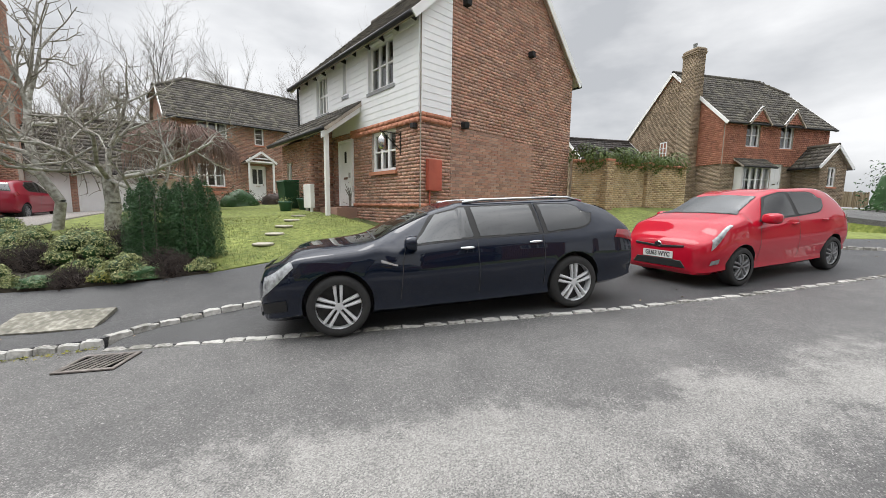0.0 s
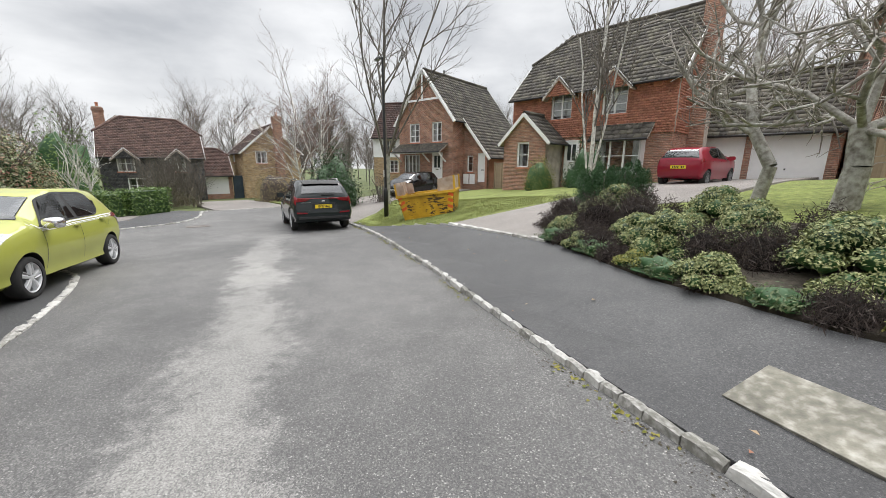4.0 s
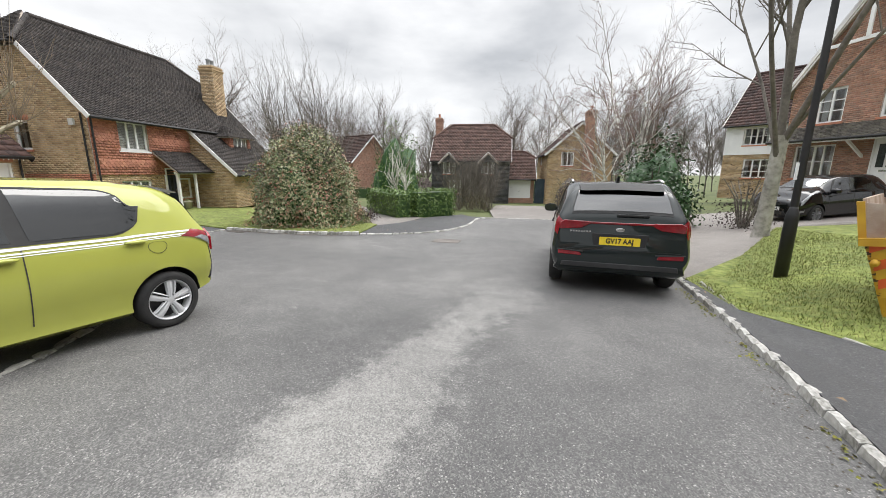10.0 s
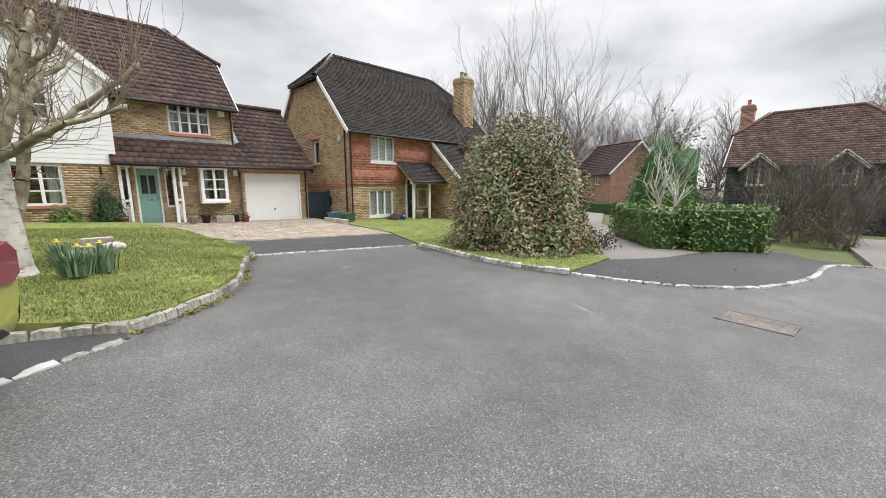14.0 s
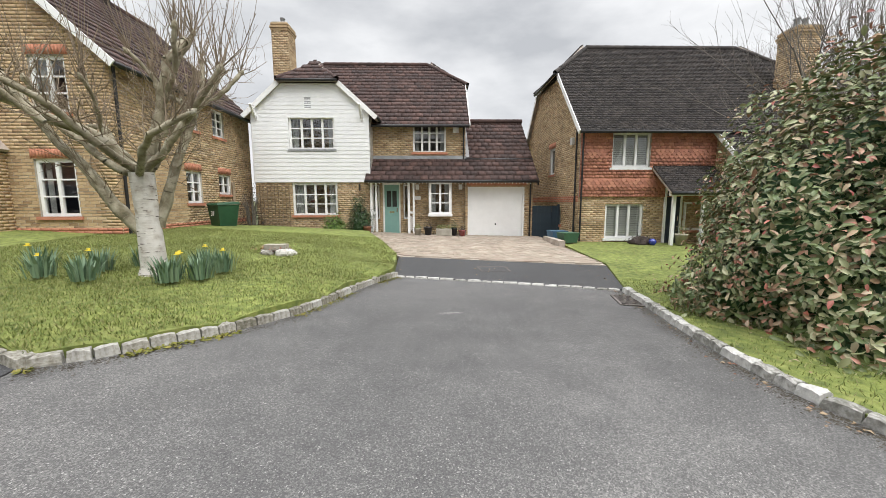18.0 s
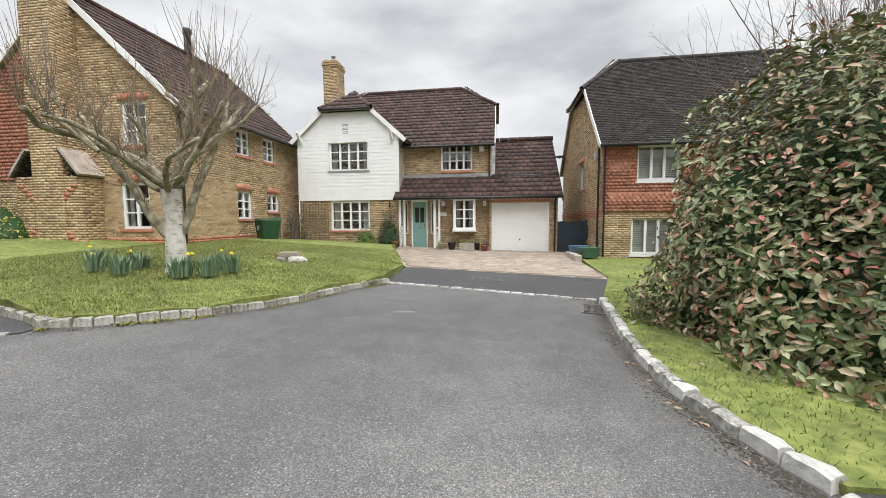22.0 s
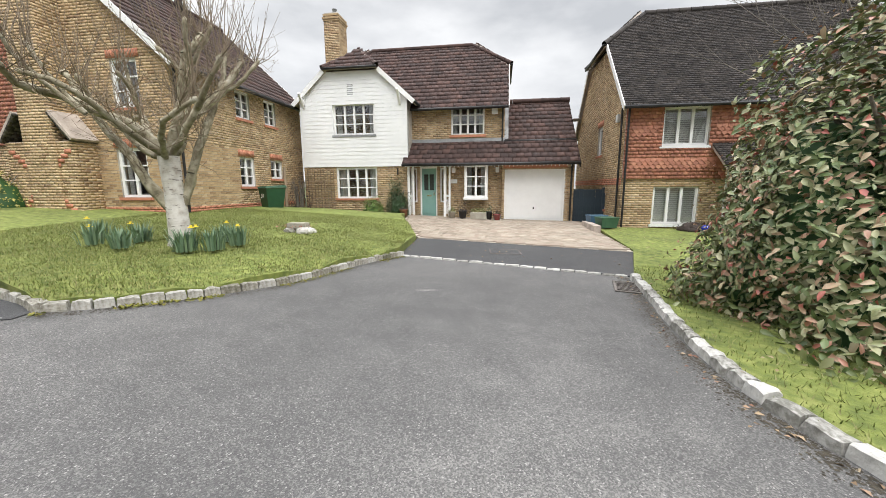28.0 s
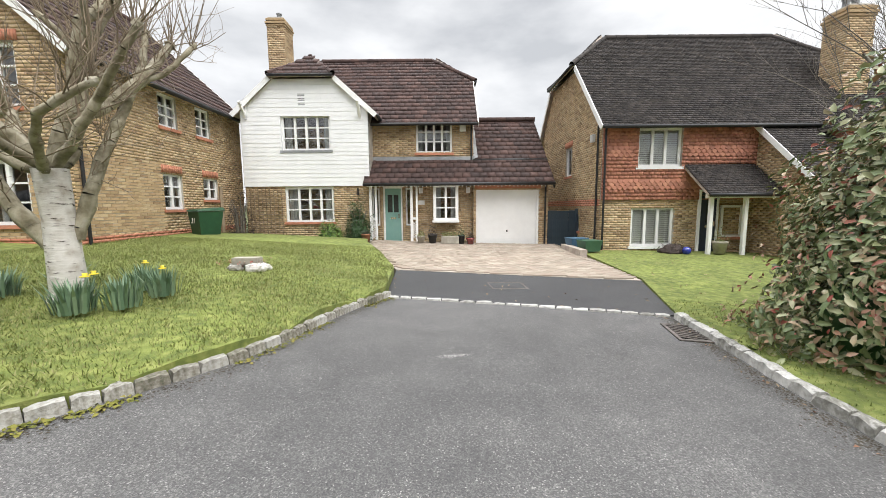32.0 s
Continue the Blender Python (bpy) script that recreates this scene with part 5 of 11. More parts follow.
    tubes("meter_pipe", [((L + 0.1, 0.2, -0.3), (L + 0.1, 0.2, 0.8), 0.02, 0.02)], M_redbox, h)
    for y, z in ((1.15, 2.3), (1.15, 4.95), (3.6, 4.5)):
        box("vent_cowl", (L + 0.05, y, z - 0.07), (L + 0.2, y + 0.14, z + 0.07), M_dark, h, 0.02)
    # hanging lantern bracket
    tubes("lantern_bracket", [((5.9, -0.02, 2.05), (5.9, -0.55, 2.05), 0.012, 0.012), ((5.9, -0.02, 1.7), (5.9, -0.5, 2.05), 0.01, 0.01), ((5.9, -0.02, 1.6), (5.9, -0.02, 2.1), 0.012, 0.012)], M_black, h)
    lathe("lantern", [(0.03, 0), (0.08, 0.04), (0.10, 0.22), (0.03, 0.30), (0.01, 0.34)], M_chrome, h, 8, (5.9, -0.5, 1.66))
    pipe(h, 0.05, -0.1, 0.0, 4.4)
    box("security_light", (6.4, -0.12, 2.1), (6.52, -0.02, 2.2), M_black, h, 0.01)
M_redbox = surf("red_cabinet", [(0.45, 0.09, 0.055), (0.52, 0.12, 0.07)], 0.5, 6, bump=0.05)
house_one()

def simple_house(x, y, z, rz, w, d, ze, pitch, fin, roof, label, upper=None, split=None, wins=(), hips=(0.35, 0.35), doors=(), left=(), right=(), garages=(), detail=(1, 1, 0, 1), size=1.0, **kw):
    h = thing("house", pose(x, y, z, 0, 0, rz) @ Matrix.Scale(size, 4), label, "house")
    op = {0: [("window", *q) for q in wins] + [("door", *q[:4], dict(mat=q[4], glaze=q[5] if len(q) > 5 else ())) for q in doors] + [("garage", *q) for q in garages],
          3: [("window", *q) for q in left], 1: [("window", *q) for q in right]}
    block(h, (0, 0), (1, 0), w, d, ze, pitch, fin, roof, openings=op, hips=hips, split=split, upper=upper, z0=-0.6, detail=detail, **kw)
    return h

def canopy(h, xc, w, z, depth=0.8, gable=True):
    """A white gabled door canopy on brackets."""
    for s in (-1, 1):
        box("canopy_post", (xc + s * w / 2 - 0.05, -depth, 0), (xc + s * w / 2 + 0.05, -depth + 0.1, z), M_white, h, 0.01)
    box("canopy_beam", (xc - w / 2 - 0.1, -depth - 0.02, z), (xc + w / 2 + 0.1, 0, z + 0.09), M_white, h, 0.006)
    pl = Plane((xc, -depth - 0.02, z), (1, 0, 0))
    for s in (-1, 1):
        strip("canopy_bargeboard", pl, (s * (w / 2 + 0.18), 0.0), (0, 0.58), 0.12, 0.04, M_white, h, 0.0)
        p = Vector((xc + s * (w / 2 + 0.2), -depth - 0.05 if s > 0 else 0, z - 0.02))
        dv = Vector((0, depth + 0.05, 0)) if s > 0 else Vector((0, -depth - 0.05, 0))
        roof_face(h, p, p + dv, [(0, 0), (depth + 0.05, 0), (depth + 0.05, 0.88), (0, 0.88)], M_roofgrey, (-s * (w / 2 + 0.2), 0, 0.6), 0.12, 0.17)
    box("canopy_tie", (xc - w / 2, -depth - 0.02, z + 0.2), (xc + w / 2, -depth + 0.02, z + 0.26), M_white, h)

h = simple_house(25.1, 12.2, 2.15, -14.4, 7.8, 7.4, 4.35, 0.95, "brown", M_roofgrey, "brown brick house with red tile-hung upper storey", "hung", 1.9,
                 wins=[(1.0, 0.35, 2.7, 1.75, dict(cols=4, rows=2)), (1.5, 2.9, 2.5, 4.2, dict(cols=2, rows=2)), (4.0, 2.9, 5.0, 4.2, dict(cols=2, rows=2))],
                 doors=[(3.6, 0.0, 4.45, 2.05, M_white)], hips=(0.3, 0), size=1.07)
chimney(h, -0.32, 2.05, -0.5, 8.6, 0.62, 0.95, "brown")
dormer_gable(h, 2.0, -0.36, 4.2, 1.35, 0.75, M_roofgrey)
dormer_gable(h, 4.5, -0.36, 4.2, 1.35, 0.75, M_roofgrey)
# white bay window under a tiled canopy
window(h, Plane((0.95, -0.5, 0), (1, 0, 0)), 0.0, 0.35, 1.9, 1.75, cols=4, rows=2, inset=0.0, sill="white")
for x in (0.95, 2.79):
    box("bay_side", (x, -0.5, 0.35), (x + 0.06, 0.0, 1.75), M_white, h)
box("bay_base", (0.95, -0.5, -0.3), (2.85, 0.0, 0.27), M_brown, h, 0.01)
lean_roof(h, 0.75, 3.05, -0.7, 1.75, -0.03, 2.25, M_roofgrey)
block(h, (5.2, 0.0), (0, -1), 1.4, 2.0, 2.0, 0.95, "brown", M_roofgrey, openings={1: [("window", 0.6, 0.7, 1.2, 1.8, dict(cols=2, rows=2))]}, rooms=False, raft=False, detail=(1, 1, 0, 1))
pl = Plane((-0.02, 7.4, 0), (0, -1, 0))
pieces("bricks", courses([(0, -0.5), (5.4, -0.5), (5.4, 6.0), (3.7, 7.6), (0, 4.3)], [(3.0, 2.6, 3.6, 3.7)], 0.075, 0.225, 0.01), pl, M_brown, h, lo=0.0, hi=0.06)
window(h, Plane((-0.07, 7.4, 0), (0, -1, 0)), 3.0, 2.6, 3.6, 3.7, cols=2, rows=3, inset=0.0)
# low garage behind the garden wall
block(h, (-5.2, 5.0), (1, 0), 4.9, 4.5, 2.35, 0.8, "brown", M_roofdark, rooms=False, raft=False, z0=-0.6)

h = simple_house(-3.45, 23.5, 1.6, 14.5, 9.2, 7.2, 4.35, 0.74, "red", M_roofgrey, "red brick house with a white gabled door canopy",
                 wins=[(1.2, 0.75, 2.5, 1.95, dict(cols=3, rows=2)), (1.3, 3.0, 2.7, 4.2, dict(cols=3, rows=2)), (4.1, 3.2, 4.6, 4.2, dict(cols=1, rows=3)), (6.0, 3.05, 7.5, 4.2, dict(cols=3, rows=2)), (6.0, 0.75, 7.4, 1.95, dict(cols=3, rows=2))],
                 doors=[(3.75, 0.0, 4.65, 2.05, M_white, ((0.15, 0.5, 0.45, 0.92), (0.55, 0.5, 0.85, 0.92)))], hips=(0.4, 0.4))
canopy(h, 4.2, 1.3, 2.15)
pl = Plane((0, -0.012, 0), (1, 0, 0))
pieces("brick_band", courses([(0, 0.3), (9.2, 0.3), (9.2, 0.5), (0, 0.5)], [(3.7, 0, 4.7, 2)], 0.075, 0.225, 0.01), pl, M_orange, h, lo=0, hi=0.02)

def house_four():
    h = thing("house", pose(-17.9, 20.5, 0.7, 0, 0, 5.5), "brick house with tile-hung upper storey and gabled porch", "house")
    block(h, (0, 0), (1, 0), 8.6, 7.2, 4.7, 1.0, "red", M_roofgrey, split=2.25, upper="hung", hips=(0.0, 0.45), z0=-0.6,
          openings={0: [("window", 2.5, 3.2, 3.7, 4.6, dict(cols=2, rows=3, blind=0.9)), ("window", 5.3, 3.2, 6.5, 4.6, dict(cols=2, rows=3, blind=0.9))]}, detail=(1, 1, 0, 1))
    dormer_gable(h, 3.1, -0.4, 4.35, 1.6, 0.85, M_roofgrey)
    dormer_gable(h, 5.9, -0.4, 4.35, 1.6, 0.85, M_roofgrey)
    # gabled porch wing
    block(h, (0.7, 0.0), (0, -1), 1.7, 2.65, 2.15, 0.95, "red", M_roofgrey, z0=-0.6,
          openings={1: [("window", 0.9, 0.7, 1.65, 2.0, dict(cols=1, rows=2))]}, rooms=False, raft=False)
    door(h, Plane((3.5, -0.06, 0), (1, 0, 0)), 0.0, 0.1, 0.8, 2.1, M_white, glaze=((0.15, 0.5, 0.45, 0.92), (0.55, 0.5, 0.85, 0.92)), inset=0.0)
    # bay window with tiled canopy
    bp = Plane((5.4, -0.55, 0), (1, 0, 0))
    window(h, bp, 0.0, 0.5, 2.1, 2.0, cols=3, rows=2, inset=0.0, sill="white", blind=0.0)
    for x in (5.4, 7.44):
        box("bay_side", (x, -0.55, 0.5), (x + 0.06, 0.0, 2.0), M_white, h)
    lean_roof(h, 5.1, 7.8, -0.75, 2.0, 0.0, 2.75, M_roofgrey)
    box("bay_base", (5.35, -0.6, -0.3), (7.55, 0.0, 0.48), M_red, h, 0.01)
    chimney(h, 8.85, 2.6, -0.5, 9.3, 0.6, 0.95, "red")
    faced(h, Plane((8.6, 1.9, -0.5), (1, 0, 0)), [(0, 0), (0.75, 0), (0.6, 5.6), (0, 6.4)], (), "red", 0.6)
    # garage wing to the right
    block(h, (8.62, 3.0), (1, 0), 5.1, 6.0, 2.4, 0.9, "red", M_roofgrey, z0=-0.6, hips=(0, 0),
          openings={0: [("garage", 0.1, 0.1, 2.05, 2.15), ("garage", 2.3, 0.1, 4.75, 2.15)]}, rooms=False)
    box("alarm_box", (7.6, -0.14, 4.2), (7.95, -0.04, 4.5), M_orange, h, 0.04, "orange alarm box")
    pipe(h, 4.5, -0.1, 0.0, 4.6)
house_four()

def house_five():
    h = thing("house", pose(-27.9, 18.6, 0.3, 0, 0, 14), "red brick house with a steep front gable and half-timber apex", "house")
    block(h, (0, 8.0), (0, -1), 8.0, 5.2, 4.5, 1.25, "red", M_roofgrey, z0=-0.5,
          openings={1: [("window", 1.1, 2.85, 2.1, 4.2, dict(cols=2, rows=3)), ("window", 3.3, 2.85, 4.2, 4.2, dict(cols=2, rows=3)), ("window", 0.5, 0.6, 2.1, 2.0, dict(cols=4, rows=2))]},
          detail=(1, 1, 1, 1), raft=False)
    pl = Plane((0, -0.25, 0), (1, 0, 0))
    for q in (((1.1, 5.75), (4.1, 5.75)), ((2.6, 5.75), (2.6, 7.6)), ((1.1, 5.75), (2.6, 7.75)), ((4.1, 5.75), (2.6, 7.75)), ((-0.3, 4.1), (2.6, 7.75)), ((5.5, 4.1), (2.6, 7.75))):
        strip("gable_board", pl, *q, 0.13, 0.06, M_white, h)
    door(h, Plane((3.4, -0.06, 0), (1, 0, 0)), 0.0, 0.05, 0.9, 2.1, M_white, glaze=((0.15, 0.5, 0.45, 0.92), (0.55, 0.5, 0.85, 0.92)), inset=0.0)
    lean_roof(h, 0.1, 4.8, -1.0, 2.15, 0.0, 2.75, M_roofgrey, 0.12, 0.17)
    box("canopy_beam", (0.1, -1.0, 2.02), (4.8, -0.88, 2.13), M_white, h, 0.01)
    for x in (0.2, 3.1, 4.6):
        strip("canopy_bracket", Plane((x, 0, 0), (0, -1, 0)), (0.0, 1.45), (0.8, 2.05), 0.09, 0.08, M_white, h)
    # the east slope runs on down over a lower part, set back behind the gable
    low = Plane((5.2, 1.3, 0), (1, 0, 0))
    faced(h, low, [(0, -0.5), (2.05, -0.5), (2.05, 2.15), (0, 4.6)], [(0.35, 0.75, 0.85, 1.9), (1.25, 0.0, 2.0, 2.05)], "red")
    window(h, low, 0.35, 0.75, 0.85, 1.9, cols=1, rows=2)
    door(h, low, 1.25, 0.05, 2.0, 2.05, M_white)
    wall(h, Plane((7.25, 1.3, 0), (0, 1, 0)), [(0, -0.5), (6.7, -0.5), (6.7, 2.1), (0, 2.1)], (), M_red, 0.2)
    roof_face(h, (7.6, 1.05, 1.72), (7.6, 8.15, 1.72), [(0, 0), (7.1, 0), (7.1, 3.75), (0, 3.75)], M_roofgrey, (-1, 0, 1.2))
    strip("bargeboard", Plane((0, 1.02, 0), (1, 0, 0)), (5.25, 4.42), (7.62, 1.62), 0.18, 0.05, M_white, h)
    gutter(h, (7.65, 1.05, 1.7), (7.65, 8.15, 1.7))
    for x in (5.3, 5.85):
        box("meter_box", (x, 1.17, -0.1), (x + 0.42, 1.285, 0.6), M_white, h, 0.02)
    chimney(h, 0.4, 5.0, 5.0, 8.6, 0.7, 0.7, "buff")
house_five()

def house_eight():
    h = thing("house", pose(-41.5, -0.15, -1.55, 0, 0, 90), "dark tiled house with two small gabled windows and a garage", "house")
    block(h, (0, 0), (1, 0), 6.8, 6.5, 3.75, 0.95, "slate", M_roofplum, hips=(0.45, 0.45), z0=-0.4,
          openings={0: [("window", 1.0, 2.4, 2.1, 3.65, dict(cols=2, rows=2)), ("window", 4.4, 2.4, 5.5, 3.65, dict(cols=2, rows=2)), ("window", 1.5, 0.7, 2.6, 1.9, dict(cols=2, rows=2))]}, gauge=0.2, tile=0.25)
    dormer_gable(h, 1.55, -0.4, 3.4, 1.6, 0.75, M_roofplum, fin="slate")
    dormer_gable(h, 4.95, -0.4, 3.4, 1.6, 0.75, M_roofplum, fin="slate")
    block(h, (6.5, 1.5), (1, 0), 2.6, 5.0, 2.2, 0.9, "red", M_roofplum, z0=-0.4, openings={0: [("garage", 0.3, 0.3, 2.3, 1.9)]}, rooms=False, hips=(0.3, 0), gauge=0.2, tile=0.25)
    chimney(h, 0.2, 3.2, 4.0, 7.5, 0.65, 0.65, "red")
    box("side_gate", (9.2, 1.6, -0.2), (11.0, 1.7, 2.0), M_bluegate, h, 0.02, "dark blue timber side gate")
M_bluegate = surf("blue_paint", [(0.03, 0.05, 0.07), (0.045, 0.07, 0.095)], 0.6, 5, bump=0.1)
house_eight()

h = simple_house(-50.0, 9.9, -1.2, 0, 8.0, 5.3, 3.95, 0.9, "buff", M_roofbrown, "buff brick gabled house beyond the road end", wins=[(2.6, 2.9, 3.7, 4.1, dict(cols=2, rows=2))], hips=(0, 0),
                 right=[(1.1, 2.8, 2.15, 4.0, dict(cols=2, rows=2))], gauge=0.3)
chimney(h, 8.3, 3.2, 0.0, 7.2, 0.9, 0.7, "red")
h = simple_house(-37.0, 21.0, 0.0, 40, 8.0, 7.0, 4.4, 1.0, "buff", M_roofbrown, "white weatherboarded house partly hidden by trees", "board", 2.3, wins=[(1.0, 2.9, 2.4, 4.0, dict(cols=4, rows=2)), (4.8, 2.9, 6.0, 4.2, dict(cols=3, rows=3)), (1.2, 0.8, 2.6, 2.0, dict(cols=3, rows=3)), (5.0, 0.8, 6.4, 2.0, dict(cols=3, rows=3))], hips=(0.3, 0))
chimney(h, 6.5, 3.5, 6.0, 9.4, 0.8, 0.8, "buff")
h = simple_house(-58.0, -19.0, -1.9, 60, 7.5, 7.0, 4.2, 0.95, "red", M_roofbrown, "distant red brick house at the end of the drive", wins=[(1.2, 2.8, 2.2, 4.0, dict(cols=2, rows=2)), (4.8, 2.8, 5.8, 4.0, dict(cols=2, rows=2)), (1.2, 0.8, 2.4, 2.0, dict(cols=2, rows=2))], hips=(0, 0))

# ---- cars ----
def catmull(xs, t):
    n = len(xs)
    i = min(max(int(math.floor(t)), 0), n - 2)
    f = t - i
    a, b, c, d = xs[max(i - 1, 0)], xs[i], xs[i + 1], xs[min(i + 2, n - 1)]
    return 0.5 * ((2 * b) + (c - a) * f + (2 * a - 5 * b + 4 * c - d) * f * f + (3 * b - a - 3 * c + d) * f ** 3)

class Shell:
    """A car body lofted through stations from tail to nose:
    x, bottom, sill, half width, mid height, shoulder, belt half width, belt, roof half width, roof edge, top."""
    def __init__(self, st):
        self.st = st
        self.xs = [s[0] for s in st]

    def ring(self, x):
        st, xs = self.st, self.xs
        x = min(max(x, xs[0]), xs[-1])
        i = 0
        while i < len(xs) - 2 and xs[i + 1] < x:
            i += 1
        f = (x - xs[i]) / (xs[i + 1] - xs[i])
        v = []
        for k in range(1, 11):
            a, b, c, d = (st[max(i - 1, 0)][k], st[i][k], st[i + 1][k], st[min(i + 2, len(st) - 1)][k])
            x0, x1, x2, x3 = xs[max(i - 1, 0)], xs[i], xs[i + 1], xs[min(i + 2, len(st) - 1)]
            h = x2 - x1
            m1 = (c - a) / (x2 - x0) * h if x2 > x0 else 0
            m2 = (d - b) / (x3 - x1) * h if x3 > x1 else 0
            lim = abs(c - b) * 1.5 + 0.002
            m1, m2 = max(-lim, min(lim, m1)), max(-lim, min(lim, m2))
            f2, f3 = f * f, f ** 3
            v.append(b * (2 * f3 - 3 * f2 + 1) + m1 * (f3 - 2 * f2 + f) + c * (3 * f2 - 2 * f3) + m2 * (f3 - f2))
        zb, zs, w, zm, zsh, wb, zbt, wr, zre, zt = v
        return [(0, zb), (w * 0.86, zb), (w * 0.945, zs), (w, zm), (w * 0.975, zsh), (wb, zbt), (wr, zre), (wr * 0.62, zre + (zt - zre) * 0.72), (0, zt)]

    def at(self, x, r, off=0.0):
        """r: 0 under the middle, 5 belt, 6 roof edge, 8 top middle; negative r is the right side."""
        s = 1 if r >= 0 else -1
        ring = self.ring(x)
        ys, zs = [p[0] for p in ring], [p[1] for p in ring]
        y, z = catmull(ys, abs(r)), catmull(zs, abs(r))
        if off:
            e = 0.02
            r2, r1 = min(abs(r) + e, 8), max(abs(r) - e, 0)
            ty, tz = catmull(ys, r2) - catmull(ys, r1), catmull(zs, r2) - catmull(zs, r1)
            ra = self.ring(x + 0.02)
            rb = self.ring(x - 0.02)
            dx = 0.04
            dy = catmull([p[0] for p in ra], abs(r)) - catmull([p[0] for p in rb], abs(r))
            dz = catmull([p[1] for p in ra], abs(r)) - catmull([p[1] for p in rb], abs(r))
            n = Vector((dx, dy, dz)).cross(Vector((0, ty, tz)))
            if n.length > 1e-9:
                n.normalize()
                if n.y * y + n.z * (z - 0.6) < 0 and abs(n.x) < 0.9:
                    n = -n
                if n.x * x < 0 and abs(n.x) > 0.7:
                    n = -n
                return Vector((x + n.x * off, s * (y + n.y * off), z + n.z * off))
        return Vector((x, s * y, z))

def body_mesh(sh, wheels, rw, width, paint, parent, nx=70):
    xs = list(np.linspace(sh.xs[0], sh.xs[-1], nx))
    rs = [0, 0.5, 1, 1.5, 2, 2.5, 3, 3.5, 4, 4.35, 4.7, 5, 5.3, 5.65, 6, 6.3, 6.6, 7, 7.4, 7.7, 8]
    allr = rs + [-r for r in rs[::-1]][1:-1]
    V = [sh.at(x, r) for x in xs for r in allr]
    n = len(allr)
    F = []
    for i in range(nx - 1):
        for j in range(n):
            k = (j + 1) % n
            F.append((i * n + j, i * n + k, (i + 1) * n + k, (i + 1) * n + j))
    F.append(tuple(range(n))[::-1])
    F.append(tuple((nx - 1) * n + j for j in range(n)))
    me = bpy.data.meshes.new("body")
    me.from_pydata([tuple(v) for v in V], [], F)
    me.materials.append(paint)
    me.materials.append(M_black)
    bm = bmesh.new()
    bm.from_mesh(me)
    bmesh.ops.recalc_face_normals(bm, faces=bm.faces[:])
    bm.to_mesh(me)
    bm.free()
    tmp = new("body", me)
    cut = bmesh.new()
    for wx in wheels:
        for s in (-1, 1):
            m = Matrix.Translation((wx, s * (width / 2 - 0.02), rw + 0.015)) @ Matrix.Rotation(math.pi / 2, 4, "X")
            bmesh.ops.create_cone(cut, cap_ends=True, segments=36, radius1=rw * 1.13, radius2=rw * 1.13, depth=0.52, matrix=m)
    cm = bpy.data.meshes.new("cut")
    cut.to_mesh(cm)
    cut.free()
    cm.materials.append(paint)
    cm.materials.append(M_black)
    cm.polygons.foreach_set("material_index", [1] * len(cm.polygons))
    co = new("cut", cm)
    md = tmp.modifiers.new("arches", "BOOLEAN")
    md.operation, md.object, md.solver = "DIFFERENCE", co, "EXACT"
    md.material_mode = "TRANSFER"
    bpy.context.view_layer.update()
    done = bpy.data.meshes.new_from_object(tmp.evaluated_get(bpy.context.evaluated_depsgraph_get()))
    done.name = "body"
    tmp.modifiers.clear()
    tmp.data = done
    bpy.data.objects.remove(co)
    done.polygons.foreach_set("use_smooth", [True] * len(done.polygons))
    done.set_sharp_from_angle(angle=radians(38))
    tmp.parent = parent
    return tmp

def patch(sh, name, quad, mat, parent, off=0.006, n=10, m=5, label="", thick=0.0, rnd=0.0):
    """A panel on the body: corners (x, r) bottom-rear, bottom-front, top-front, top-rear."""
    V = []
    for j in range(m + 1):
        for i in range(n + 1):
            a, b = i / n, j / m
            x = (quad[0][0] * (1 - a) + quad[1][0] * a) * (1 - b) + (quad[3][0] * (1 - a) + quad[2][0] * a) * b
            if rnd and a < rnd:
                # the rear end closes in a curve, drawn towards two thirds of its height
                b = 0.62 + (b - 0.62) * math.sqrt(max(0.0, 1 - (1 - a / rnd) ** 2))
            r = (quad[0][1] * (1 - a) + quad[1][1] * a) * (1 - b) + (quad[3][1] * (1 - a) + quad[2][1] * a) * b
            V.append(sh.at(x, r, off))
    F = [(j * (n + 1) + i, j * (n + 1) + i + 1, (j + 1) * (n + 1) + i + 1, (j + 1) * (n + 1) + i) for j in range(m) for i in range(n)]
    return link(name, V, outward(V, F), mat, parent, label, smooth=True)

def outward(V, F):
    """Turns faces so that they look away from the middle of the car."""
    res = []
    for f in F:
        a, b, c = (Vector(V[i]) for i in f[:3])
        n = (b - a).cross(c - a)
        m = sum((Vector(V[i]) for i in f), Vector()) / len(f)
        res.append(tuple(f) if n.dot(m - Vector((m.x * 0.75, 0, 0.75))) > 0 else tuple(reversed(f)))
    return res

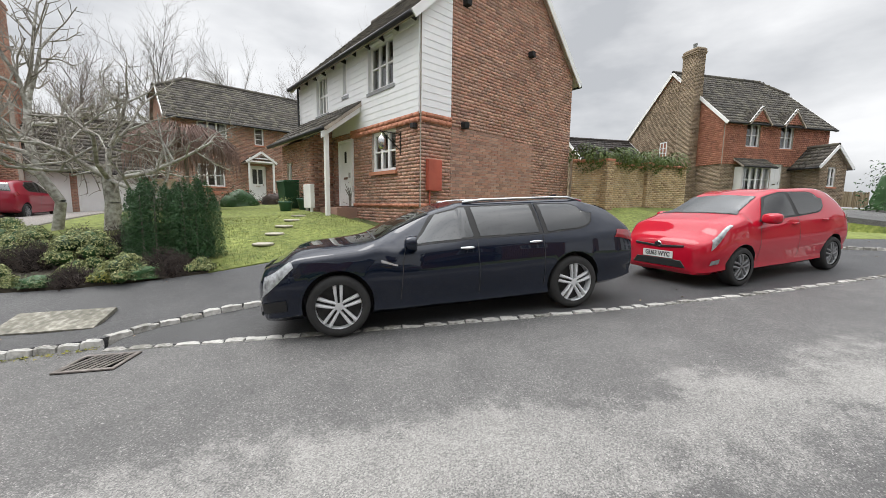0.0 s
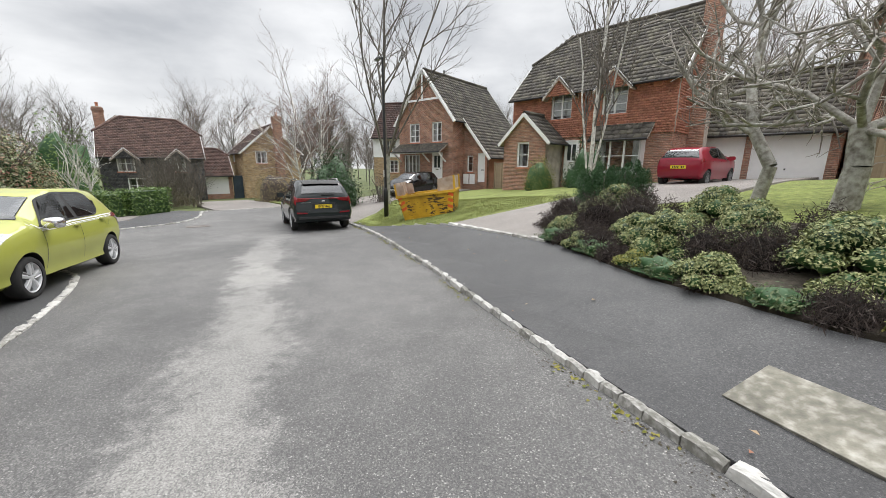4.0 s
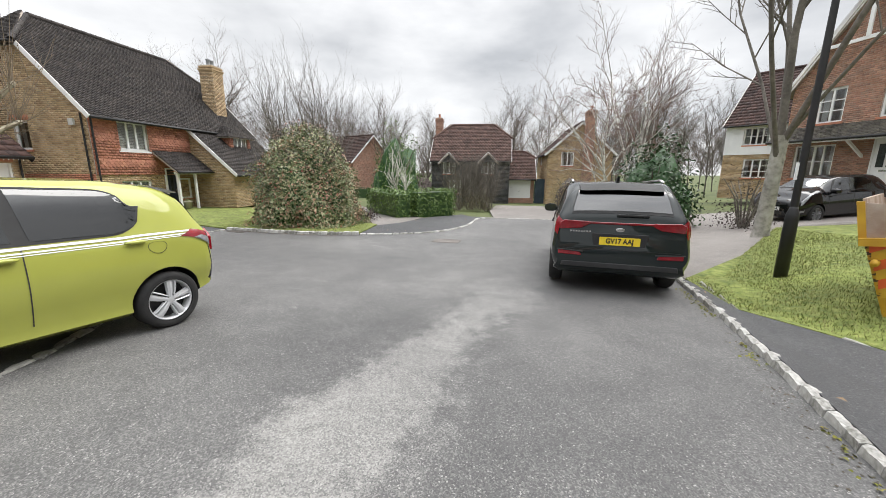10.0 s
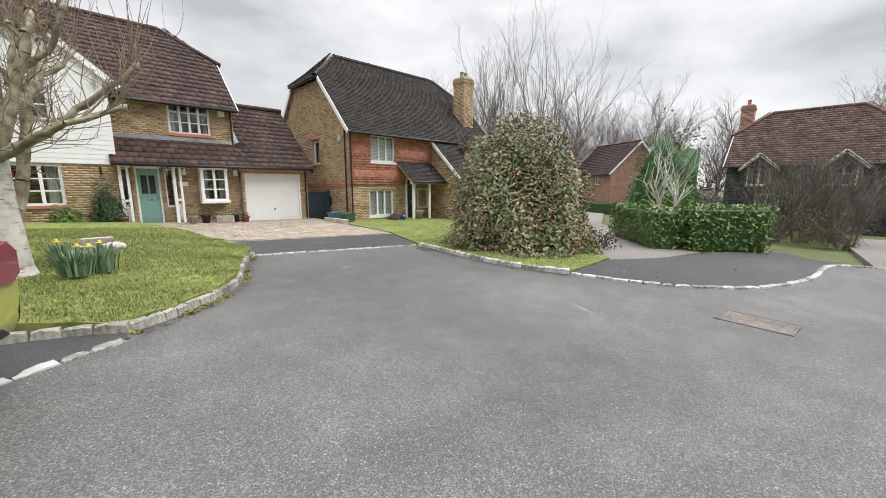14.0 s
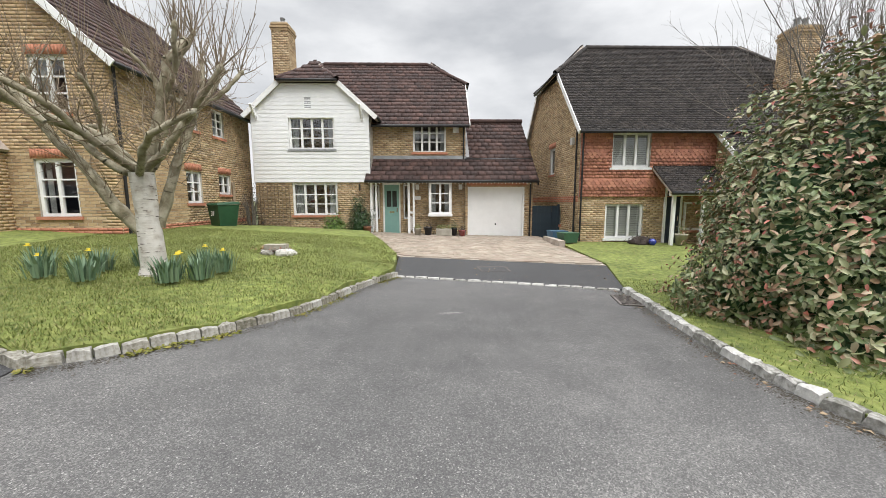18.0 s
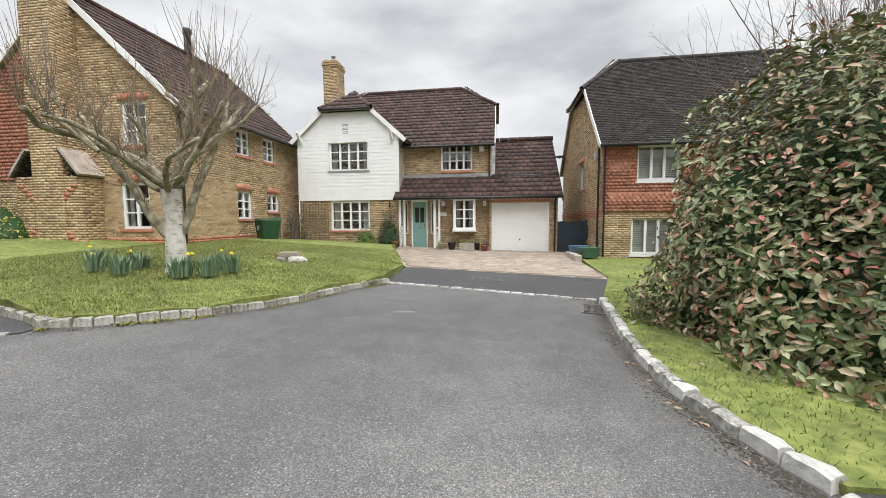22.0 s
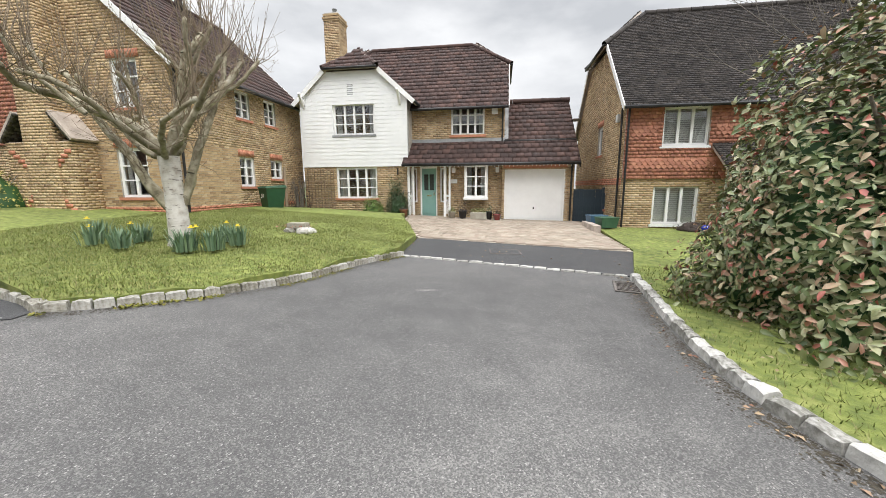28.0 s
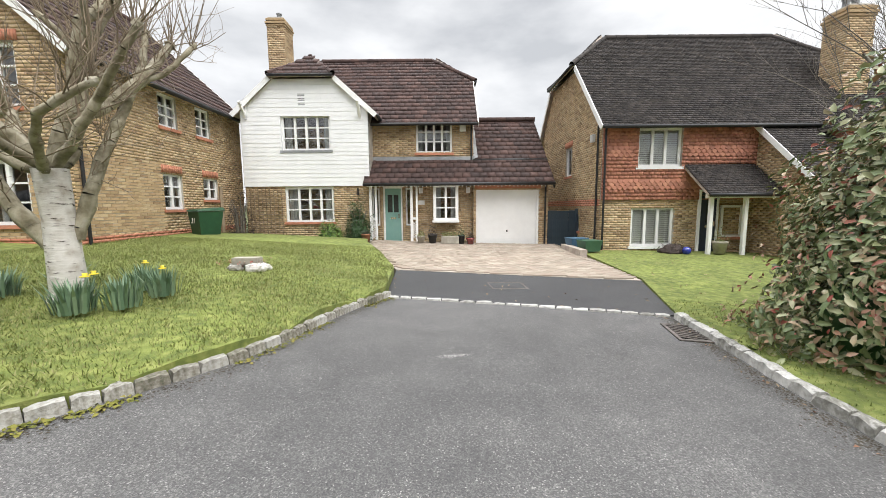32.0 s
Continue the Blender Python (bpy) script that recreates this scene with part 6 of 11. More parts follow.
def wheel_parts(parent, x, y, r, width, spokes, rimmat, side, rim_share=0.76):
    e = new("wheel")
    e.parent = parent
    e.location = (x, y, r)
    n = 40
    prof = [(r * 0.72, -0.5), (r * 0.82, -0.52), (r * 0.93, -0.5), (r * 0.995, -0.36), (r, 0.0), (r * 0.995, 0.36), (r * 0.93, 0.5), (r * 0.82, 0.52), (r * 0.72, 0.5)]
    V, F = [], []
    for rr, u in prof:
        for i in range(n):
            t = 2 * math.pi * i / n
            V.append((rr * math.cos(t), u * width, rr * math.sin(t)))
    for j in range(len(prof) - 1):
        for i in range(n):
            F.append((j * n + i, (j + 1) * n + i, (j + 1) * n + (i + 1) % n, j * n + (i + 1) % n))
    link("tyre", V, F, M_tyre, e, smooth=True)
    V, F = [], []
    o = side * width * 0.42
    ri = r * rim_share
    rims = [(ri, o), (ri * 0.985, o + side * 0.008), (ri * 0.93, o), (ri * 0.9, o - side * 0.05), (ri * 0.9, -side * width * 0.4)]
    for rr, u in rims:
        for i in range(n):
            t = 2 * math.pi * i / n
            V.append((rr * math.cos(t), u, rr * math.sin(t)))
    for j in range(len(rims) - 1):
        for i in range(n):
            F.append((j * n + i, (j + 1) * n + i, (j + 1) * n + (i + 1) % n, j * n + (i + 1) % n))
    link("rim", V, F, rimmat, e, smooth=True)
    back = o - side * 0.09
    lathe_v, lathe_f = [(0, back, 0)], []
    for i in range(n):
        t = 2 * math.pi * i / n
        lathe_v.append((ri * 0.9 * math.cos(t), back, ri * 0.9 * math.sin(t)))
    lathe_f = [(0, 1 + i, 1 + (i + 1) % n) for i in range(n)]
    link("brake_disc", lathe_v, lathe_f, M_discm, e)
    cnt, style = spokes
    for k in range(cnt):
        t0 = 2 * math.pi * k / cnt + math.pi / 2
        # (offset across at hub, at rim, half width at hub, at rim, sweep)
        arms = {"double": ((-0.024, -0.036, 0.014, 0.022, 0.0), (0.024, 0.036, 0.014, 0.022, 0.0)), "blade": ((0.0, -0.012, 0.020, 0.036, 0.10), (0.03, 0.062, 0.008, 0.010, 0.0)), "single": ((0.0, 0.0, 0.03, 0.024, 0.0),)}[style]
        for l0, l1, h0, h1, sweep in arms:
            V = []
            for q, (rad, f, dep) in enumerate(((ri * 0.14, 0.0, 0.004), (ri * 0.5, 0.5, 0.008), (ri * 0.82, 0.85, 0.0), (ri * 0.95, 1.0, -0.008))):
                a = t0 + sweep * side * f
                c, s = math.cos(a), math.sin(a)
                mid, hw = (l0 + (l1 - l0) * f) * side, h0 + (h1 - h0) * f
                for lat, dd in ((-hw, -0.03), (-hw * 0.78, 0.0), (0.0, 0.006), (hw * 0.78, 0.0), (hw, -0.03)):
                    V.append((rad * c - (mid + lat) * s, o + side * (dep + dd), rad * s + (mid + lat) * c))
            F = [(q * 5 + i, q * 5 + i + 1, q * 5 + i + 6, q * 5 + i + 5) for q in range(3) for i in range(4)]
            link("spoke", V, F, rimmat, e)
        bx, bz = 0.055 * math.cos(t0 + math.pi / cnt), 0.055 * math.sin(t0 + math.pi / cnt)
        tubes("wheel_bolt", [((bx, o - side * 0.03, bz), (bx, o + side * 0.004, bz), 0.012, 0.010)], M_discm, e, 8, caps=True)
    V, F = [(0, o + side * 0.012, 0)], []
    for i in range(16):
        t = 2 * math.pi * i / 16
        V.append((ri * 0.17 * math.cos(t), o + side * 0.006, ri * 0.17 * math.sin(t)))
    link("hub_cap", V, [(0, 1 + i, 1 + (i + 1) % 16) for i in range(16)], rimmat, e)
    return e

def lettering(text, size, m, mat, parent, name="lettering", bold=0.0):
    cu = bpy.data.curves.new(name, "FONT")
    cu.body, cu.size, cu.align_x, cu.align_y = text, size, "CENTER", "CENTER"
    cu.offset = bold
    cu.extrude = 0.001
    tmp = new(name, cu)
    bpy.context.view_layer.update()
    me = bpy.data.meshes.new_from_object(tmp.evaluated_get(bpy.context.evaluated_depsgraph_get()))
    me.materials.clear()
    me.materials.append(mat)
    bpy.data.objects.remove(tmp)
    ob = new(name, me)
    ob.parent = parent
    ob.matrix_basis = m
    return ob

def plate(parent, x, z, back, text, yellow, tilt=0):
    e = box("number_plate", (-0.26, -0.006, -0.056), (0.26, 0.0, 0.056), M_yellow if yellow else M_plate, parent, 0.004)
    e.matrix_basis = pose(x, 0, z, tilt, 0, -90 if back else 90)
    if text:
        lettering(text, 0.098, pose(0, -0.008, 0, 90, 0, 0) @ Matrix.Diagonal((0.86, 1, 1, 1)), M_black, e, bold=0.003)
    else:
        for i in range(7):
            if i != 4:
                box("plate_mark", (-0.2 + i * 0.06, -0.009, -0.035), (-0.165 + i * 0.06, -0.006, 0.035), M_black, e)
    return e

def paint_mat(name, c, metal=0.0, rough=0.35, coat=1.0):
    m = surf(name, [tuple(v * 0.93 for v in c), c], 0.35, 3, bump=0, metal=0.0, coat=1.0, stain=0.05, spec=0.04)
    m.node_tree.nodes["Principled BSDF"].inputs["Coat Roughness"].default_value = 0.015
    return m

M_tyre = surf("tyre", [(0.018, 0.018, 0.018), (0.035, 0.034, 0.033)], 0.85, 10, bump=0.3)
M_discm = surf("brake_disc", [(0.03, 0.03, 0.03), (0.08, 0.08, 0.08)], 0.6, 10, metal=0.4, bump=0)
M_alloy = surf("alloy", [(0.66, 0.67, 0.68), (0.76, 0.77, 0.78)], 0.3, 6, metal=0.2, bump=0)
M_alloy_dark = surf("alloy_dark", [(0.10, 0.10, 0.105), (0.16, 0.16, 0.165)], 0.35, 6, metal=0.7, bump=0)
M_yellow = surf("yellow_plate", [(0.80, 0.58, 0.02), (0.86, 0.64, 0.04)], 0.4, 5, bump=0)
M_plate = surf("white_plate", [(0.78, 0.78, 0.76), (0.84, 0.84, 0.82)], 0.4, 5, bump=0)
M_alloy_d = surf("dark_alloy", [(0.20, 0.205, 0.21), (0.30, 0.305, 0.31)], 0.35, 6, metal=0.4, bump=0)
M_redlamp = surf("red_lamp", [(0.16, 0.003, 0.008), (0.30, 0.006, 0.014)], 0.18, 12, bump=0.05, coat=1.0)
M_headlamp = surf("head_lamp", [(0.16, 0.165, 0.17), (0.36, 0.37, 0.38), (0.58, 0.60, 0.61)], 0.1, 20, metal=0.3, bump=0.05, coat=1.0)
M_carglass = glass_mat("car_glass", (0.34, 0.39, 0.385), 1.5, 0.09)
M_screenglass = glass_mat("screen_glass", (0.60, 0.65, 0.64), 1.5, 0.16)
M_privacy = glass_mat("privacy_glass", (0.06, 0.065, 0.07), 1.5, 0.09)
M_cabin = surf("cabin", [(0.025, 0.025, 0.026), (0.05, 0.05, 0.05)], 0.8, 5, bump=0)
M_trim = surf("grey_trim", [(0.014, 0.014, 0.015), (0.024, 0.024, 0.025)], 0.65, 9, bump=0.2)

def car(x, y, heading, L, W, H, wb, fo, rw, sh, paint, label, side_windows, screen, rear_glass, spokes=(5, "double"), rim=None, rim_share=0.76, front_plate=None, rear_plate=None,
        doors=(), lamps=(), extras=None, group="", pitch=None, mirror=(0.0, 5.0), handles=(), mirror_mat=None, handle_mat=None, sill=None, rear_mat=None):
    """x, y: middle of the wheelbase. heading: direction of the nose. sh: Shell with the nose at +x."""
    d = Vector((math.cos(radians(heading)), math.sin(radians(heading)), 0))
    zf, zr = land(x + d.x * wb / 2, y + d.y * wb / 2), land(x - d.x * wb / 2, y - d.y * wb / 2)
    tilt = math.degrees(math.atan2(zf - zr, wb))
    e = thing("car", pose(x, y, (zf + zr) / 2 + 0.008, 0, 0, heading) @ pose(0, 0, 0, 0, -tilt, 0), label, "car", group)
    body_mesh(sh, (-wb / 2, wb / 2), rw, W, paint, e)
    for wx in (wb / 2, -wb / 2):
        for s in (1, -1):
            wheel_parts(e, wx, s * (W / 2 - 0.115), rw, 0.20, spokes, rim or M_alloy, s, rim_share)
    for s in (1, -1):
        for k, q in enumerate(side_windows):
            patch(sh, "side_window", [(a, s * b) for a, b in q], M_carglass, e, 0.007, 18, 8, label="tinted side window", rnd=0.34 if k == len(side_windows) - 1 else 0.0)
            last = k == len(side_windows) - 1
            gx, gr = (0.018, 0.035) if last else (0.055, 0.075)
            # Dark sheet behind the pane: seal and pillars, plus unlit cabin as flat colour.
            patch(sh, "window_seal", [(a, s * b) for a, b in ((q[0][0] - gx, q[0][1] - gr), (q[1][0] + 0.055, q[1][1] - 0.075), (q[2][0] + 0.055, min(q[2][1] + 0.07, 6.05)), (q[3][0] - gx, min(q[3][1] + gr, 6.05)))], M_cabin, e, 0.004, 18, 8, rnd=0.34 if last else 0.0)
        for dx0, dx1 in doors:
            patch(sh, "door_gap", [(dx0 - 0.004, s * 2.05), (dx0 + 0.004, s * 2.05), (dx1 + 0.004, s * 5.0), (dx1 - 0.004, s * 5.0)], M_cabin, e, 0.003, 1, 10)
        for hx, hr in handles:
            p = sh.at(hx, s * hr, 0.02)
            hb = bmesh.new()
            bmesh.ops.create_uvsphere(hb, u_segments=12, v_segments=8, radius=1, matrix=Matrix.Translation(p) @ Matrix.Diagonal((0.095, 0.02, 0.018, 1)))
            part("door_handle", hb, handle_mat or paint, e, smooth=True)
        mx, mr = mirror
        if mx:
            p = sh.at(mx, s * mr, 0.0)
            mb = bmesh.new()
            bmesh.ops.create_uvsphere(mb, u_segments=18, v_segments=12, radius=1)
            for v in mb.verts:
                v.co = Vector([math.copysign(abs(c) ** 0.7, c) for c in v.co])
                if v.co.x < -0.25:
                    v.co.x = -0.25
            mb.transform(Matrix.Translation(p + Vector((0.0, s * 0.14, 0.05))) @ Matrix.Rotation(radians(-12 * s), 4, "Z") @ Matrix.Diagonal((0.115, 0.13, 0.082, 1)))
            part("door_mirror", mb, mirror_mat or paint, e, smooth=True)
            tubes("mirror_stalk", [(p, p + Vector((0, s * 0.08, 0.03)), 0.025, 0.02)], M_black, e)
        for q, mt, nm in lamps:
            patch(sh, nm, [(a, s * b) for a, b in q], mt, e, 0.006, 8, 4)
        if sill:
            patch(sh, "sill_trim", [(-wb / 2 + rw * 1.3, s * 1.4), (wb / 2 - rw * 1.3, s * 1.4), (wb / 2 - rw * 1.3, s * 1.95), (-wb / 2 + rw * 1.3, s * 1.95)], sill, e, 0.004, 12, 2)
    for nm, (x0, r0), (x1, r1) in (("windscreen", *screen), ("rear_window", *rear_glass)):
        # The first layer is seal at its rim; its dark middle paints cabin shade.
        for dx, mt, rr, off in ((0.02, M_cabin, -0.05, 0.004), (0.0, M_screenglass if nm == "windscreen" else rear_mat or M_carglass, 0.0, 0.009)):
            V = []
            n, m = 16, 8
            for j in range(m + 1):
                for i in range(n + 1):
                    b, a = j / m, -1 + 2 * i / n
                    xx = x0 - dx * (1 if x0 < x1 else -1) + (x1 - x0 + 2 * dx * (1 if x0 < x1 else -1)) * b
                    lim = r0 + (r1 - r0) * b + rr
                    rv = 8 - (8 - lim) * abs(a)
                    V.append(sh.at(xx, rv if a >= 0 else -rv, off))
            F = [(j * (n + 1) + i, j * (n + 1) + i + 1, (j + 1) * (n + 1) + i + 1, (j + 1) * (n + 1) + i) for j in range(m) for i in range(n)]
            link(nm if off > 0.006 else "screen_seal", V, outward(V, F), mt, e, smooth=True)
    if front_plate is not None:
        plate(e, *front_plate)
    if rear_plate is not None:
        plate(e, *rear_plate)
    if extras:
        extras(e, sh)
    return e

def rail(e, name, pts, r, mat):
    """One bent round rail through the points."""
    V, F, n = [], [], 8
    for i, p in enumerate(pts):
        d = (Vector(pts[min(i + 1, len(pts) - 1)]) - Vector(pts[max(i - 1, 0)])).normalized()
        a = d.cross(Vector((0, 0, 1))).normalized()
        b = a.cross(d)
        V += [Vector(p) + (a * math.cos(2 * math.pi * k / n) + b * math.sin(2 * math.pi * k / n)) * r for k in range(n)]
    for i in range(len(pts) - 1):
        F += [(i * n + k, i * n + (k + 1) % n, (i + 1) * n + (k + 1) % n, (i + 1) * n + k) for k in range(n)]
    F += [tuple(range(n))[::-1], tuple((len(pts) - 1) * n + k for k in range(n))]
    return link(name, V, F, mat, e, smooth=True)

def end_piece(e, name, x, out, mat, depth=0.02, label=""):
    """A flat-fronted piece on the nose or tail: its outline in (y, z), extruded along x by depth (towards -x if negative)."""
    V = [(x, y, z) for y, z in out] + [(x + depth, y, z) for y, z in out]
    n = len(out)
    bm = bmesh.new()
    vs = [bm.verts.new(v) for v in V]
    bm.faces.new(vs[:n])
    bm.faces.new(vs[n:][::-1])
    for i in range(n):
        bm.faces.new((vs[i], vs[(i + 1) % n], vs[n + (i + 1) % n], vs[n + i]))
    bmesh.ops.recalc_face_normals(bm, faces=bm.faces[:])
    bmesh.ops.bevel(bm, geom=bm.edges[:], offset=min(0.006, abs(depth) * 0.3), segments=1, affect="EDGES")
    return part(name, bm, mat, e, label)

def hatch_shell(L, W, H, wb, fo, hood=0.78, belt=0.92, nose=0.62, tail_low=0.55, roof_f=0.28, roof_r=-0.36, ws0=0.62, tail_top=0.0, gc=0.2, tail_slope=0.12, hood_f=0.68, rw=0.8, tw=1.0):
    """Stations of an ordinary five-door car. Heights in metres; roof_f, roof_r, ws0 as parts of the wheelbase from its middle."""
    w = W / 2
    nose_x = wb / 2 + fo
    tail_x = nose_x - L
    wr = w * rw * 0.88
    T = belt
    st = [
        (tail_x, 0.40, 0.48, w * 0.84 * tw, 0.58, 0.76, w * 0.76 * tw, T * 0.93, w * 0.72, T * 0.96, T * 0.97),
        (tail_x + 0.05, 0.33, 0.42, w * (0.925 if tw == 1 else 0.96), 0.58, 0.80, w * (0.85 if tw == 1 else 0.90), T * 0.99, w * 0.76, T * 1.05, T * 1.08),
        (tail_x + tail_slope + 0.06, 0.27, 0.39, w * 0.97, 0.58, 0.84, w * 0.90, T + 0.02, wr * 0.96, H * 0.86, H * 0.885),
        (tail_x + tail_slope * 2 + 0.16, 0.24, 0.38, w * 0.985, 0.60, 0.86, w * 0.92, T + 0.02, wr * 0.97, H * 0.925, H * 0.965),
        (tail_x + 0.75, 0.22, 0.36, w, 0.62, 0.86, w * 0.93, T + 0.015, wr, H * 0.95, H * 0.99),
        (roof_r * wb, gc, 0.33, w, 0.62, 0.85, w * 0.93, T + 0.01, wr, H * 0.955, H),
        (0.0, gc, 0.32, w * 0.995, 0.60, 0.83, w * 0.93, T, wr, H * 0.955, H),
        (roof_f * wb - 0.25, gc, 0.32, w * 0.995, 0.60, 0.82, w * 0.93, T - 0.01, wr * 0.98, H * 0.94, H * 0.985),
        (roof_f * wb, gc, 0.33, w * 0.995, 0.60, 0.81, w * 0.925, T - 0.02, wr * 0.95, H * 0.90, H * 0.945),
        (ws0 * wb * 0.72 + roof_f * wb * 0.28, gc, 0.33, w, 0.60, 0.80, w * 0.92, T - 0.03, wr * 0.98, T + 0.14, T + 0.2),
        (ws0 * wb, gc, 0.34, w, 0.60, hood - 0.05, w * 0.90, hood + 0.04, w * 0.78, hood + 0.085, hood + 0.11),
        (ws0 * wb + 0.2, gc, 0.35, w, 0.60, hood - 0.08, w * 0.90, hood, w * 0.72, hood + 0.045, hood + 0.065),
        (nose_x - 0.42, 0.22, 0.36, w * 0.985, 0.56, hood_f, w * 0.88, hood_f + 0.06, w * 0.68, hood_f + 0.10, hood_f + 0.125),
        (nose_x - 0.20, 0.20, 0.33, w * 0.915, 0.50, nose, w * 0.81, nose + 0.055, w * 0.62, nose + 0.095, nose + 0.115),
        (nose_x - 0.05, 0.20, 0.31, w * 0.79, 0.44, nose - 0.07, w * 0.69, nose - 0.015, w * 0.53, nose + 0.03, nose + 0.05),
        (nose_x, 0.26, 0.33, w * 0.62, 0.44, nose - 0.14, w * 0.55, nose - 0.09, w * 0.43, nose - 0.055, nose - 0.035),
    ]
    return Shell(st), nose_x, tail_x

def big_estate():
    L, W, H, wb, fo, rw = 4.70, 1.85, 1.41, 2.90, 0.82, 0.335
    sh, nx, tx = hatch_shell(L, W, H, wb, fo, hood=0.93, belt=0.95, nose=0.70, roof_f=0.10, roof_r=-0.42, ws0=0.34, hood_f=0.82, tail_slope=0.24, gc=0.19)
    P = paint_mat("dark_blue_paint", (0.0045, 0.0085, 0.020), 0.35, 0.28)
    def ex(e, s):
        for sd in (1, -1):
            rail(e, "roof_rail", [s.at(-1.75 + i * 0.24, sd * 6.25, 0.01 if i in (0, 7) else 0.035) for i in range(8)], 0.017, M_chrome)
            patch(s, "side_gill", [(0.80, sd * 3.58), (0.98, sd * 3.58), (0.98, sd * 3.70), (0.80, sd * 3.66)], M_chrome, e, 0.012, 5, 2)
            patch(s, "kidney_grille", [(nx - 0.09, sd * 7.1), (nx - 0.01, sd * 7.1), (nx - 0.01, sd * 7.85), (nx - 0.09, sd * 7.85)], M_black, e, 0.012, 4, 5)
            patch(s, "bumper_intake", [(nx - 0.30, sd * 1.9), (nx - 0.05, sd * 1.9), (nx - 0.05, sd * 2.8), (nx - 0.30, sd * 2.6)], M_black, e, 0.006, 6, 3)
        patch(s, "lower_grille", [(nx - 0.02, -2.3), (nx - 0.02, 2.3), (nx - 0.005, 3.0), (nx - 0.005, -3.0)], M_black, e, 0.008, 8, 2)
        fin = [(-1.72, 0, H), (-1.52, 0, H), (-1.70, 0, H + 0.06), (-1.76, 0, H + 0.06)]
        link("roof_aerial", [(a, -0.018, c - 0.01) for a, b, c in fin] + [(a, 0.018, c - 0.01) for a, b, c in fin], BOXF, P, e)
    sw = [[(-0.12, 5.12), (0.60, 5.12), (0.30, 5.93), (-0.06, 5.93)], [(-0.98, 5.12), (-0.20, 5.12), (-0.14, 5.93), (-0.92, 5.93)], [(-1.80, 5.22), (-1.10, 5.12), (-1.05, 5.93), (-1.62, 5.90)]]
    lamps = [([(nx - 0.40, 3.85), (nx - 0.06, 3.2), (nx - 0.10, 4.35), (nx - 0.36, 4.6)], M_headlamp, "headlight"),
             ([(tx + 0.03, 4.0), (tx + 0.36, 4.2), (tx + 0.30, 5.0), (tx + 0.05, 5.0)], M_redlamp, "tail_light")]
    car(2.44, 4.50, 168.2, L, W, H, wb, fo, rw, sh, P, "dark blue estate car with silver double-spoke wheels parked in the bay", sw, ((1.0, 6.15), (0.38, 6.25)), ((tx + 0.10, 6.3), (tx + 0.42, 6.4)),
        spokes=(5, "double"), doors=((0.78, 0.70), (-0.16, -0.16), (-1.02, -1.02)), lamps=lamps, extras=ex, mirror=(0.62, 5.05), handles=((-0.02, 4.35), (-0.90, 4.4)), handle_mat=M_chrome, rim_share=0.80, front_plate=(nx + 0.015, 0.42, False, "", False))

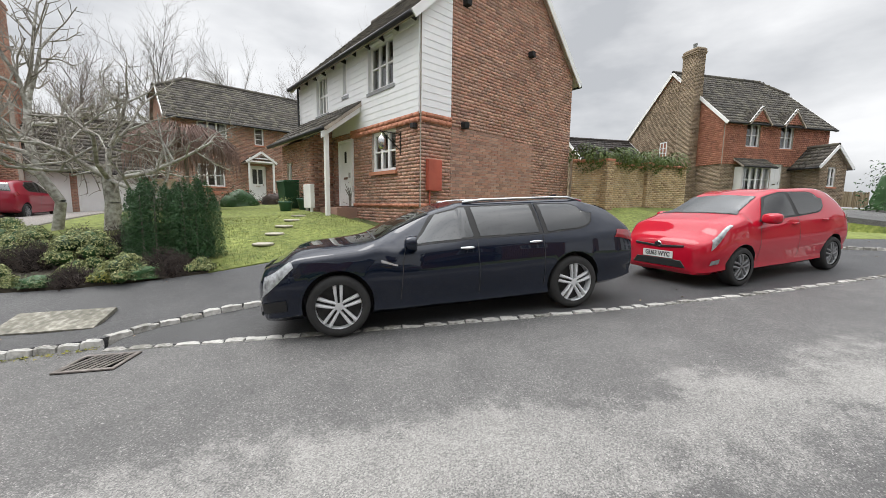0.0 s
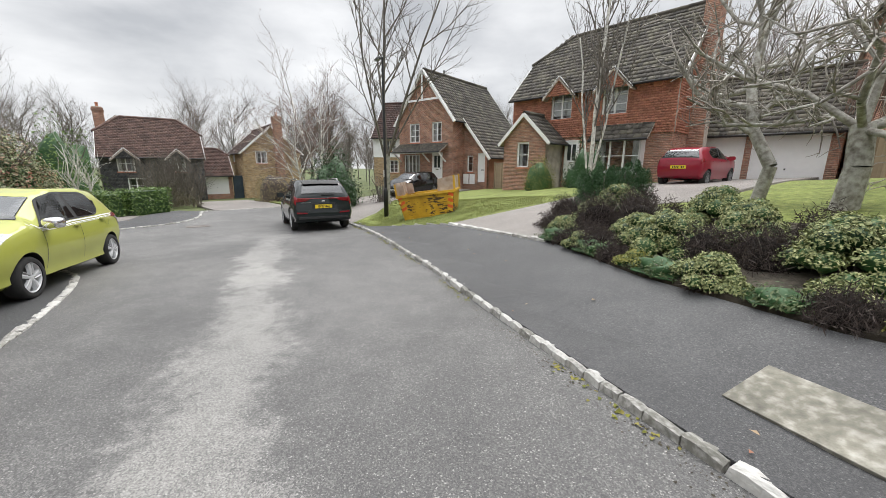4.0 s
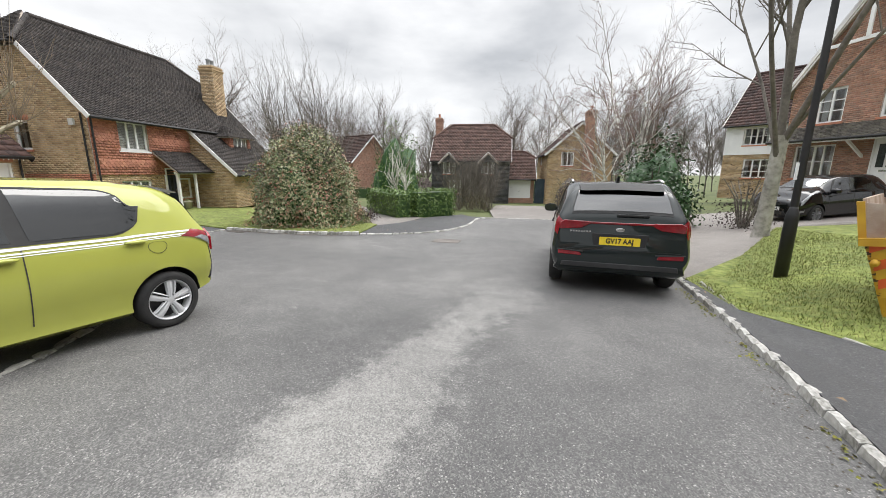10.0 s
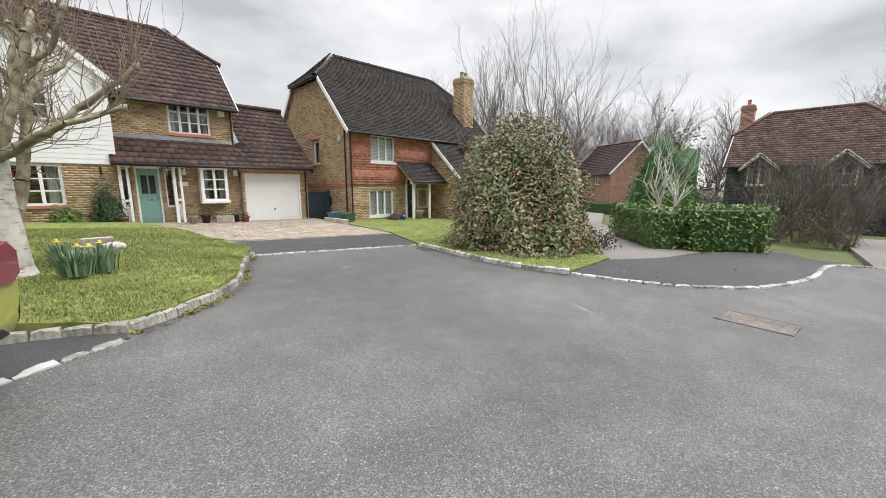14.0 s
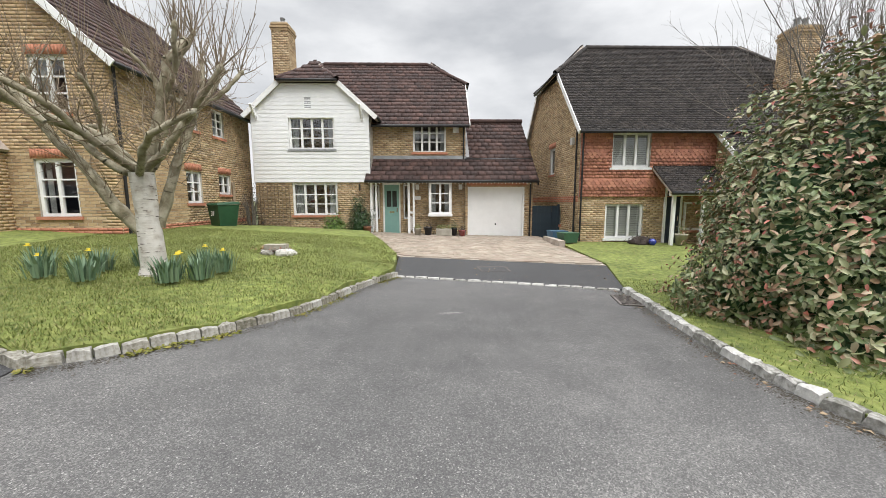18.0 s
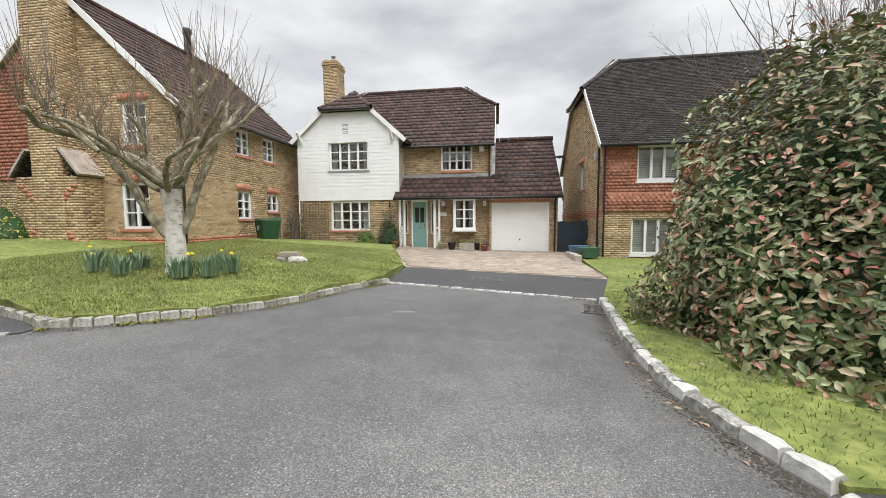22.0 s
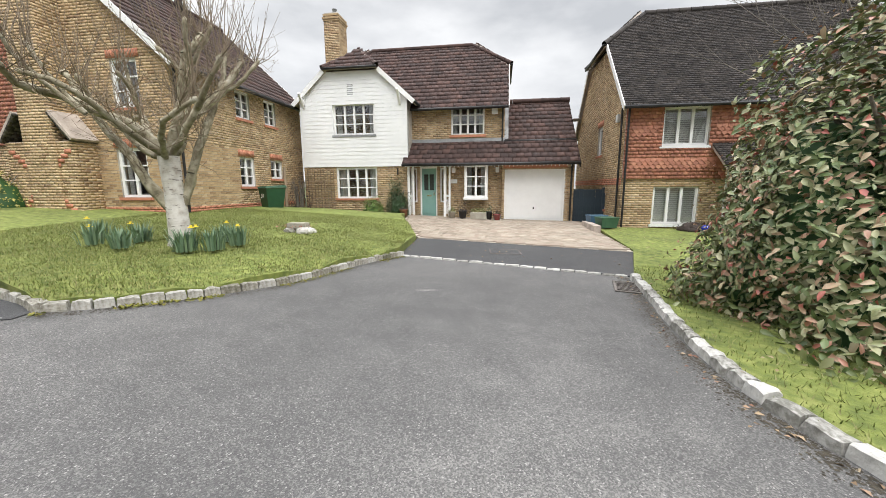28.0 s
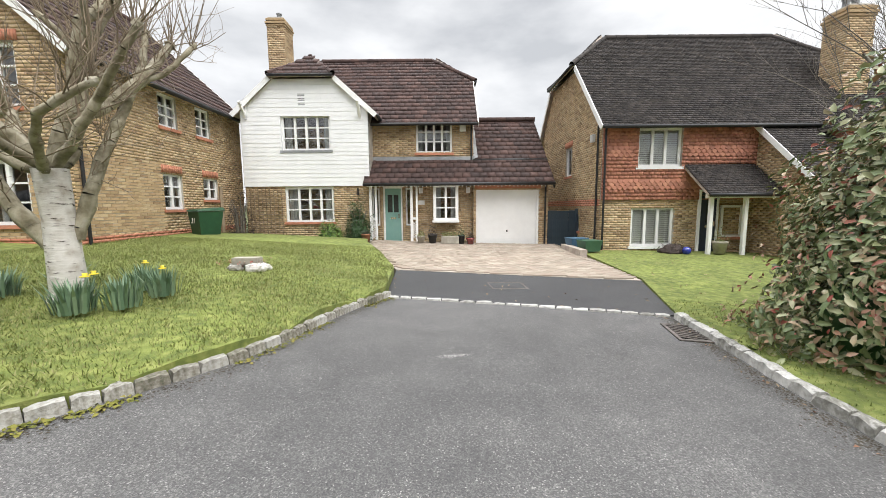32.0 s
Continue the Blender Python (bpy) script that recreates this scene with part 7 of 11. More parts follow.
M_glossblack = surf("gloss_black", [(0.006, 0.006, 0.007), (0.010, 0.010, 0.011)], 0.2, 5, bump=0, coat=1.0)
def small_green():
    L, W, H, wb, fo, rw = 3.48, 1.62, 1.46, 2.34, 0.66, 0.285
    sh, nx, tx = hatch_shell(L, W, H, wb, fo, hood=0.95, belt=0.94, nose=0.70, roof_f=0.14, roof_r=-0.38, ws0=0.40, hood_f=0.82, tail_slope=0.13, gc=0.2, tw=1.08)
    P = paint_mat("lime_paint", (0.40, 0.42, 0.085), 0.25, 0.35)
    def ex(e, s):
        for sd in (1, -1):
            for k in (0.0, 0.16, 0.32):
                patch(s, "white_stripe", [(-1.45, sd * (4.62 + k)), (1.0, sd * (4.62 + k)), (1.0, sd * (4.70 + k)), (-1.45, sd * (4.70 + k))], M_white, e, 0.005, 20, 1)
        V = []
        for i in range(24):
            t = 2 * math.pi * i / 24
            for q in (1.0, 0.94):
                V.append(s.at(-1.10 + 0.085 * q * math.cos(t), 3.9 + 0.30 * q * math.sin(t), 0.004))
        link("fuel_flap", V, [(2 * i, 2 * i + 1, (2 * i + 3) % 48, (2 * i + 2) % 48) for i in range(24)], M_trim, e)
        V = []
        for j in range(5):
            for i in range(17):
                a, b = -1 + i / 8, j / 4
                rv = 8 - 1.7 * abs(a)
                q = s.at(tx + 0.22 + 0.30 * b, rv if a >= 0 else -rv, 0.006 + 0.012 * (1 - b))
                V.append(q + Vector((-0.06 * (1 - b), 0, 0.012 * (1 - b))))
        link("rear_spoiler", V, outward(V, [(j * 17 + i, j * 17 + i + 1, j * 17 + i + 18, j * 17 + i + 17) for j in range(4) for i in range(16)]), P, e, smooth=True)
        # the glass hatch runs on below the window as a black panel between the lamps
        patch(s, "tailgate_panel", [(tx + 0.004, -4.3), (tx + 0.004, 4.3), (tx + 0.06, 6.1), (tx + 0.06, -6.1)], M_glossblack, e, 0.004, 6, 3, "gloss black tailgate glass")
        end_piece(e, "tailgate_lip", tx - 0.010, [(-0.46, 0.70), (0.46, 0.70), (0.50, 0.90), (-0.50, 0.90)], M_glossblack, 0.03, "gloss black lower tailgate glass")
        for sd in (1, -1):
            end_piece(e, "rear_lamp", tx - 0.022, [(sd * 0.46, 0.69), (sd * 0.64, 0.68), (sd * 0.73, 0.73), (sd * 0.72, 0.88), (sd * 0.62, 0.955), (sd * 0.50, 0.93)], M_redlamp, 0.10, "dark red tail lamp")
            patch(s, "reversing_lamp", [(tx + 0.03, sd * 4.0), (tx + 0.19, sd * 4.35), (tx + 0.11, sd * 4.62), (tx + 0.03, sd * 4.5)], M_headlamp, e, 0.010, 5, 3, "clear lower lens of the tail lamp")
        end_piece(e, "plate_recess", tx - 0.004, [(-0.34, 0.44), (0.34, 0.44), (0.38, 0.60), (-0.38, 0.60)], P, 0.015)
        end_piece(e, "lower_bumper", tx - 0.006, [(-0.58, 0.36), (0.58, 0.36), (0.50, 0.42), (-0.50, 0.42)], M_trim, 0.05)
        box("wiper", (tx - 0.01, -0.05, 0.98), (tx + 0.03, 0.42, 1.0), M_black, e, 0.005)
        patch(s, "rear_bumper", [(tx + 0.03, -1.5), (tx + 0.03, 1.5), (tx + 0.004, 2.6), (tx + 0.004, -2.6)], P, e, 0.004, 8, 2)
        lathe("badge", [(0.035, 0), (0.03, 0.01)], M_chrome, e, 12, (0, 0, 0)).matrix_basis = pose(tx + 0.01, 0, 0.83, 0, -90, 0)
    sw = [[(-0.16, 5.12), (0.70, 5.12), (0.34, 5.92), (-0.10, 5.92)], [(-1.02, 5.12), (-0.26, 5.12), (-0.20, 5.92), (-0.92, 5.88)]]
    lamps = [([(nx - 0.50, 4.4), (nx - 0.10, 4.0), (nx - 0.14, 5.2), (nx - 0.46, 5.2)], M_headlamp, "headlight"),
             ([(tx + 0.012, 4.0), (tx + 0.33, 4.62), (tx + 0.20, 5.05), (tx + 0.012, 5.0)], M_redlamp, "tail_light")]
    car(-10.50, 1.248, -16.3, L, W, H, wb, fo, rw, sh, P, "lime green small hatchback with white side stripes parked at the kerb", sw, ((0.92, 6.15), (0.40, 6.25)), ((tx + 0.05, 6.0), (tx + 0.27, 6.2)), rear_mat=M_privacy,
        spokes=(5, "blade"), rim_share=0.72, doors=((0.80, 0.74), (-0.20, -0.20)), lamps=lamps, extras=ex, mirror=(0.66, 5.05), mirror_mat=M_chrome, handles=((-0.08, 4.3), (-0.92, 4.4)), rear_plate=(tx - 0.014, 0.525, True, "HY69 SWV", True), rim=M_alloy)

def dark_suv(x, y, hd, paint, label, plate_text, rim=None, group=""):
    L, W, H, wb, fo, rw = 4.48, 1.855, 1.64, 2.67, 0.90, 0.355
    sh, nx, tx = hatch_shell(L, W, H, wb, fo, hood=1.02, belt=1.08, nose=0.80, roof_f=0.12, roof_r=-0.42, ws0=0.36, hood_f=0.94, tail_slope=0.17, gc=0.25, tw=1.09, rw=0.86)
    def ex(e, s):
        for sd in (1, -1):
            rail(e, "roof_rail", [s.at(-1.5 + i * 0.24, sd * 6.3, 0.01 if i in (0, 8) else 0.04) for i in range(9)], 0.02, M_chrome)
        end_piece(e, "lamp_bar", tx - 0.012, [(-0.46, 1.015), (0.46, 1.015), (0.46, 1.045), (-0.46, 1.045)], M_redlamp, 0.03, "thin red light bar across the tailgate")
        for sd in (1, -1):
            end_piece(e, "rear_lamp", tx - 0.016, [(sd * 0.40, 1.01), (sd * 0.50, 0.955), (sd * 0.79, 0.93), (sd * 0.80, 1.02), (sd * 0.74, 1.06), (sd * 0.40, 1.05)], M_redlamp, 0.06, "red wraparound tail lamp")
            end_piece(e, "reflector_strip", tx - 0.014, [(sd * 0.48, 0.56), (sd * 0.80, 0.57), (sd * 0.80, 0.63), (sd * 0.50, 0.61)], M_redlamp, 0.05)
            end_piece(e, "reflector_trim", tx - 0.018, [(sd * 0.46, 0.605), (sd * 0.82, 0.63), (sd * 0.82, 0.645), (sd * 0.46, 0.625)], M_trim, 0.05)
        end_piece(e, "lower_bumper", tx - 0.01, [(-0.76, 0.40), (0.76, 0.40), (0.74, 0.47), (-0.74, 0.47)], M_trim, 0.06)
        end_piece(e, "plate_recess", tx - 0.004, [(-0.33, 0.72), (0.33, 0.72), (0.37, 0.89), (-0.37, 0.89)], M_black, 0.02)
        box("tailgate_seam", (tx - 0.003, -0.76, 0.655), (tx + 0.04, 0.76, 0.662), M_black, e)
        V = []
        for j in range(5):
            for i in range(17):
                a, b = -1 + i / 8, j / 4
                rv = 8 - 1.45 * abs(a)
                V.append(s.at(tx + 0.25 + 0.27 * b, rv if a >= 0 else -rv, 0.03 - 0.022 * b) + Vector((-0.05 * (1 - b), 0, 0.0)))
        link("rear_spoiler", V, outward(V, [(j * 17 + i, j * 17 + i + 1, j * 17 + i + 18, j * 17 + i + 17) for j in range(4) for i in range(16)]), M_trim, e, "black roof spoiler", smooth=True)
        box("wiper", (tx + 0.0, -0.35, 1.13), (tx + 0.05, 0.05, 1.155), M_black, e, 0.008)
        bb = bmesh.new()
        bmesh.ops.create_uvsphere(bb, u_segments=16, v_segments=8, radius=1, matrix=Matrix.Translation((tx + 0.005, 0, 0.945)) @ Matrix.Diagonal((0.008, 0.075, 0.038, 1)))
        part("badge", bb, M_chrome, e, smooth=True)
        for k in range(8):
            box("badge_mark", (tx - 0.004, 0.38 + k * 0.035, 0.895), (tx + 0.02, 0.405 + k * 0.035, 0.92), M_chrome, e)
        fin = [(-1.62, 0, H), (-1.42, 0, H), (-1.60, 0, H + 0.07), (-1.66, 0, H + 0.07)]
        link("roof_aerial", [(a, -0.018, c - 0.02) for a, b, c in fin] + [(a, 0.018, c - 0.02) for a, b, c in fin], BOXF, M_black, e)
    sw = [[(-0.10, 5.12), (0.78, 5.12), (0.38, 5.92), (-0.04, 5.92)], [(-0.98, 5.12), (-0.20, 5.12), (-0.14, 5.92), (-0.92, 5.92)], [(-1.60, 5.35), (-1.10, 5.15), (-1.05, 5.9), (-1.40, 5.88)]]
    lamps = [([(nx - 0.60, 4.3), (nx - 0.15, 4.0), (nx - 0.2, 5.1), (nx - 0.55, 5.0)], M_headlamp, "headlight"),
             ([(tx + 0.004, 4.3), (tx + 0.36, 4.6), (tx + 0.26, 5.05), (tx + 0.004, 5.3)], M_redlamp, "tail_light")]
    return car(x, y, hd, L, W, H, wb, fo, rw, sh, paint, label, sw, ((1.02, 6.1), (0.38, 6.25)), ((tx + 0.07, 6.35), (tx + 0.28, 6.5)), rear_mat=M_privacy,
        spokes=(5, "double"), doors=((0.82, 0.78), (-0.16, -0.16), (-1.02, -1.02)), lamps=lamps, extras=ex, mirror=(0.70, 5.05), handles=((-0.02, 4.4), (-0.88, 4.45)), rear_plate=(tx - 0.016, 0.785, True, plate_text, True), rim=rim, group=group, sill=M_trim)

def red_hatch(x, y, hd, paint, label, text, group="", rear=None):
    L, W, H, wb, fo, rw = 3.78, 1.63, 1.44, 2.44, 0.75, 0.29
    sh, nx, tx = hatch_shell(L, W, H, wb, fo, hood=0.97, belt=0.96, nose=0.68, roof_f=0.18, roof_r=-0.36, ws0=0.46, hood_f=0.85, tail_slope=0.15, gc=0.19)
    def ex(e, s):
        end_piece(e, "front_grille", nx + 0.012, [(-0.46, 0.29), (0.46, 0.29), (0.38, 0.40), (-0.38, 0.40)], M_black, -0.05)
        end_piece(e, "upper_grille", nx + 0.010, [(-0.42, 0.60), (0, 0.57), (0.42, 0.60), (0.42, 0.635), (0, 0.61), (-0.42, 0.635)], M_black, -0.06)
        end_piece(e, "badge", nx + 0.016, [(0.065 * math.cos(q * 0.5236), 0.625 + 0.045 * math.sin(q * 0.5236)) for q in range(12)], M_chrome, -0.03)
        for sd in (1, -1):
            patch(s, "fog_light", [(nx - 0.28, sd * 2.2), (nx - 0.16, sd * 2.2), (nx - 0.16, sd * 2.6), (nx - 0.28, sd * 2.6)], M_headlamp, e, 0.01, 3, 2)
    sw = [[(-0.12, 5.12), (0.74, 5.12), (0.38, 5.92), (-0.06, 5.92)], [(-1.02, 5.2), (-0.22, 5.12), (-0.16, 5.92), (-0.90, 5.9)]]
    lamps = [([(nx - 0.52, 4.35), (nx - 0.15, 3.45), (nx - 0.20, 4.55), (nx - 0.50, 4.8)], M_headlamp, "headlight"),
             ([(tx + 0.02, 4.1), (tx + 0.24, 4.3), (tx + 0.2, 5.1), (tx + 0.04, 5.1)], M_redlamp, "tail_light")]
    return car(x, y, hd, L, W, H, wb, fo, rw, sh, paint, label, sw, ((1.12, 6.1), (0.50, 6.25)), ((tx + 0.07, 6.0), (tx + 0.28, 6.3)),
        spokes=(5, "double"), doors=((0.86, 0.80), (-0.18, -0.18)), lamps=lamps, extras=ex, mirror=(0.72, 5.05), handles=((-0.04, 4.35), (-0.88, 4.4)),
        front_plate=(nx + 0.012, 0.47, False, text, False), rear_plate=(tx - 0.012, 0.7, True, "", True), rim=M_alloy_d, rim_share=0.68, group=group)

big_estate()
small_green()
P_suv = paint_mat("dark_grey_paint", (0.014, 0.019, 0.019), 0.3, 0.3)
dark_suv(-15.79, 7.60, 170.8, P_suv, "dark grey sport utility car parked against the kerb", "GV17 AAJ")
P_red = paint_mat("red_paint", (0.44, 0.008, 0.026), 0.1, 0.35)
red_hatch(7.80, 3.40, 173.8, P_red, "bright red hatchback parked in the bay", "GU63 WYC")
P_cherry = paint_mat("cherry_paint", (0.26, 0.012, 0.03), 0.2, 0.3)
red_hatch(-7.9, 20.3, 90, P_cherry, "dark red car parked before a white garage", "")
P_silver = paint_mat("silver_paint", (0.45, 0.46, 0.47), 0.6, 0.35)
dark_suv(-5.3, -0.05, -17, P_silver, "silver sport utility car parked in the bay", "")
dark_suv(0.6, -4.6, -100, paint_mat("steel_grey_paint", (0.22, 0.22, 0.22), 0.5, 0.35), "grey sport utility car on a drive", "")
red_hatch(-22.4, 16.3, -70, paint_mat("black_paint", (0.005, 0.005, 0.006), 0.2, 0.3), "black car on a drive by a lamp post", "")

# ---- trees and shrubs ----
def grow(rng, p, d, length, r, level, top, out, up=0.15, wob=0.25, kids=(5, 4, 3), spread=0.7, shrink=0.6, taper=0.55, kid_from=0.3, droop=0.0):
    """Adds the segments of a limb and its branches to out: (start, end, r0, r1, level)."""
    n = max(2, 4 - level) if level else 5
    q, dv = p.copy(), d.normalized()
    pts = [(q.copy(), r)]
    for i in range(n):
        dv = (dv + Vector(rng.normal(0, wob, 3)) * 0.5 + Vector((0, 0, up - droop * (i / n)))).normalized()
        q2 = q + dv * (length / n)
        r2 = r * (1 - (1 - taper) * (i + 1) / n)
        out.append((q, q2, r * (1 - (1 - taper) * i / n), r2, level))
        q = q2
        pts.append((q.copy(), r2))
    if level >= top:
        return
    k = kids[min(level, len(kids) - 1)]
    for j in range(k):
        f = kid_from + (1 - kid_from) * (j + rng.uniform(0.2, 0.9)) / k
        i = min(int(f * n), n - 1)
        a = pts[i][0].lerp(pts[i + 1][0], f * n - i)
        rr = pts[i][1] * 0.62
        ax = Vector(rng.normal(0, 1, 3))
        side = (ax - dv * ax.dot(dv)).normalized()
        nd = (dv * (1 - spread * 0.55) + side * spread + Vector((0, 0, up * 0.6))).normalized()
        grow(rng, a, nd, length * shrink * rng.uniform(0.75, 1.15), max(rr, 0.0025), level + 1, top, out, up, wob, kids, spread, shrink, taper, 0.15, droop)

def tree_meshes(name, segs, e, bark, twig, split=2, limb=None):
    big = [(a, b, c, d) for a, b, c, d, l in segs if l == 0]
    mid = [(a, b, c, d) for a, b, c, d, l in segs if 0 < l < split]
    fine = [(a, b, c, d) for a, b, c, d, l in segs if l >= split]
    tubes("trunk", big, bark, e, 10)
    if mid:
        o = tubes("limb", mid, limb or bark, e, 6)
        o["kind"] = "stuff"
    if fine:
        o = tubes("twig_crown", fine, twig, e, 3)
        o["kind"] = "stuff"

def tree(x, y, label, seed, stems, top=3, bark=None, twig=None, z=None, sink=0.08, split=2, name="tree", group="", **kw):
    """stems: list of (dx, dy, lean x, lean y, length, radius)."""
    rng = np.random.default_rng(seed)
    e = thing(name, pose(x, y, (land(x, y) if z is None else z) - sink), label, "tree", group)
    segs = []
    for dx, dy, lx, ly, ln, r in stems:
        grow(rng, Vector((dx, dy, 0)), Vector((lx, ly, 1)), ln, r, 0, top, segs, **kw)
    tree_meshes(name, segs, e, bark or M_bark, twig or M_twig, split)
    return e

def leaf_mesh(name, pos, nor, size, mat, parent, rng, aspect=0.42, fold=0.25, kind="stuff", label="", rounded=False):
    """Many folded leaves: each a pair of quads along a midrib."""
    n = len(pos)
    pos, nor = np.asarray(pos, float), np.asarray(nor, float)
    nor /= np.linalg.norm(nor, axis=1)[:, None] + 1e-9
    a = rng.normal(0, 1, (n, 3))
    a -= nor * np.sum(a * nor, 1)[:, None]
    a /= np.linalg.norm(a, axis=1)[:, None] + 1e-9
    b = np.cross(nor, a)
    s = (size * rng.uniform(0.65, 1.3, n))[:, None]
    w = s * aspect
    V = np.empty((n, 8 if rounded else 6, 3))
    V[:, 0] = pos
    V[:, 1] = pos + a * s * 0.45 + b * w * 0.5 + nor * w * fold
    V[:, 2] = pos + a * s * 0.5
    V[:, 3] = pos + a * s * 0.45 - b * w * 0.5 + nor * w * fold
    V[:, 4] = pos + a * s - nor * s * 0.12
    V[:, 5] = pos + a * s * 0.5
    F = np.array([(0, 1, 4, 2), (0, 2, 4, 3)])
    if rounded:
        # blunt leaf, widest past the middle: base, two pairs of edge points, tip, two midrib points
        for k, (f, wd, up) in enumerate(((0.34, 0.36, fold), (0.74, 0.46, fold * 0.9))):
            V[:, 1 + k] = pos + a * s * f + b * w * wd + nor * w * up
            V[:, 3 + k] = pos + a * s * f - b * w * wd + nor * w * up
            V[:, 5 + k] = pos + a * s * f
        V[:, 7] = pos + a * s - nor * s * 0.10
        F = np.array([(0, 5, 5, 1), (0, 3, 3, 5), (5, 6, 2, 1), (3, 4, 6, 5), (6, 7, 7, 2), (4, 7, 7, 6)])
        T = np.array([(0, 5, 1), (0, 3, 5), (6, 7, 2), (4, 7, 6), (5, 6, 2), (5, 2, 1), (3, 4, 6), (3, 6, 5)])
        F = T
    m = V.shape[1]
    q = F.shape[1]
    F = (F[None] + m * np.arange(n)[:, None, None]).reshape(-1, q)
    me = bpy.data.meshes.new(name)
    me.vertices.add(m * n)
    me.vertices.foreach_set("co", V.ravel())
    me.loops.add(len(F) * q)
    me.loops.foreach_set("vertex_index", F.ravel())
    me.polygons.add(len(F))
    me.polygons.foreach_set("loop_start", np.arange(0, len(F) * q, q))
    me.update(calc_edges=True)
    me.materials.append(mat)
    ob = new(name, me)
    ob.parent = parent
    ob["kind"] = kind
    if label:
        ob["label"] = label
    return ob

def leafmat(name, cols, rough=0.5):
    return surf(name, cols, rough, 20, island=True, spread=0.2, bump=0, stain=0.15, spec=0.4)

M_photinia = leafmat("photinia_leaf", [(0.07, 0.105, 0.035), (0.12, 0.165, 0.06), (0.19, 0.23, 0.10), (0.28, 0.30, 0.15), (0.38, 0.37, 0.22), (0.40, 0.22, 0.14)], 0.35)
M_redleaf = leafmat("photinia_young", [(0.32, 0.08, 0.06), (0.36, 0.15, 0.10), (0.34, 0.22, 0.14), (0.36, 0.28, 0.18)], 0.35)
M_laurel = leafmat("laurel_leaf", [(0.075, 0.14, 0.025), (0.12, 0.20, 0.045), (0.18, 0.26, 0.075)], 0.35)
M_holly_and_shade = leafmat("holly_leaf_and_shade", [(0.02, 0.05, 0.015), (0.035, 0.075, 0.022), (0.05, 0.10, 0.03)], 0.35)
M_yew_and_shade = leafmat("yew_leaf_and_shade", [(0.014, 0.05, 0.013), (0.024, 0.078, 0.02), (0.042, 0.105, 0.028)], 0.55)
M_hebe = leafmat("hebe_leaf", [(0.09, 0.115, 0.04), (0.17, 0.20, 0.075), (0.27, 0.295, 0.12), (0.38, 0.39, 0.19)], 0.7)
M_heather = leafmat("heather_leaf", [(0.04, 0.032, 0.028), (0.06, 0.045, 0.04), (0.085, 0.065, 0.055)], 0.85)
M_gold = leafmat("golden_leaf", [(0.25, 0.24, 0.04), (0.36, 0.33, 0.07), (0.42, 0.38, 0.12)], 0.5)
M_brightgreen = leafmat("bright_leaf", [(0.07, 0.13, 0.02), (0.11, 0.19, 0.03), (0.15, 0.24, 0.05)], 0.5)
M_dryleaf = leafmat("dry_leaf", [(0.18, 0.12, 0.07), (0.28, 0.20, 0.12), (0.36, 0.29, 0.19), (0.24, 0.10, 0.06)], 0.8)
M_brownbush = leafmat("brown_twig_leaf", [(0.07, 0.055, 0.035), (0.12, 0.095, 0.06), (0.17, 0.14, 0.09), (0.12, 0.13, 0.06)], 0.8)
M_drybush = leafmat("tan_leaf", [(0.24, 0.19, 0.09), (0.33, 0.27, 0.14), (0.40, 0.34, 0.19)], 0.7)
M_ivy = leafmat("ivy_leaf", [(0.05, 0.09, 0.02), (0.09, 0.14, 0.03), (0.16, 0.18, 0.06)], 0.4)

def shrub_points(rng, n, rx, ry, h, lump=0.22, fill=0.35, base=0.0, freq=2.2, power=0.6):
    """Points in a lumpy rounded crown, most of them near its surface."""
    d = rng.normal(0, 1, (n, 3))
    d /= np.linalg.norm(d, axis=1)[:, None]
    d[:, 2] = np.abs(d[:, 2]) * 1.0 - 0.18 * (rng.random(n) < 0.35)
    k = np.array([1 + lump * noise.noise((v[0] * freq + rx * 7, v[1] * freq + ry * 3, v[2] * freq)) * 1.6 for v in d])
    rad = k * (1 - fill * rng.random(n) ** 1.6)
    p = d * rad[:, None] * np.array([rx, ry, h])
    p[:, 2] = np.maximum(p[:, 2], 0.02) + base
    return p, d

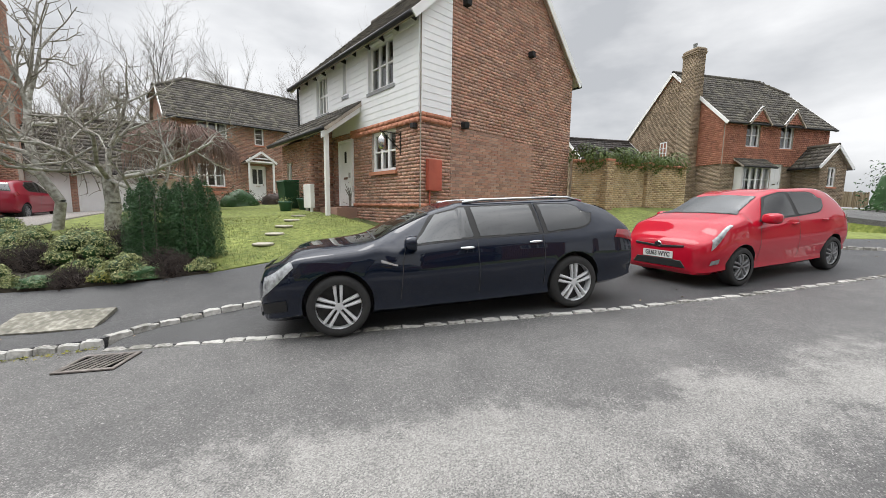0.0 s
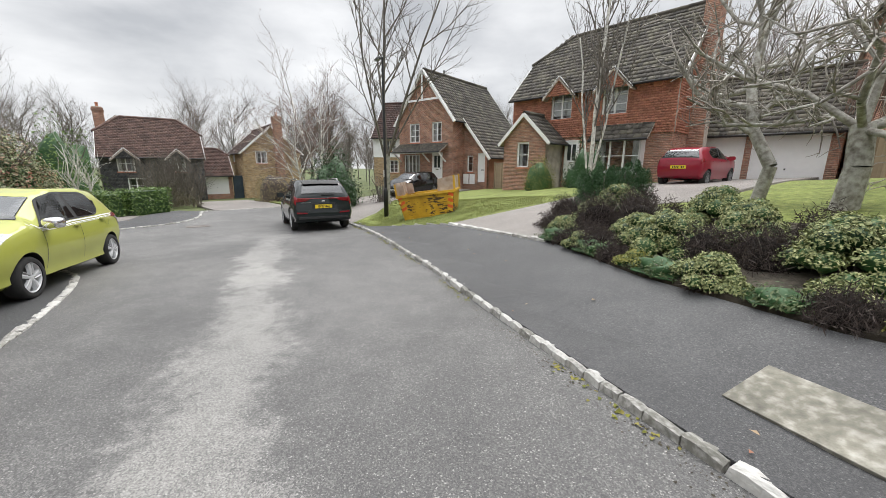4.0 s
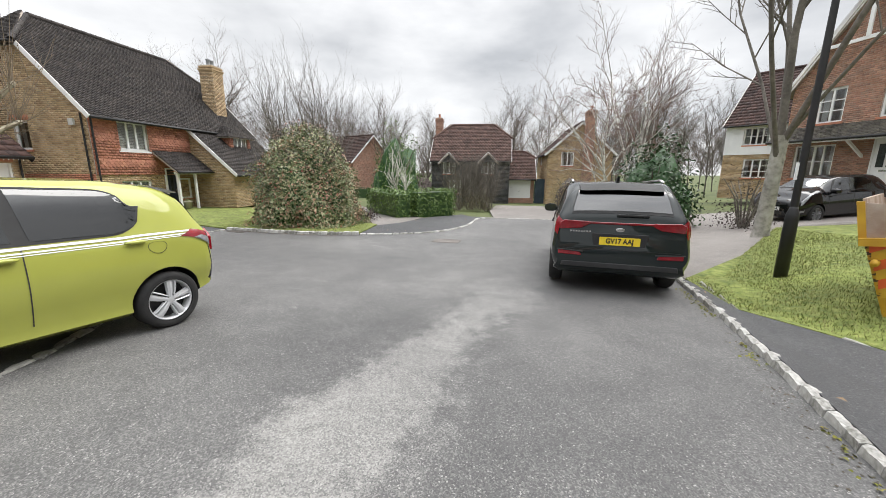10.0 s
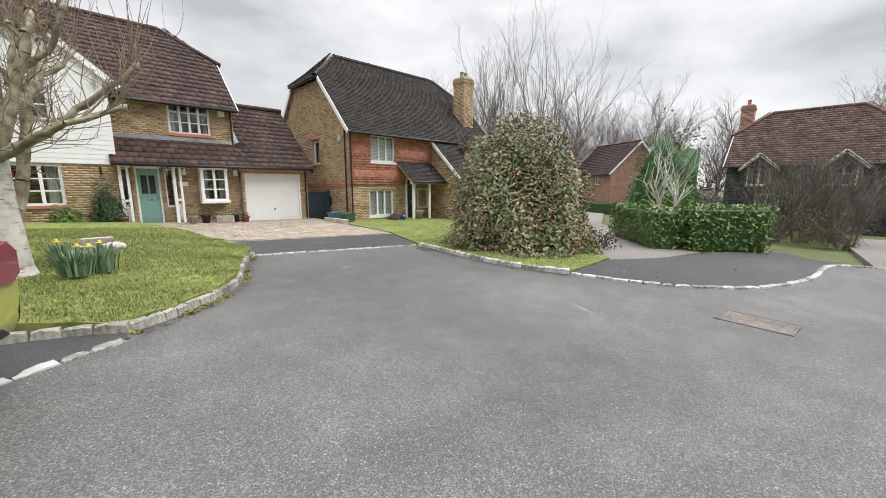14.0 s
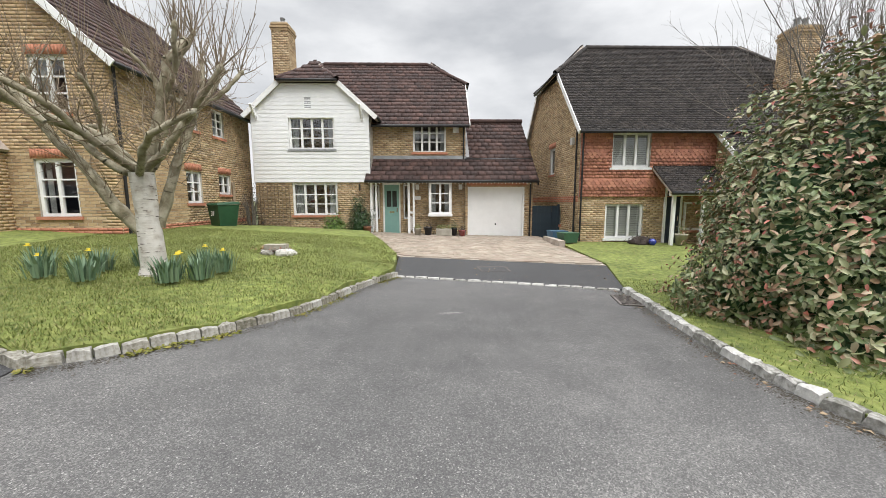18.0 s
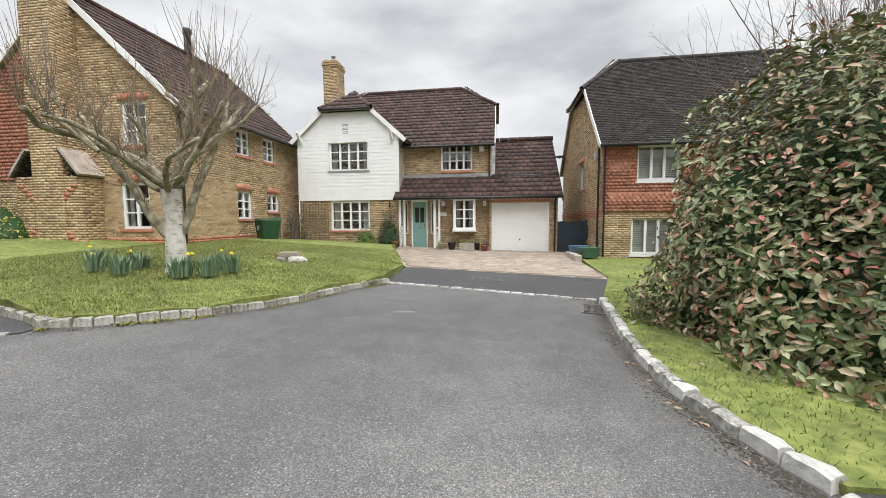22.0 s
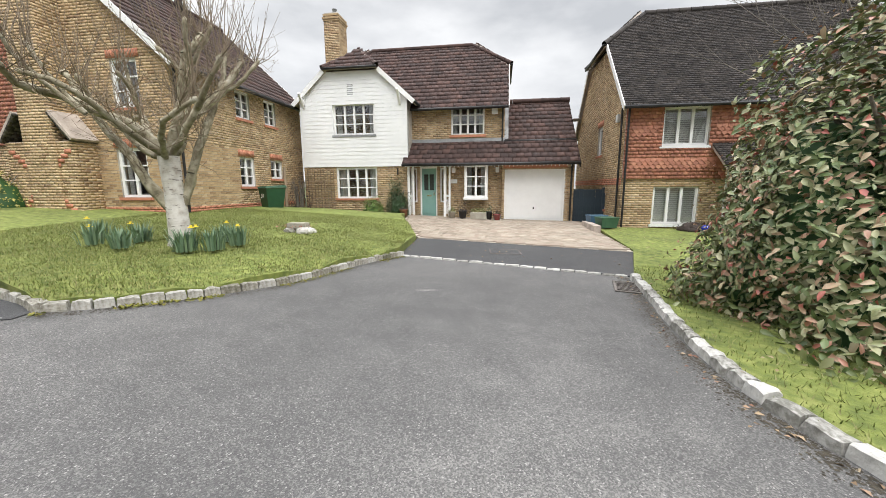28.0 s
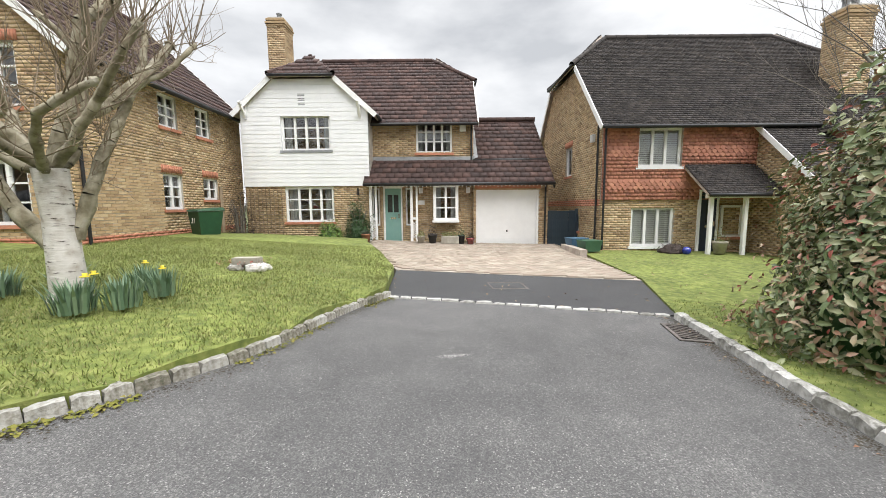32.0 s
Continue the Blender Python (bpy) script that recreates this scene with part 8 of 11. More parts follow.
def shrub(x, y, rx, ry, h, n, size, mat, label, seed, name="shrub", z=None, lump=0.22, stems=9, aspect=0.5, extra=None, core=0.78, group="", fill=0.35, up=0.3, category="shrub", rot=0, rounded=False):
    rng = np.random.default_rng(seed)
    e = thing(name, pose(x, y, land(x, y) + 0.08 if z is None else z, 0, 0, rot), label, category, group)
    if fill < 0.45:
        # Dark solid core closes gaps in the foliage; inner shade painted as colour.
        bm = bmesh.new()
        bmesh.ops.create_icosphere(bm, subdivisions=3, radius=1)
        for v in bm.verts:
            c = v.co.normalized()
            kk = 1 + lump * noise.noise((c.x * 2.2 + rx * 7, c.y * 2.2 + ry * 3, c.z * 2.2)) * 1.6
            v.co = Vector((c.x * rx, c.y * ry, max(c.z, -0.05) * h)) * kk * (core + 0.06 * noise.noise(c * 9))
        part("inner_mass", bm, M_heather if mat in (M_heather, M_hebe, M_drybush) else M_yew_and_shade, e, smooth=True)
    p, d = shrub_points(rng, n, rx, ry, h, lump, fill)
    nor = d + rng.normal(0, 0.55, d.shape) + np.array([0, 0, up])
    leaf_mesh("foliage", p, nor, size, mat, e, rng, aspect, rounded=rounded)
    if extra:
        mt, frac, sc = extra
        m = int(n * frac)
        p2, d2 = shrub_points(rng, m, rx * 1.03, ry * 1.03, h * 1.03, lump, 0.08)
        leaf_mesh("young_foliage", p2, d2 + rng.normal(0, 0.5, d2.shape) + np.array([0, 0, 0.4]), size * sc, mt, e, rng, aspect, rounded=rounded)
    segs = []
    for i in range(stems):
        a = 2 * math.pi * i / stems + rng.uniform(-0.3, 0.3)
        tip = Vector((rx * 0.7 * math.cos(a), ry * 0.7 * math.sin(a), h * rng.uniform(0.6, 0.9)))
        mid = tip * 0.5 + Vector((0, 0, h * 0.12))
        r0 = 0.012 + 0.012 * h
        segs += [(Vector((0.1 * math.cos(a), 0.1 * math.sin(a), 0)), mid, r0, r0 * 0.7), (mid, tip, r0 * 0.7, r0 * 0.25)]
    tubes("woody_base", segs, M_bark, e, 5)["kind"] = "stuff"
    return e

def hedge_block(name, pts_fn, n, size, mat, label, seed, m, core=None):
    rng = np.random.default_rng(seed)
    e = thing(name, m, label, "hedge")
    p, d = pts_fn(rng, n)
    leaf_mesh("foliage", p, d + rng.normal(0, 0.5, d.shape) + np.array([0, 0, 0.25]), size, mat, e, rng, 0.5)
    # Solid filling in dark green, standing in for shade deep in the hedge.
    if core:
        box("hedge_core", core[0], core[1], M_holly_and_shade, e, 0.05)
    return e

def box_points(a, b, bulge=0.06):
    def f(rng, n):
        a_, b_ = np.array(a), np.array(b)
        s = b_ - a_
        area = np.array([s[1] * s[2], s[1] * s[2], s[0] * s[2], s[0] * s[2], s[0] * s[1]])
        k = rng.choice(5, n, p=area / area.sum())
        p = a_ + rng.random((n, 3)) * s
        d = np.zeros((n, 3))
        for face, (ax, side) in enumerate(((0, 0), (0, 1), (1, 0), (1, 1), (2, 1))):
            q = k == face
            p[q, ax] = b_[ax] if side else a_[ax]
            d[q, ax] = 1 if side else -1
        lump = np.array([noise.noise((v[0] * 2.2, v[1] * 2.2, v[2] * 2.2)) for v in p])
        p += d * (bulge * (lump * 1.5 + rng.uniform(-1.0, 0.4, n)))[:, None]
        return p, d
    return f

M_twigfar = surf("twig_far", [(0.115, 0.10, 0.085), (0.19, 0.168, 0.142)], 0.9, 9, bump=0)
M_twigfarred = surf("twig_far_red", [(0.14, 0.105, 0.092), (0.21, 0.165, 0.145)], 0.9, 9, bump=0)
M_barkfar = surf("bark_far", [(0.11, 0.098, 0.082), (0.20, 0.18, 0.155)], 0.95, 14, bump=0.5)
M_goldgreen = leafmat("golden_green_leaf", [(0.12, 0.14, 0.025), (0.20, 0.21, 0.04), (0.30, 0.28, 0.07)], 0.6)
M_creeper = leafmat("creeper_leaf", [(0.05, 0.08, 0.03), (0.08, 0.12, 0.045), (0.12, 0.15, 0.06)], 0.6)
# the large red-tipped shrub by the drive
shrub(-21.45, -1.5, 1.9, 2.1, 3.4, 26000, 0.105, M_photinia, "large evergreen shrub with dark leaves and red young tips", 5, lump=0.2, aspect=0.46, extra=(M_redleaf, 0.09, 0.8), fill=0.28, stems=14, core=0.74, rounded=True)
# tall bare shrub behind it
tree(-23.6, -2.6, "tall bare shrub with many fine upright stems", 8, [(0.35 * math.cos(i), 0.35 * math.sin(i), (0.2 + 0.025 * i) * math.cos(i * 2.4), (0.2 + 0.025 * i) * math.sin(i * 2.4), 5.0 + 0.5 * math.sin(i) - 0.06 * i, 0.028) for i in range(22)], top=3, kids=(8, 5, 4), spread=0.36, up=0.10, wob=0.22, shrink=0.45, taper=0.4, kid_from=0.25, twig=M_twigfar, split=1, name="bare_shrub")
# pale-barked tree on the corner lawn
def lawn_tree():
    x, y = -11.95, -2.35
    z = land(x, y) + 0.28
    rng = np.random.default_rng(11)
    e = thing("tree", pose(x, y, z), "bare pale-barked tree with spreading limbs and upright shoots", "tree")
    segs = [(Vector((0, 0, -0.1)), Vector((0, 0, 0.12)), 0.23, 0.165, 0), (Vector((0, 0, 0.12)), Vector((0.02, 0.0, 0.9)), 0.165, 0.14, 0), (Vector((0.02, 0, 0.9)), Vector((0.03, 0.02, 1.45)), 0.14, 0.15, 0)]
    fork = Vector((0.03, 0.02, 1.4))
    def knotty(p, d, ln, r0, r1, n=9, bend=0.2, rise=0.03, shoots=3):
        """A pollarded limb: swollen joints, side shoots, and a knuckle at its cut end with a brush of upright rods."""
        q, dv = p.copy(), Vector(d).normalized()
        for i in range(n):
            dv = (dv + Vector(rng.normal(0, bend, 3)) + Vector((0, 0, rise))).normalized()
            q2 = q + dv * ln / n
            a_, b_ = (r0 + (r1 - r0) * f / n for f in (i, i + 1))
            m = q.lerp(q2, 0.5) + Vector(rng.normal(0, 0.006, 3))
            swell = 1 + 0.28 * rng.random() * (i % 2)
            segs.append((q, m, a_, (a_ + b_) / 2 * swell, 1))
            segs.append((m, q2, (a_ + b_) / 2 * swell, b_, 1))
            if i > 1:
                for _ in range(shoots):
                    sd = Vector(rng.normal(0, 1, 3)).normalized()
                    nd = (dv * 0.35 + sd * 0.8 + Vector((0, 0, 0.35))).normalized()
                    grow(rng, q.lerp(q2, rng.random()), nd, rng.uniform(0.25, 0.85), 0.0085, 2, 3, segs, up=0.22, wob=0.5, kids=(0, 0, 3), spread=0.7, shrink=0.6, taper=0.4)
            q = q2
        segs.append((q, q + dv * 0.05, r1 * 1.5, r1 * 1.25, 1))
        segs.append((q + dv * 0.05, q + dv * 0.09, r1 * 1.25, r1 * 0.3, 1))
        for _ in range(9):
            sd = Vector(rng.normal(0, 0.5, 3))
            grow(rng, q + Vector(rng.normal(0, 0.02, 3)), Vector((sd.x * 0.6 + dv.x * 0.3, sd.y * 0.6 + dv.y * 0.3, 1.1)), rng.uniform(0.6, 1.5), 0.0075, 3, 3, segs, up=0.22, wob=0.16, taper=0.3)
        return q
    for d, ln, r0, r1 in (((-1.0, -0.1, 0.62), 2.0, 0.058, 0.032), ((-0.5, 0.25, 1.0), 2.1, 0.075, 0.045), ((-0.12, -0.35, 1.2), 2.3, 0.08, 0.045), ((0.35, 0.15, 1.1), 2.2, 0.085, 0.04),
                          ((0.75, -0.25, 0.8), 2.1, 0.07, 0.035), ((1.0, 0.25, 0.38), 1.9, 0.055, 0.03), ((-0.45, 0.85, 0.55), 1.7, 0.05, 0.03), ((0.3, 0.95, 0.7), 1.8, 0.055, 0.03), ((-0.55, -0.8, 0.7), 1.7, 0.05, 0.03)):
        end = knotty(fork, d, ln, r0, r1)
        if r0 > 0.065:
            mid = fork.lerp(end, 0.55)
            for _ in range(2):
                sd = Vector(rng.normal(0, 1, 3)).normalized()
                knotty(mid, (sd.x * 0.7 + d[0] * 0.4, sd.y * 0.7 + d[1] * 0.4, 0.8), 1.1, r1 * 0.85, r1 * 0.6, 6, shoots=2)
    # two stems that leave the bole below the main fork
    knotty(Vector((0.10, 0.02, 0.62)), (0.85, 0.1, 0.85), 2.9, 0.085, 0.04, 11, 0.1)
    knotty(Vector((-0.08, -0.06, 0.68)), (-0.3, -0.35, 1.0), 2.9, 0.075, 0.035, 11, 0.1)
    tree_meshes("tree", segs, e, M_flake, M_twigpale, 2, M_limb)
M_limb = surf("limb_bark", [(0.11, 0.095, 0.055), (0.23, 0.20, 0.13), (0.38, 0.345, 0.25), (0.50, 0.465, 0.38)], 0.9, 7, bump=0.8, bscale=40)
def flake_bark(name):
    """Peeling white bark: pale sheets crossed by short dark level scars, warm where a sheet has come away."""
    m = surf(name, [(0.36, 0.30, 0.24), (0.62, 0.58, 0.52), (0.74, 0.71, 0.66), (0.66, 0.62, 0.56)], 0.85, 7, bump=0)
    nt = m.node_tree
    N, L = nt.nodes.new, nt.links.new
    b = nt.nodes["Principled BSDF"]
    old = b.inputs["Base Color"].links[0].from_socket
    tc, mp, no, mr, mx, bp = N("ShaderNodeTexCoord"), N("ShaderNodeMapping"), N("ShaderNodeTexNoise"), N("ShaderNodeMapRange"), N("ShaderNodeMixRGB"), N("ShaderNodeBump")
    mp.inputs["Scale"].default_value = (7.0, 7.0, 34.0)
    no.inputs["Scale"].default_value = 1.0
    no.inputs["Detail"].default_value = 5
    mr.inputs["From Min"].default_value, mr.inputs["From Max"].default_value = 0.60, 0.68
    L(tc.outputs["Object"], mp.inputs[0])
    L(mp.outputs[0], no.inputs["Vector"])
    L(no.outputs["Fac"], mr.inputs[0])
    L(mr.outputs[0], mx.inputs[0])
    L(old, mx.inputs[1])
    mx.inputs[2].default_value = (0.09, 0.07, 0.055, 1)
    L(mx.outputs[0], b.inputs["Base Color"])
    bp.inputs["Strength"].default_value, bp.inputs["Distance"].default_value = 0.9, 0.012
    L(no.outputs["Fac"], bp.inputs["Height"])
    L(bp.outputs[0], b.inputs["Normal"])
    return m
M_flake = flake_bark("flaking_white_bark")
M_twigpale = surf("twig_pale", [(0.20, 0.15, 0.10), (0.30, 0.24, 0.17)], 0.9, 9, bump=0)
lawn_tree()
# gnarled fruit tree over the planting bed, with a second trunk behind
def fruit_tree(x, y, seed, r, ht, label, mat):
    rng = np.random.default_rng(seed)
    e = thing("tree", pose(x, y, land(x, y) - 0.05), label, "tree")
    segs = [(Vector((0, 0, 0)), Vector((0.05, 0.0, 0.75)), r * 1.15, r, 0), (Vector((0.05, 0, 0.75)), Vector((0.0, 0.05, ht)), r, r * 0.95, 0)]
    for i in range(8):
        a = 2 * math.pi * i / 8 + rng.uniform(-0.3, 0.3)
        el = rng.uniform(0.35, 1.0)
        grow(rng, Vector((0, 0.05, ht * 0.95)), Vector((math.cos(a), math.sin(a), el)), rng.uniform(1.9, 2.7), r * 0.4, 1, 4, segs, up=0.12, wob=0.75, kids=(0, 8, 6, 4), spread=0.95, shrink=0.46, taper=0.4)
    tree_meshes("tree", segs, e, mat, M_twiglichen, 3)
M_lichen = surf("lichen_bark", [(0.14, 0.125, 0.10), (0.27, 0.255, 0.22), (0.42, 0.41, 0.37), (0.50, 0.50, 0.44)], 0.95, 12, bump=0.9, bscale=45)
M_twiglichen = surf("lichen_twig", [(0.20, 0.175, 0.15), (0.30, 0.275, 0.24), (0.40, 0.38, 0.33)], 0.95, 9, bump=0)
fruit_tree(-2.85, 11.4, 21, 0.15, 1.35, "gnarled bare fruit tree with lichen-covered bark", M_lichen)
tree(-4.1, 12.2, "bare tree with a mottled grey trunk", 23, [(0, 0, 0.05, 0.0, 4.2, 0.115)], top=3, kids=(9, 7, 5), spread=0.8, shrink=0.5, kid_from=0.32, wob=0.45, bark=M_lichen, twig=M_twiglichen)
# birch on the sloping lawn
tree(-10.25, 16.5, "slender bare birch with white bark", 31, [(0, 0, 0.03, 0.03, 7.4, 0.085), (0.03, 0.0, 0.16, 0.02, 6.2, 0.05), (-0.02, 0.03, -0.13, 0.06, 6.0, 0.045)], top=3, kids=(12, 6, 4), spread=0.42, up=0.12, shrink=0.33, wob=0.13, bark=M_birch, twig=M_twigfar, split=1)
# tall tree behind the street lamp: one pale trunk, forking into ascending stems
def verge_tree():
    x, y = -18.7, 12.3
    rng = np.random.default_rng(37)
    e = thing("tree", pose(x, y, land(x, y) - 0.05), "tall bare tree with a pale trunk and ascending stems", "tree")
    segs = [(Vector((0, 0, -0.1)), Vector((0, 0, 0.25)), 0.24, 0.18, 0), (Vector((0, 0, 0.25)), Vector((0.03, 0.02, 1.5)), 0.18, 0.155, 0), (Vector((0.03, 0.02, 1.5)), Vector((0.02, 0.05, 2.6)), 0.155, 0.15, 0)]
    fork = Vector((0.02, 0.05, 2.5))
    for dx, dy, ln, r in ((0.05, 0.05, 9.0, 0.095), (0.48, 0.1, 8.2, 0.075), (-0.42, 0.15, 8.4, 0.075), (0.2, -0.4, 7.6, 0.06), (0.6, 0.4, 6.6, 0.045), (-0.62, -0.15, 6.8, 0.045)):
        grow(rng, fork - Vector((0, 0, rng.uniform(0, 0.9))), Vector((dx, dy, 1)), ln, r, 1, 4, segs, up=0.1, wob=0.16, kids=(0, 7, 6, 5), spread=0.55, shrink=0.36, kid_from=0.3, taper=0.35)
    tree_meshes("tree", segs, e, M_palebark, M_twigfar, 2, M_barkfar)
M_palebark = surf("pale_bark", [(0.16, 0.15, 0.125), (0.34, 0.325, 0.285), (0.46, 0.44, 0.40)], 0.9, 8, bump=0.7, bscale=35)
verge_tree()
# weeping umbrella tree before the canopy door
def weeping(x, y, seed, ht, rad, label, trunk=0.07, mat=None, twig=None, n=150, zz=None):
    rng = np.random.default_rng(seed)
    e = thing("tree", pose(x, y, land(x, y) if zz is None else zz), label, "tree")
    segs = [(Vector((0, 0, -0.1)), Vector((0.03, 0, ht * 0.5)), trunk, trunk * 0.8, 0), (Vector((0.03, 0, ht * 0.5)), Vector((0, 0, ht * 0.92)), trunk * 0.8, trunk * 0.6, 0)]
    for i in range(n):
        a = rng.uniform(0, 2 * math.pi)
        rr = rad * math.sqrt(rng.random())
        top = Vector((0, 0, ht * rng.uniform(0.85, 0.95)))
        arch = Vector((rr * 0.6 * math.cos(a), rr * 0.6 * math.sin(a), ht * rng.uniform(0.95, 1.05)))
        out_ = Vector((rr * math.cos(a), rr * math.sin(a), ht * rng.uniform(0.75, 0.9)))
        tip = out_ + Vector((0.1 * math.cos(a), 0.1 * math.sin(a), -rng.uniform(0.1, 0.35) * ht))
        segs += [(top, arch, 0.020, 0.015, 2), (arch, out_, 0.015, 0.011, 2), (out_, tip, 0.011, 0.006, 2)]
    tree_meshes("tree", segs, e, mat or M_bark, twig or M_twig, 2)
weeping(-1.9, 16.3, 41, 2.9, 1.7, "small weeping tree with a dense bare umbrella crown", n=800, twig=M_twigred)
# birches and evergreens at the road end
tree(-29.5, 11.2, "tall bare birch with pale drooping branches", 43, [(0, 0, 0.0, 0.05, 6.0, 0.065), (0.2, 0.1, 0.25, 0.1, 5.6, 0.05), (-0.1, 0.1, -0.2, 0.05, 5.2, 0.05)], top=4, kids=(9, 6, 5, 3), spread=0.7, up=0.02, droop=0.35, shrink=0.42, wob=0.22, bark=M_birch, twig=M_twigred)
tree(-29.5, 12.6, "tall white-barked bare birch beyond the evergreen bush", 47, [(0, 0, 0.05, 0.0, 8.2, 0.10), (0.1, 0.1, -0.22, 0.15, 7.2, 0.075), (0.0, 0.1, 0.25, 0.3, 7.2, 0.07), (0.0, -0.1, 0.1, -0.35, 6.8, 0.06)], top=4, kids=(8, 6, 5, 3), spread=0.6, up=0.1, shrink=0.42, wob=0.26, taper=0.35, bark=M_birch, twig=M_twigred)
shrub(-22.2, 10.95, 1.35, 1.35, 3.0, 3600, 0.15, M_holly_and_shade, "dark evergreen bush with glossy leaves", 51, aspect=0.5, lump=0.3)
shrub(-20.6, 13.0, 1.0, 0.9, 1.8, 1100, 0.07, M_heather, "loose bare shrub beside the drive", 52, lump=0.35, fill=0.7)
shrub(-33.0, 10.4, 2.3, 1.5, 2.3, 3000, 0.11, M_drybush, "clipped tan hedge bush by the gate", 53, lump=0.12)
shrub(-33.0, -1.0, 1.7, 1.7, 4.6, 3800, 0.17, M_brightgreen, "tall bright green evergreen tree", 54, lump=0.3, category="tree", name="tree")
shrub(-34.2, -2.5, 0.9, 0.9, 2.9, 900, 0.12, M_holly_and_shade, "dark narrow conifer beside the bright evergreen", 56, lump=0.1)
tree(-29.8, 0.2, "small white-barked bare tree behind the hedge", 55, [(0, 0, -0.2, 0.1, 2.4, 0.06), (0.05, 0, 0.35, 0.0, 2.2, 0.05)], top=2, kids=(7, 5), spread=0.6, bark=M_birch, twig=M_birch, split=3)
for k, (x, y, rx, h) in enumerate(((-31.5, 3.2, 1.5, 3.0), (-33.4, 4.6, 1.4, 3.2), (-31.0, 5.1, 1.1, 1.8), (-35.5, 3.2, 1.4, 3.6), (-36.5, 4.8, 1.4, 3.4), (-32.6, 3.9, 1.4, 2.6))):
    tree(x, y, "bare twiggy shrub before the end house", 60 + k, [(0.2 * math.cos(i), 0.2 * math.sin(i), 0.6 * math.cos(i * 2.4), 0.6 * math.sin(i * 2.4), h * 0.8, 0.03) for i in range(9)], top=2, kids=(7, 5), spread=0.5, shrink=0.5, wob=0.25, split=1, name="bare_shrub", twig=M_twigfar, group="twiggy shrubs by the end house")
for k, (x, y, r, h) in enumerate(((-31.6, 3.3, 1.5, 2.5), (-33.2, 4.3, 1.4, 2.7), (-30.9, 4.6, 0.9, 1.3))):
    shrub(x, y, r, r, h, 3000, 0.11, M_brownbush, "dense brown twiggy bush before the end house", 330 + k, lump=0.35, fill=0.5, aspect=0.16, core=0.5)
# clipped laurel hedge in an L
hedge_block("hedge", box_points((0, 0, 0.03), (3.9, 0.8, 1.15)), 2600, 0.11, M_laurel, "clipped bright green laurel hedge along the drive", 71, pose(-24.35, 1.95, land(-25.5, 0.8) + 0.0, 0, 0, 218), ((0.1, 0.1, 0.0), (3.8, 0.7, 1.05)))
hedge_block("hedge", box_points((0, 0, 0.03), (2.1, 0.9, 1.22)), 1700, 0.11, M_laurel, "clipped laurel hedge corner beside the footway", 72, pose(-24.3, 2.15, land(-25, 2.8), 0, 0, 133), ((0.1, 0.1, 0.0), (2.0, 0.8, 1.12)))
hedge_block("hedge", box_points((0, 0, 0.0), (9.0, 0.8, 1.0)), 1500, 0.13, M_holly_and_shade, "dark far hedge across the drive", 73, pose(-47.0, -12.0, -1.7, 0, 0, 70), ((0.1, 0.1, 0.0), (8.9, 0.7, 0.9)))

# planting bed: upright yews, hebes and heathers
def yew(x, y, r, h, seed, label):
    rng = np.random.default_rng(seed)
    e = thing("yew", pose(x, y, land(x, y) + 0.08), label, "shrub", "upright yews")
    P, D = [], []
    for k in range(26):
        a = rng.uniform(0, 2 * math.pi)
        rr = r * math.sqrt(rng.random()) * 0.95
        cx, cy = rr * math.cos(a), rr * math.sin(a)
        hh = h * (1 - 0.22 * (rr / r) ** 2) * rng.uniform(0.9, 1.05)
        m = 900
        t = rng.random(m)
        ang = rng.uniform(0, 2 * math.pi, m)
        wd = 0.14 * (1 - t ** 4) * rng.uniform(0.75, 1.1, m)
        P.append(np.stack([cx + wd * np.cos(ang), cy + wd * np.sin(ang), 0.03 + t * hh], 1))
        D.append(np.stack([np.cos(ang), np.sin(ang), np.full(m, 0.5)], 1))
    P, D = np.concatenate(P), np.concatenate(D)
    leaf_mesh("foliage", P, D + rng.normal(0, 0.5, D.shape), 0.048, M_yew_and_shade, e, rng, 0.2)
    o = tubes("woody_base", [(Vector((0.5 * r * math.cos(i), 0.5 * r * math.sin(i), 0)), Vector((0.55 * r * math.cos(i), 0.55 * r * math.sin(i), h * 0.8)), 0.02, 0.01) for i in range(7)], M_bark, e, 5)
    o["kind"] = "stuff"
yew(-1.42, 7.85, 0.38, 1.34, 81, "dense upright dark green yew")
yew(-0.84, 7.75, 0.36, 1.38, 82, "dense upright dark green yew")
yew(-6.55, 10.75, 0.45, 1.0, 83, "dense upright dark green yew by the drive")
yew(-6.05, 11.1, 0.42, 1.05, 84, "dense upright dark green yew by the drive")
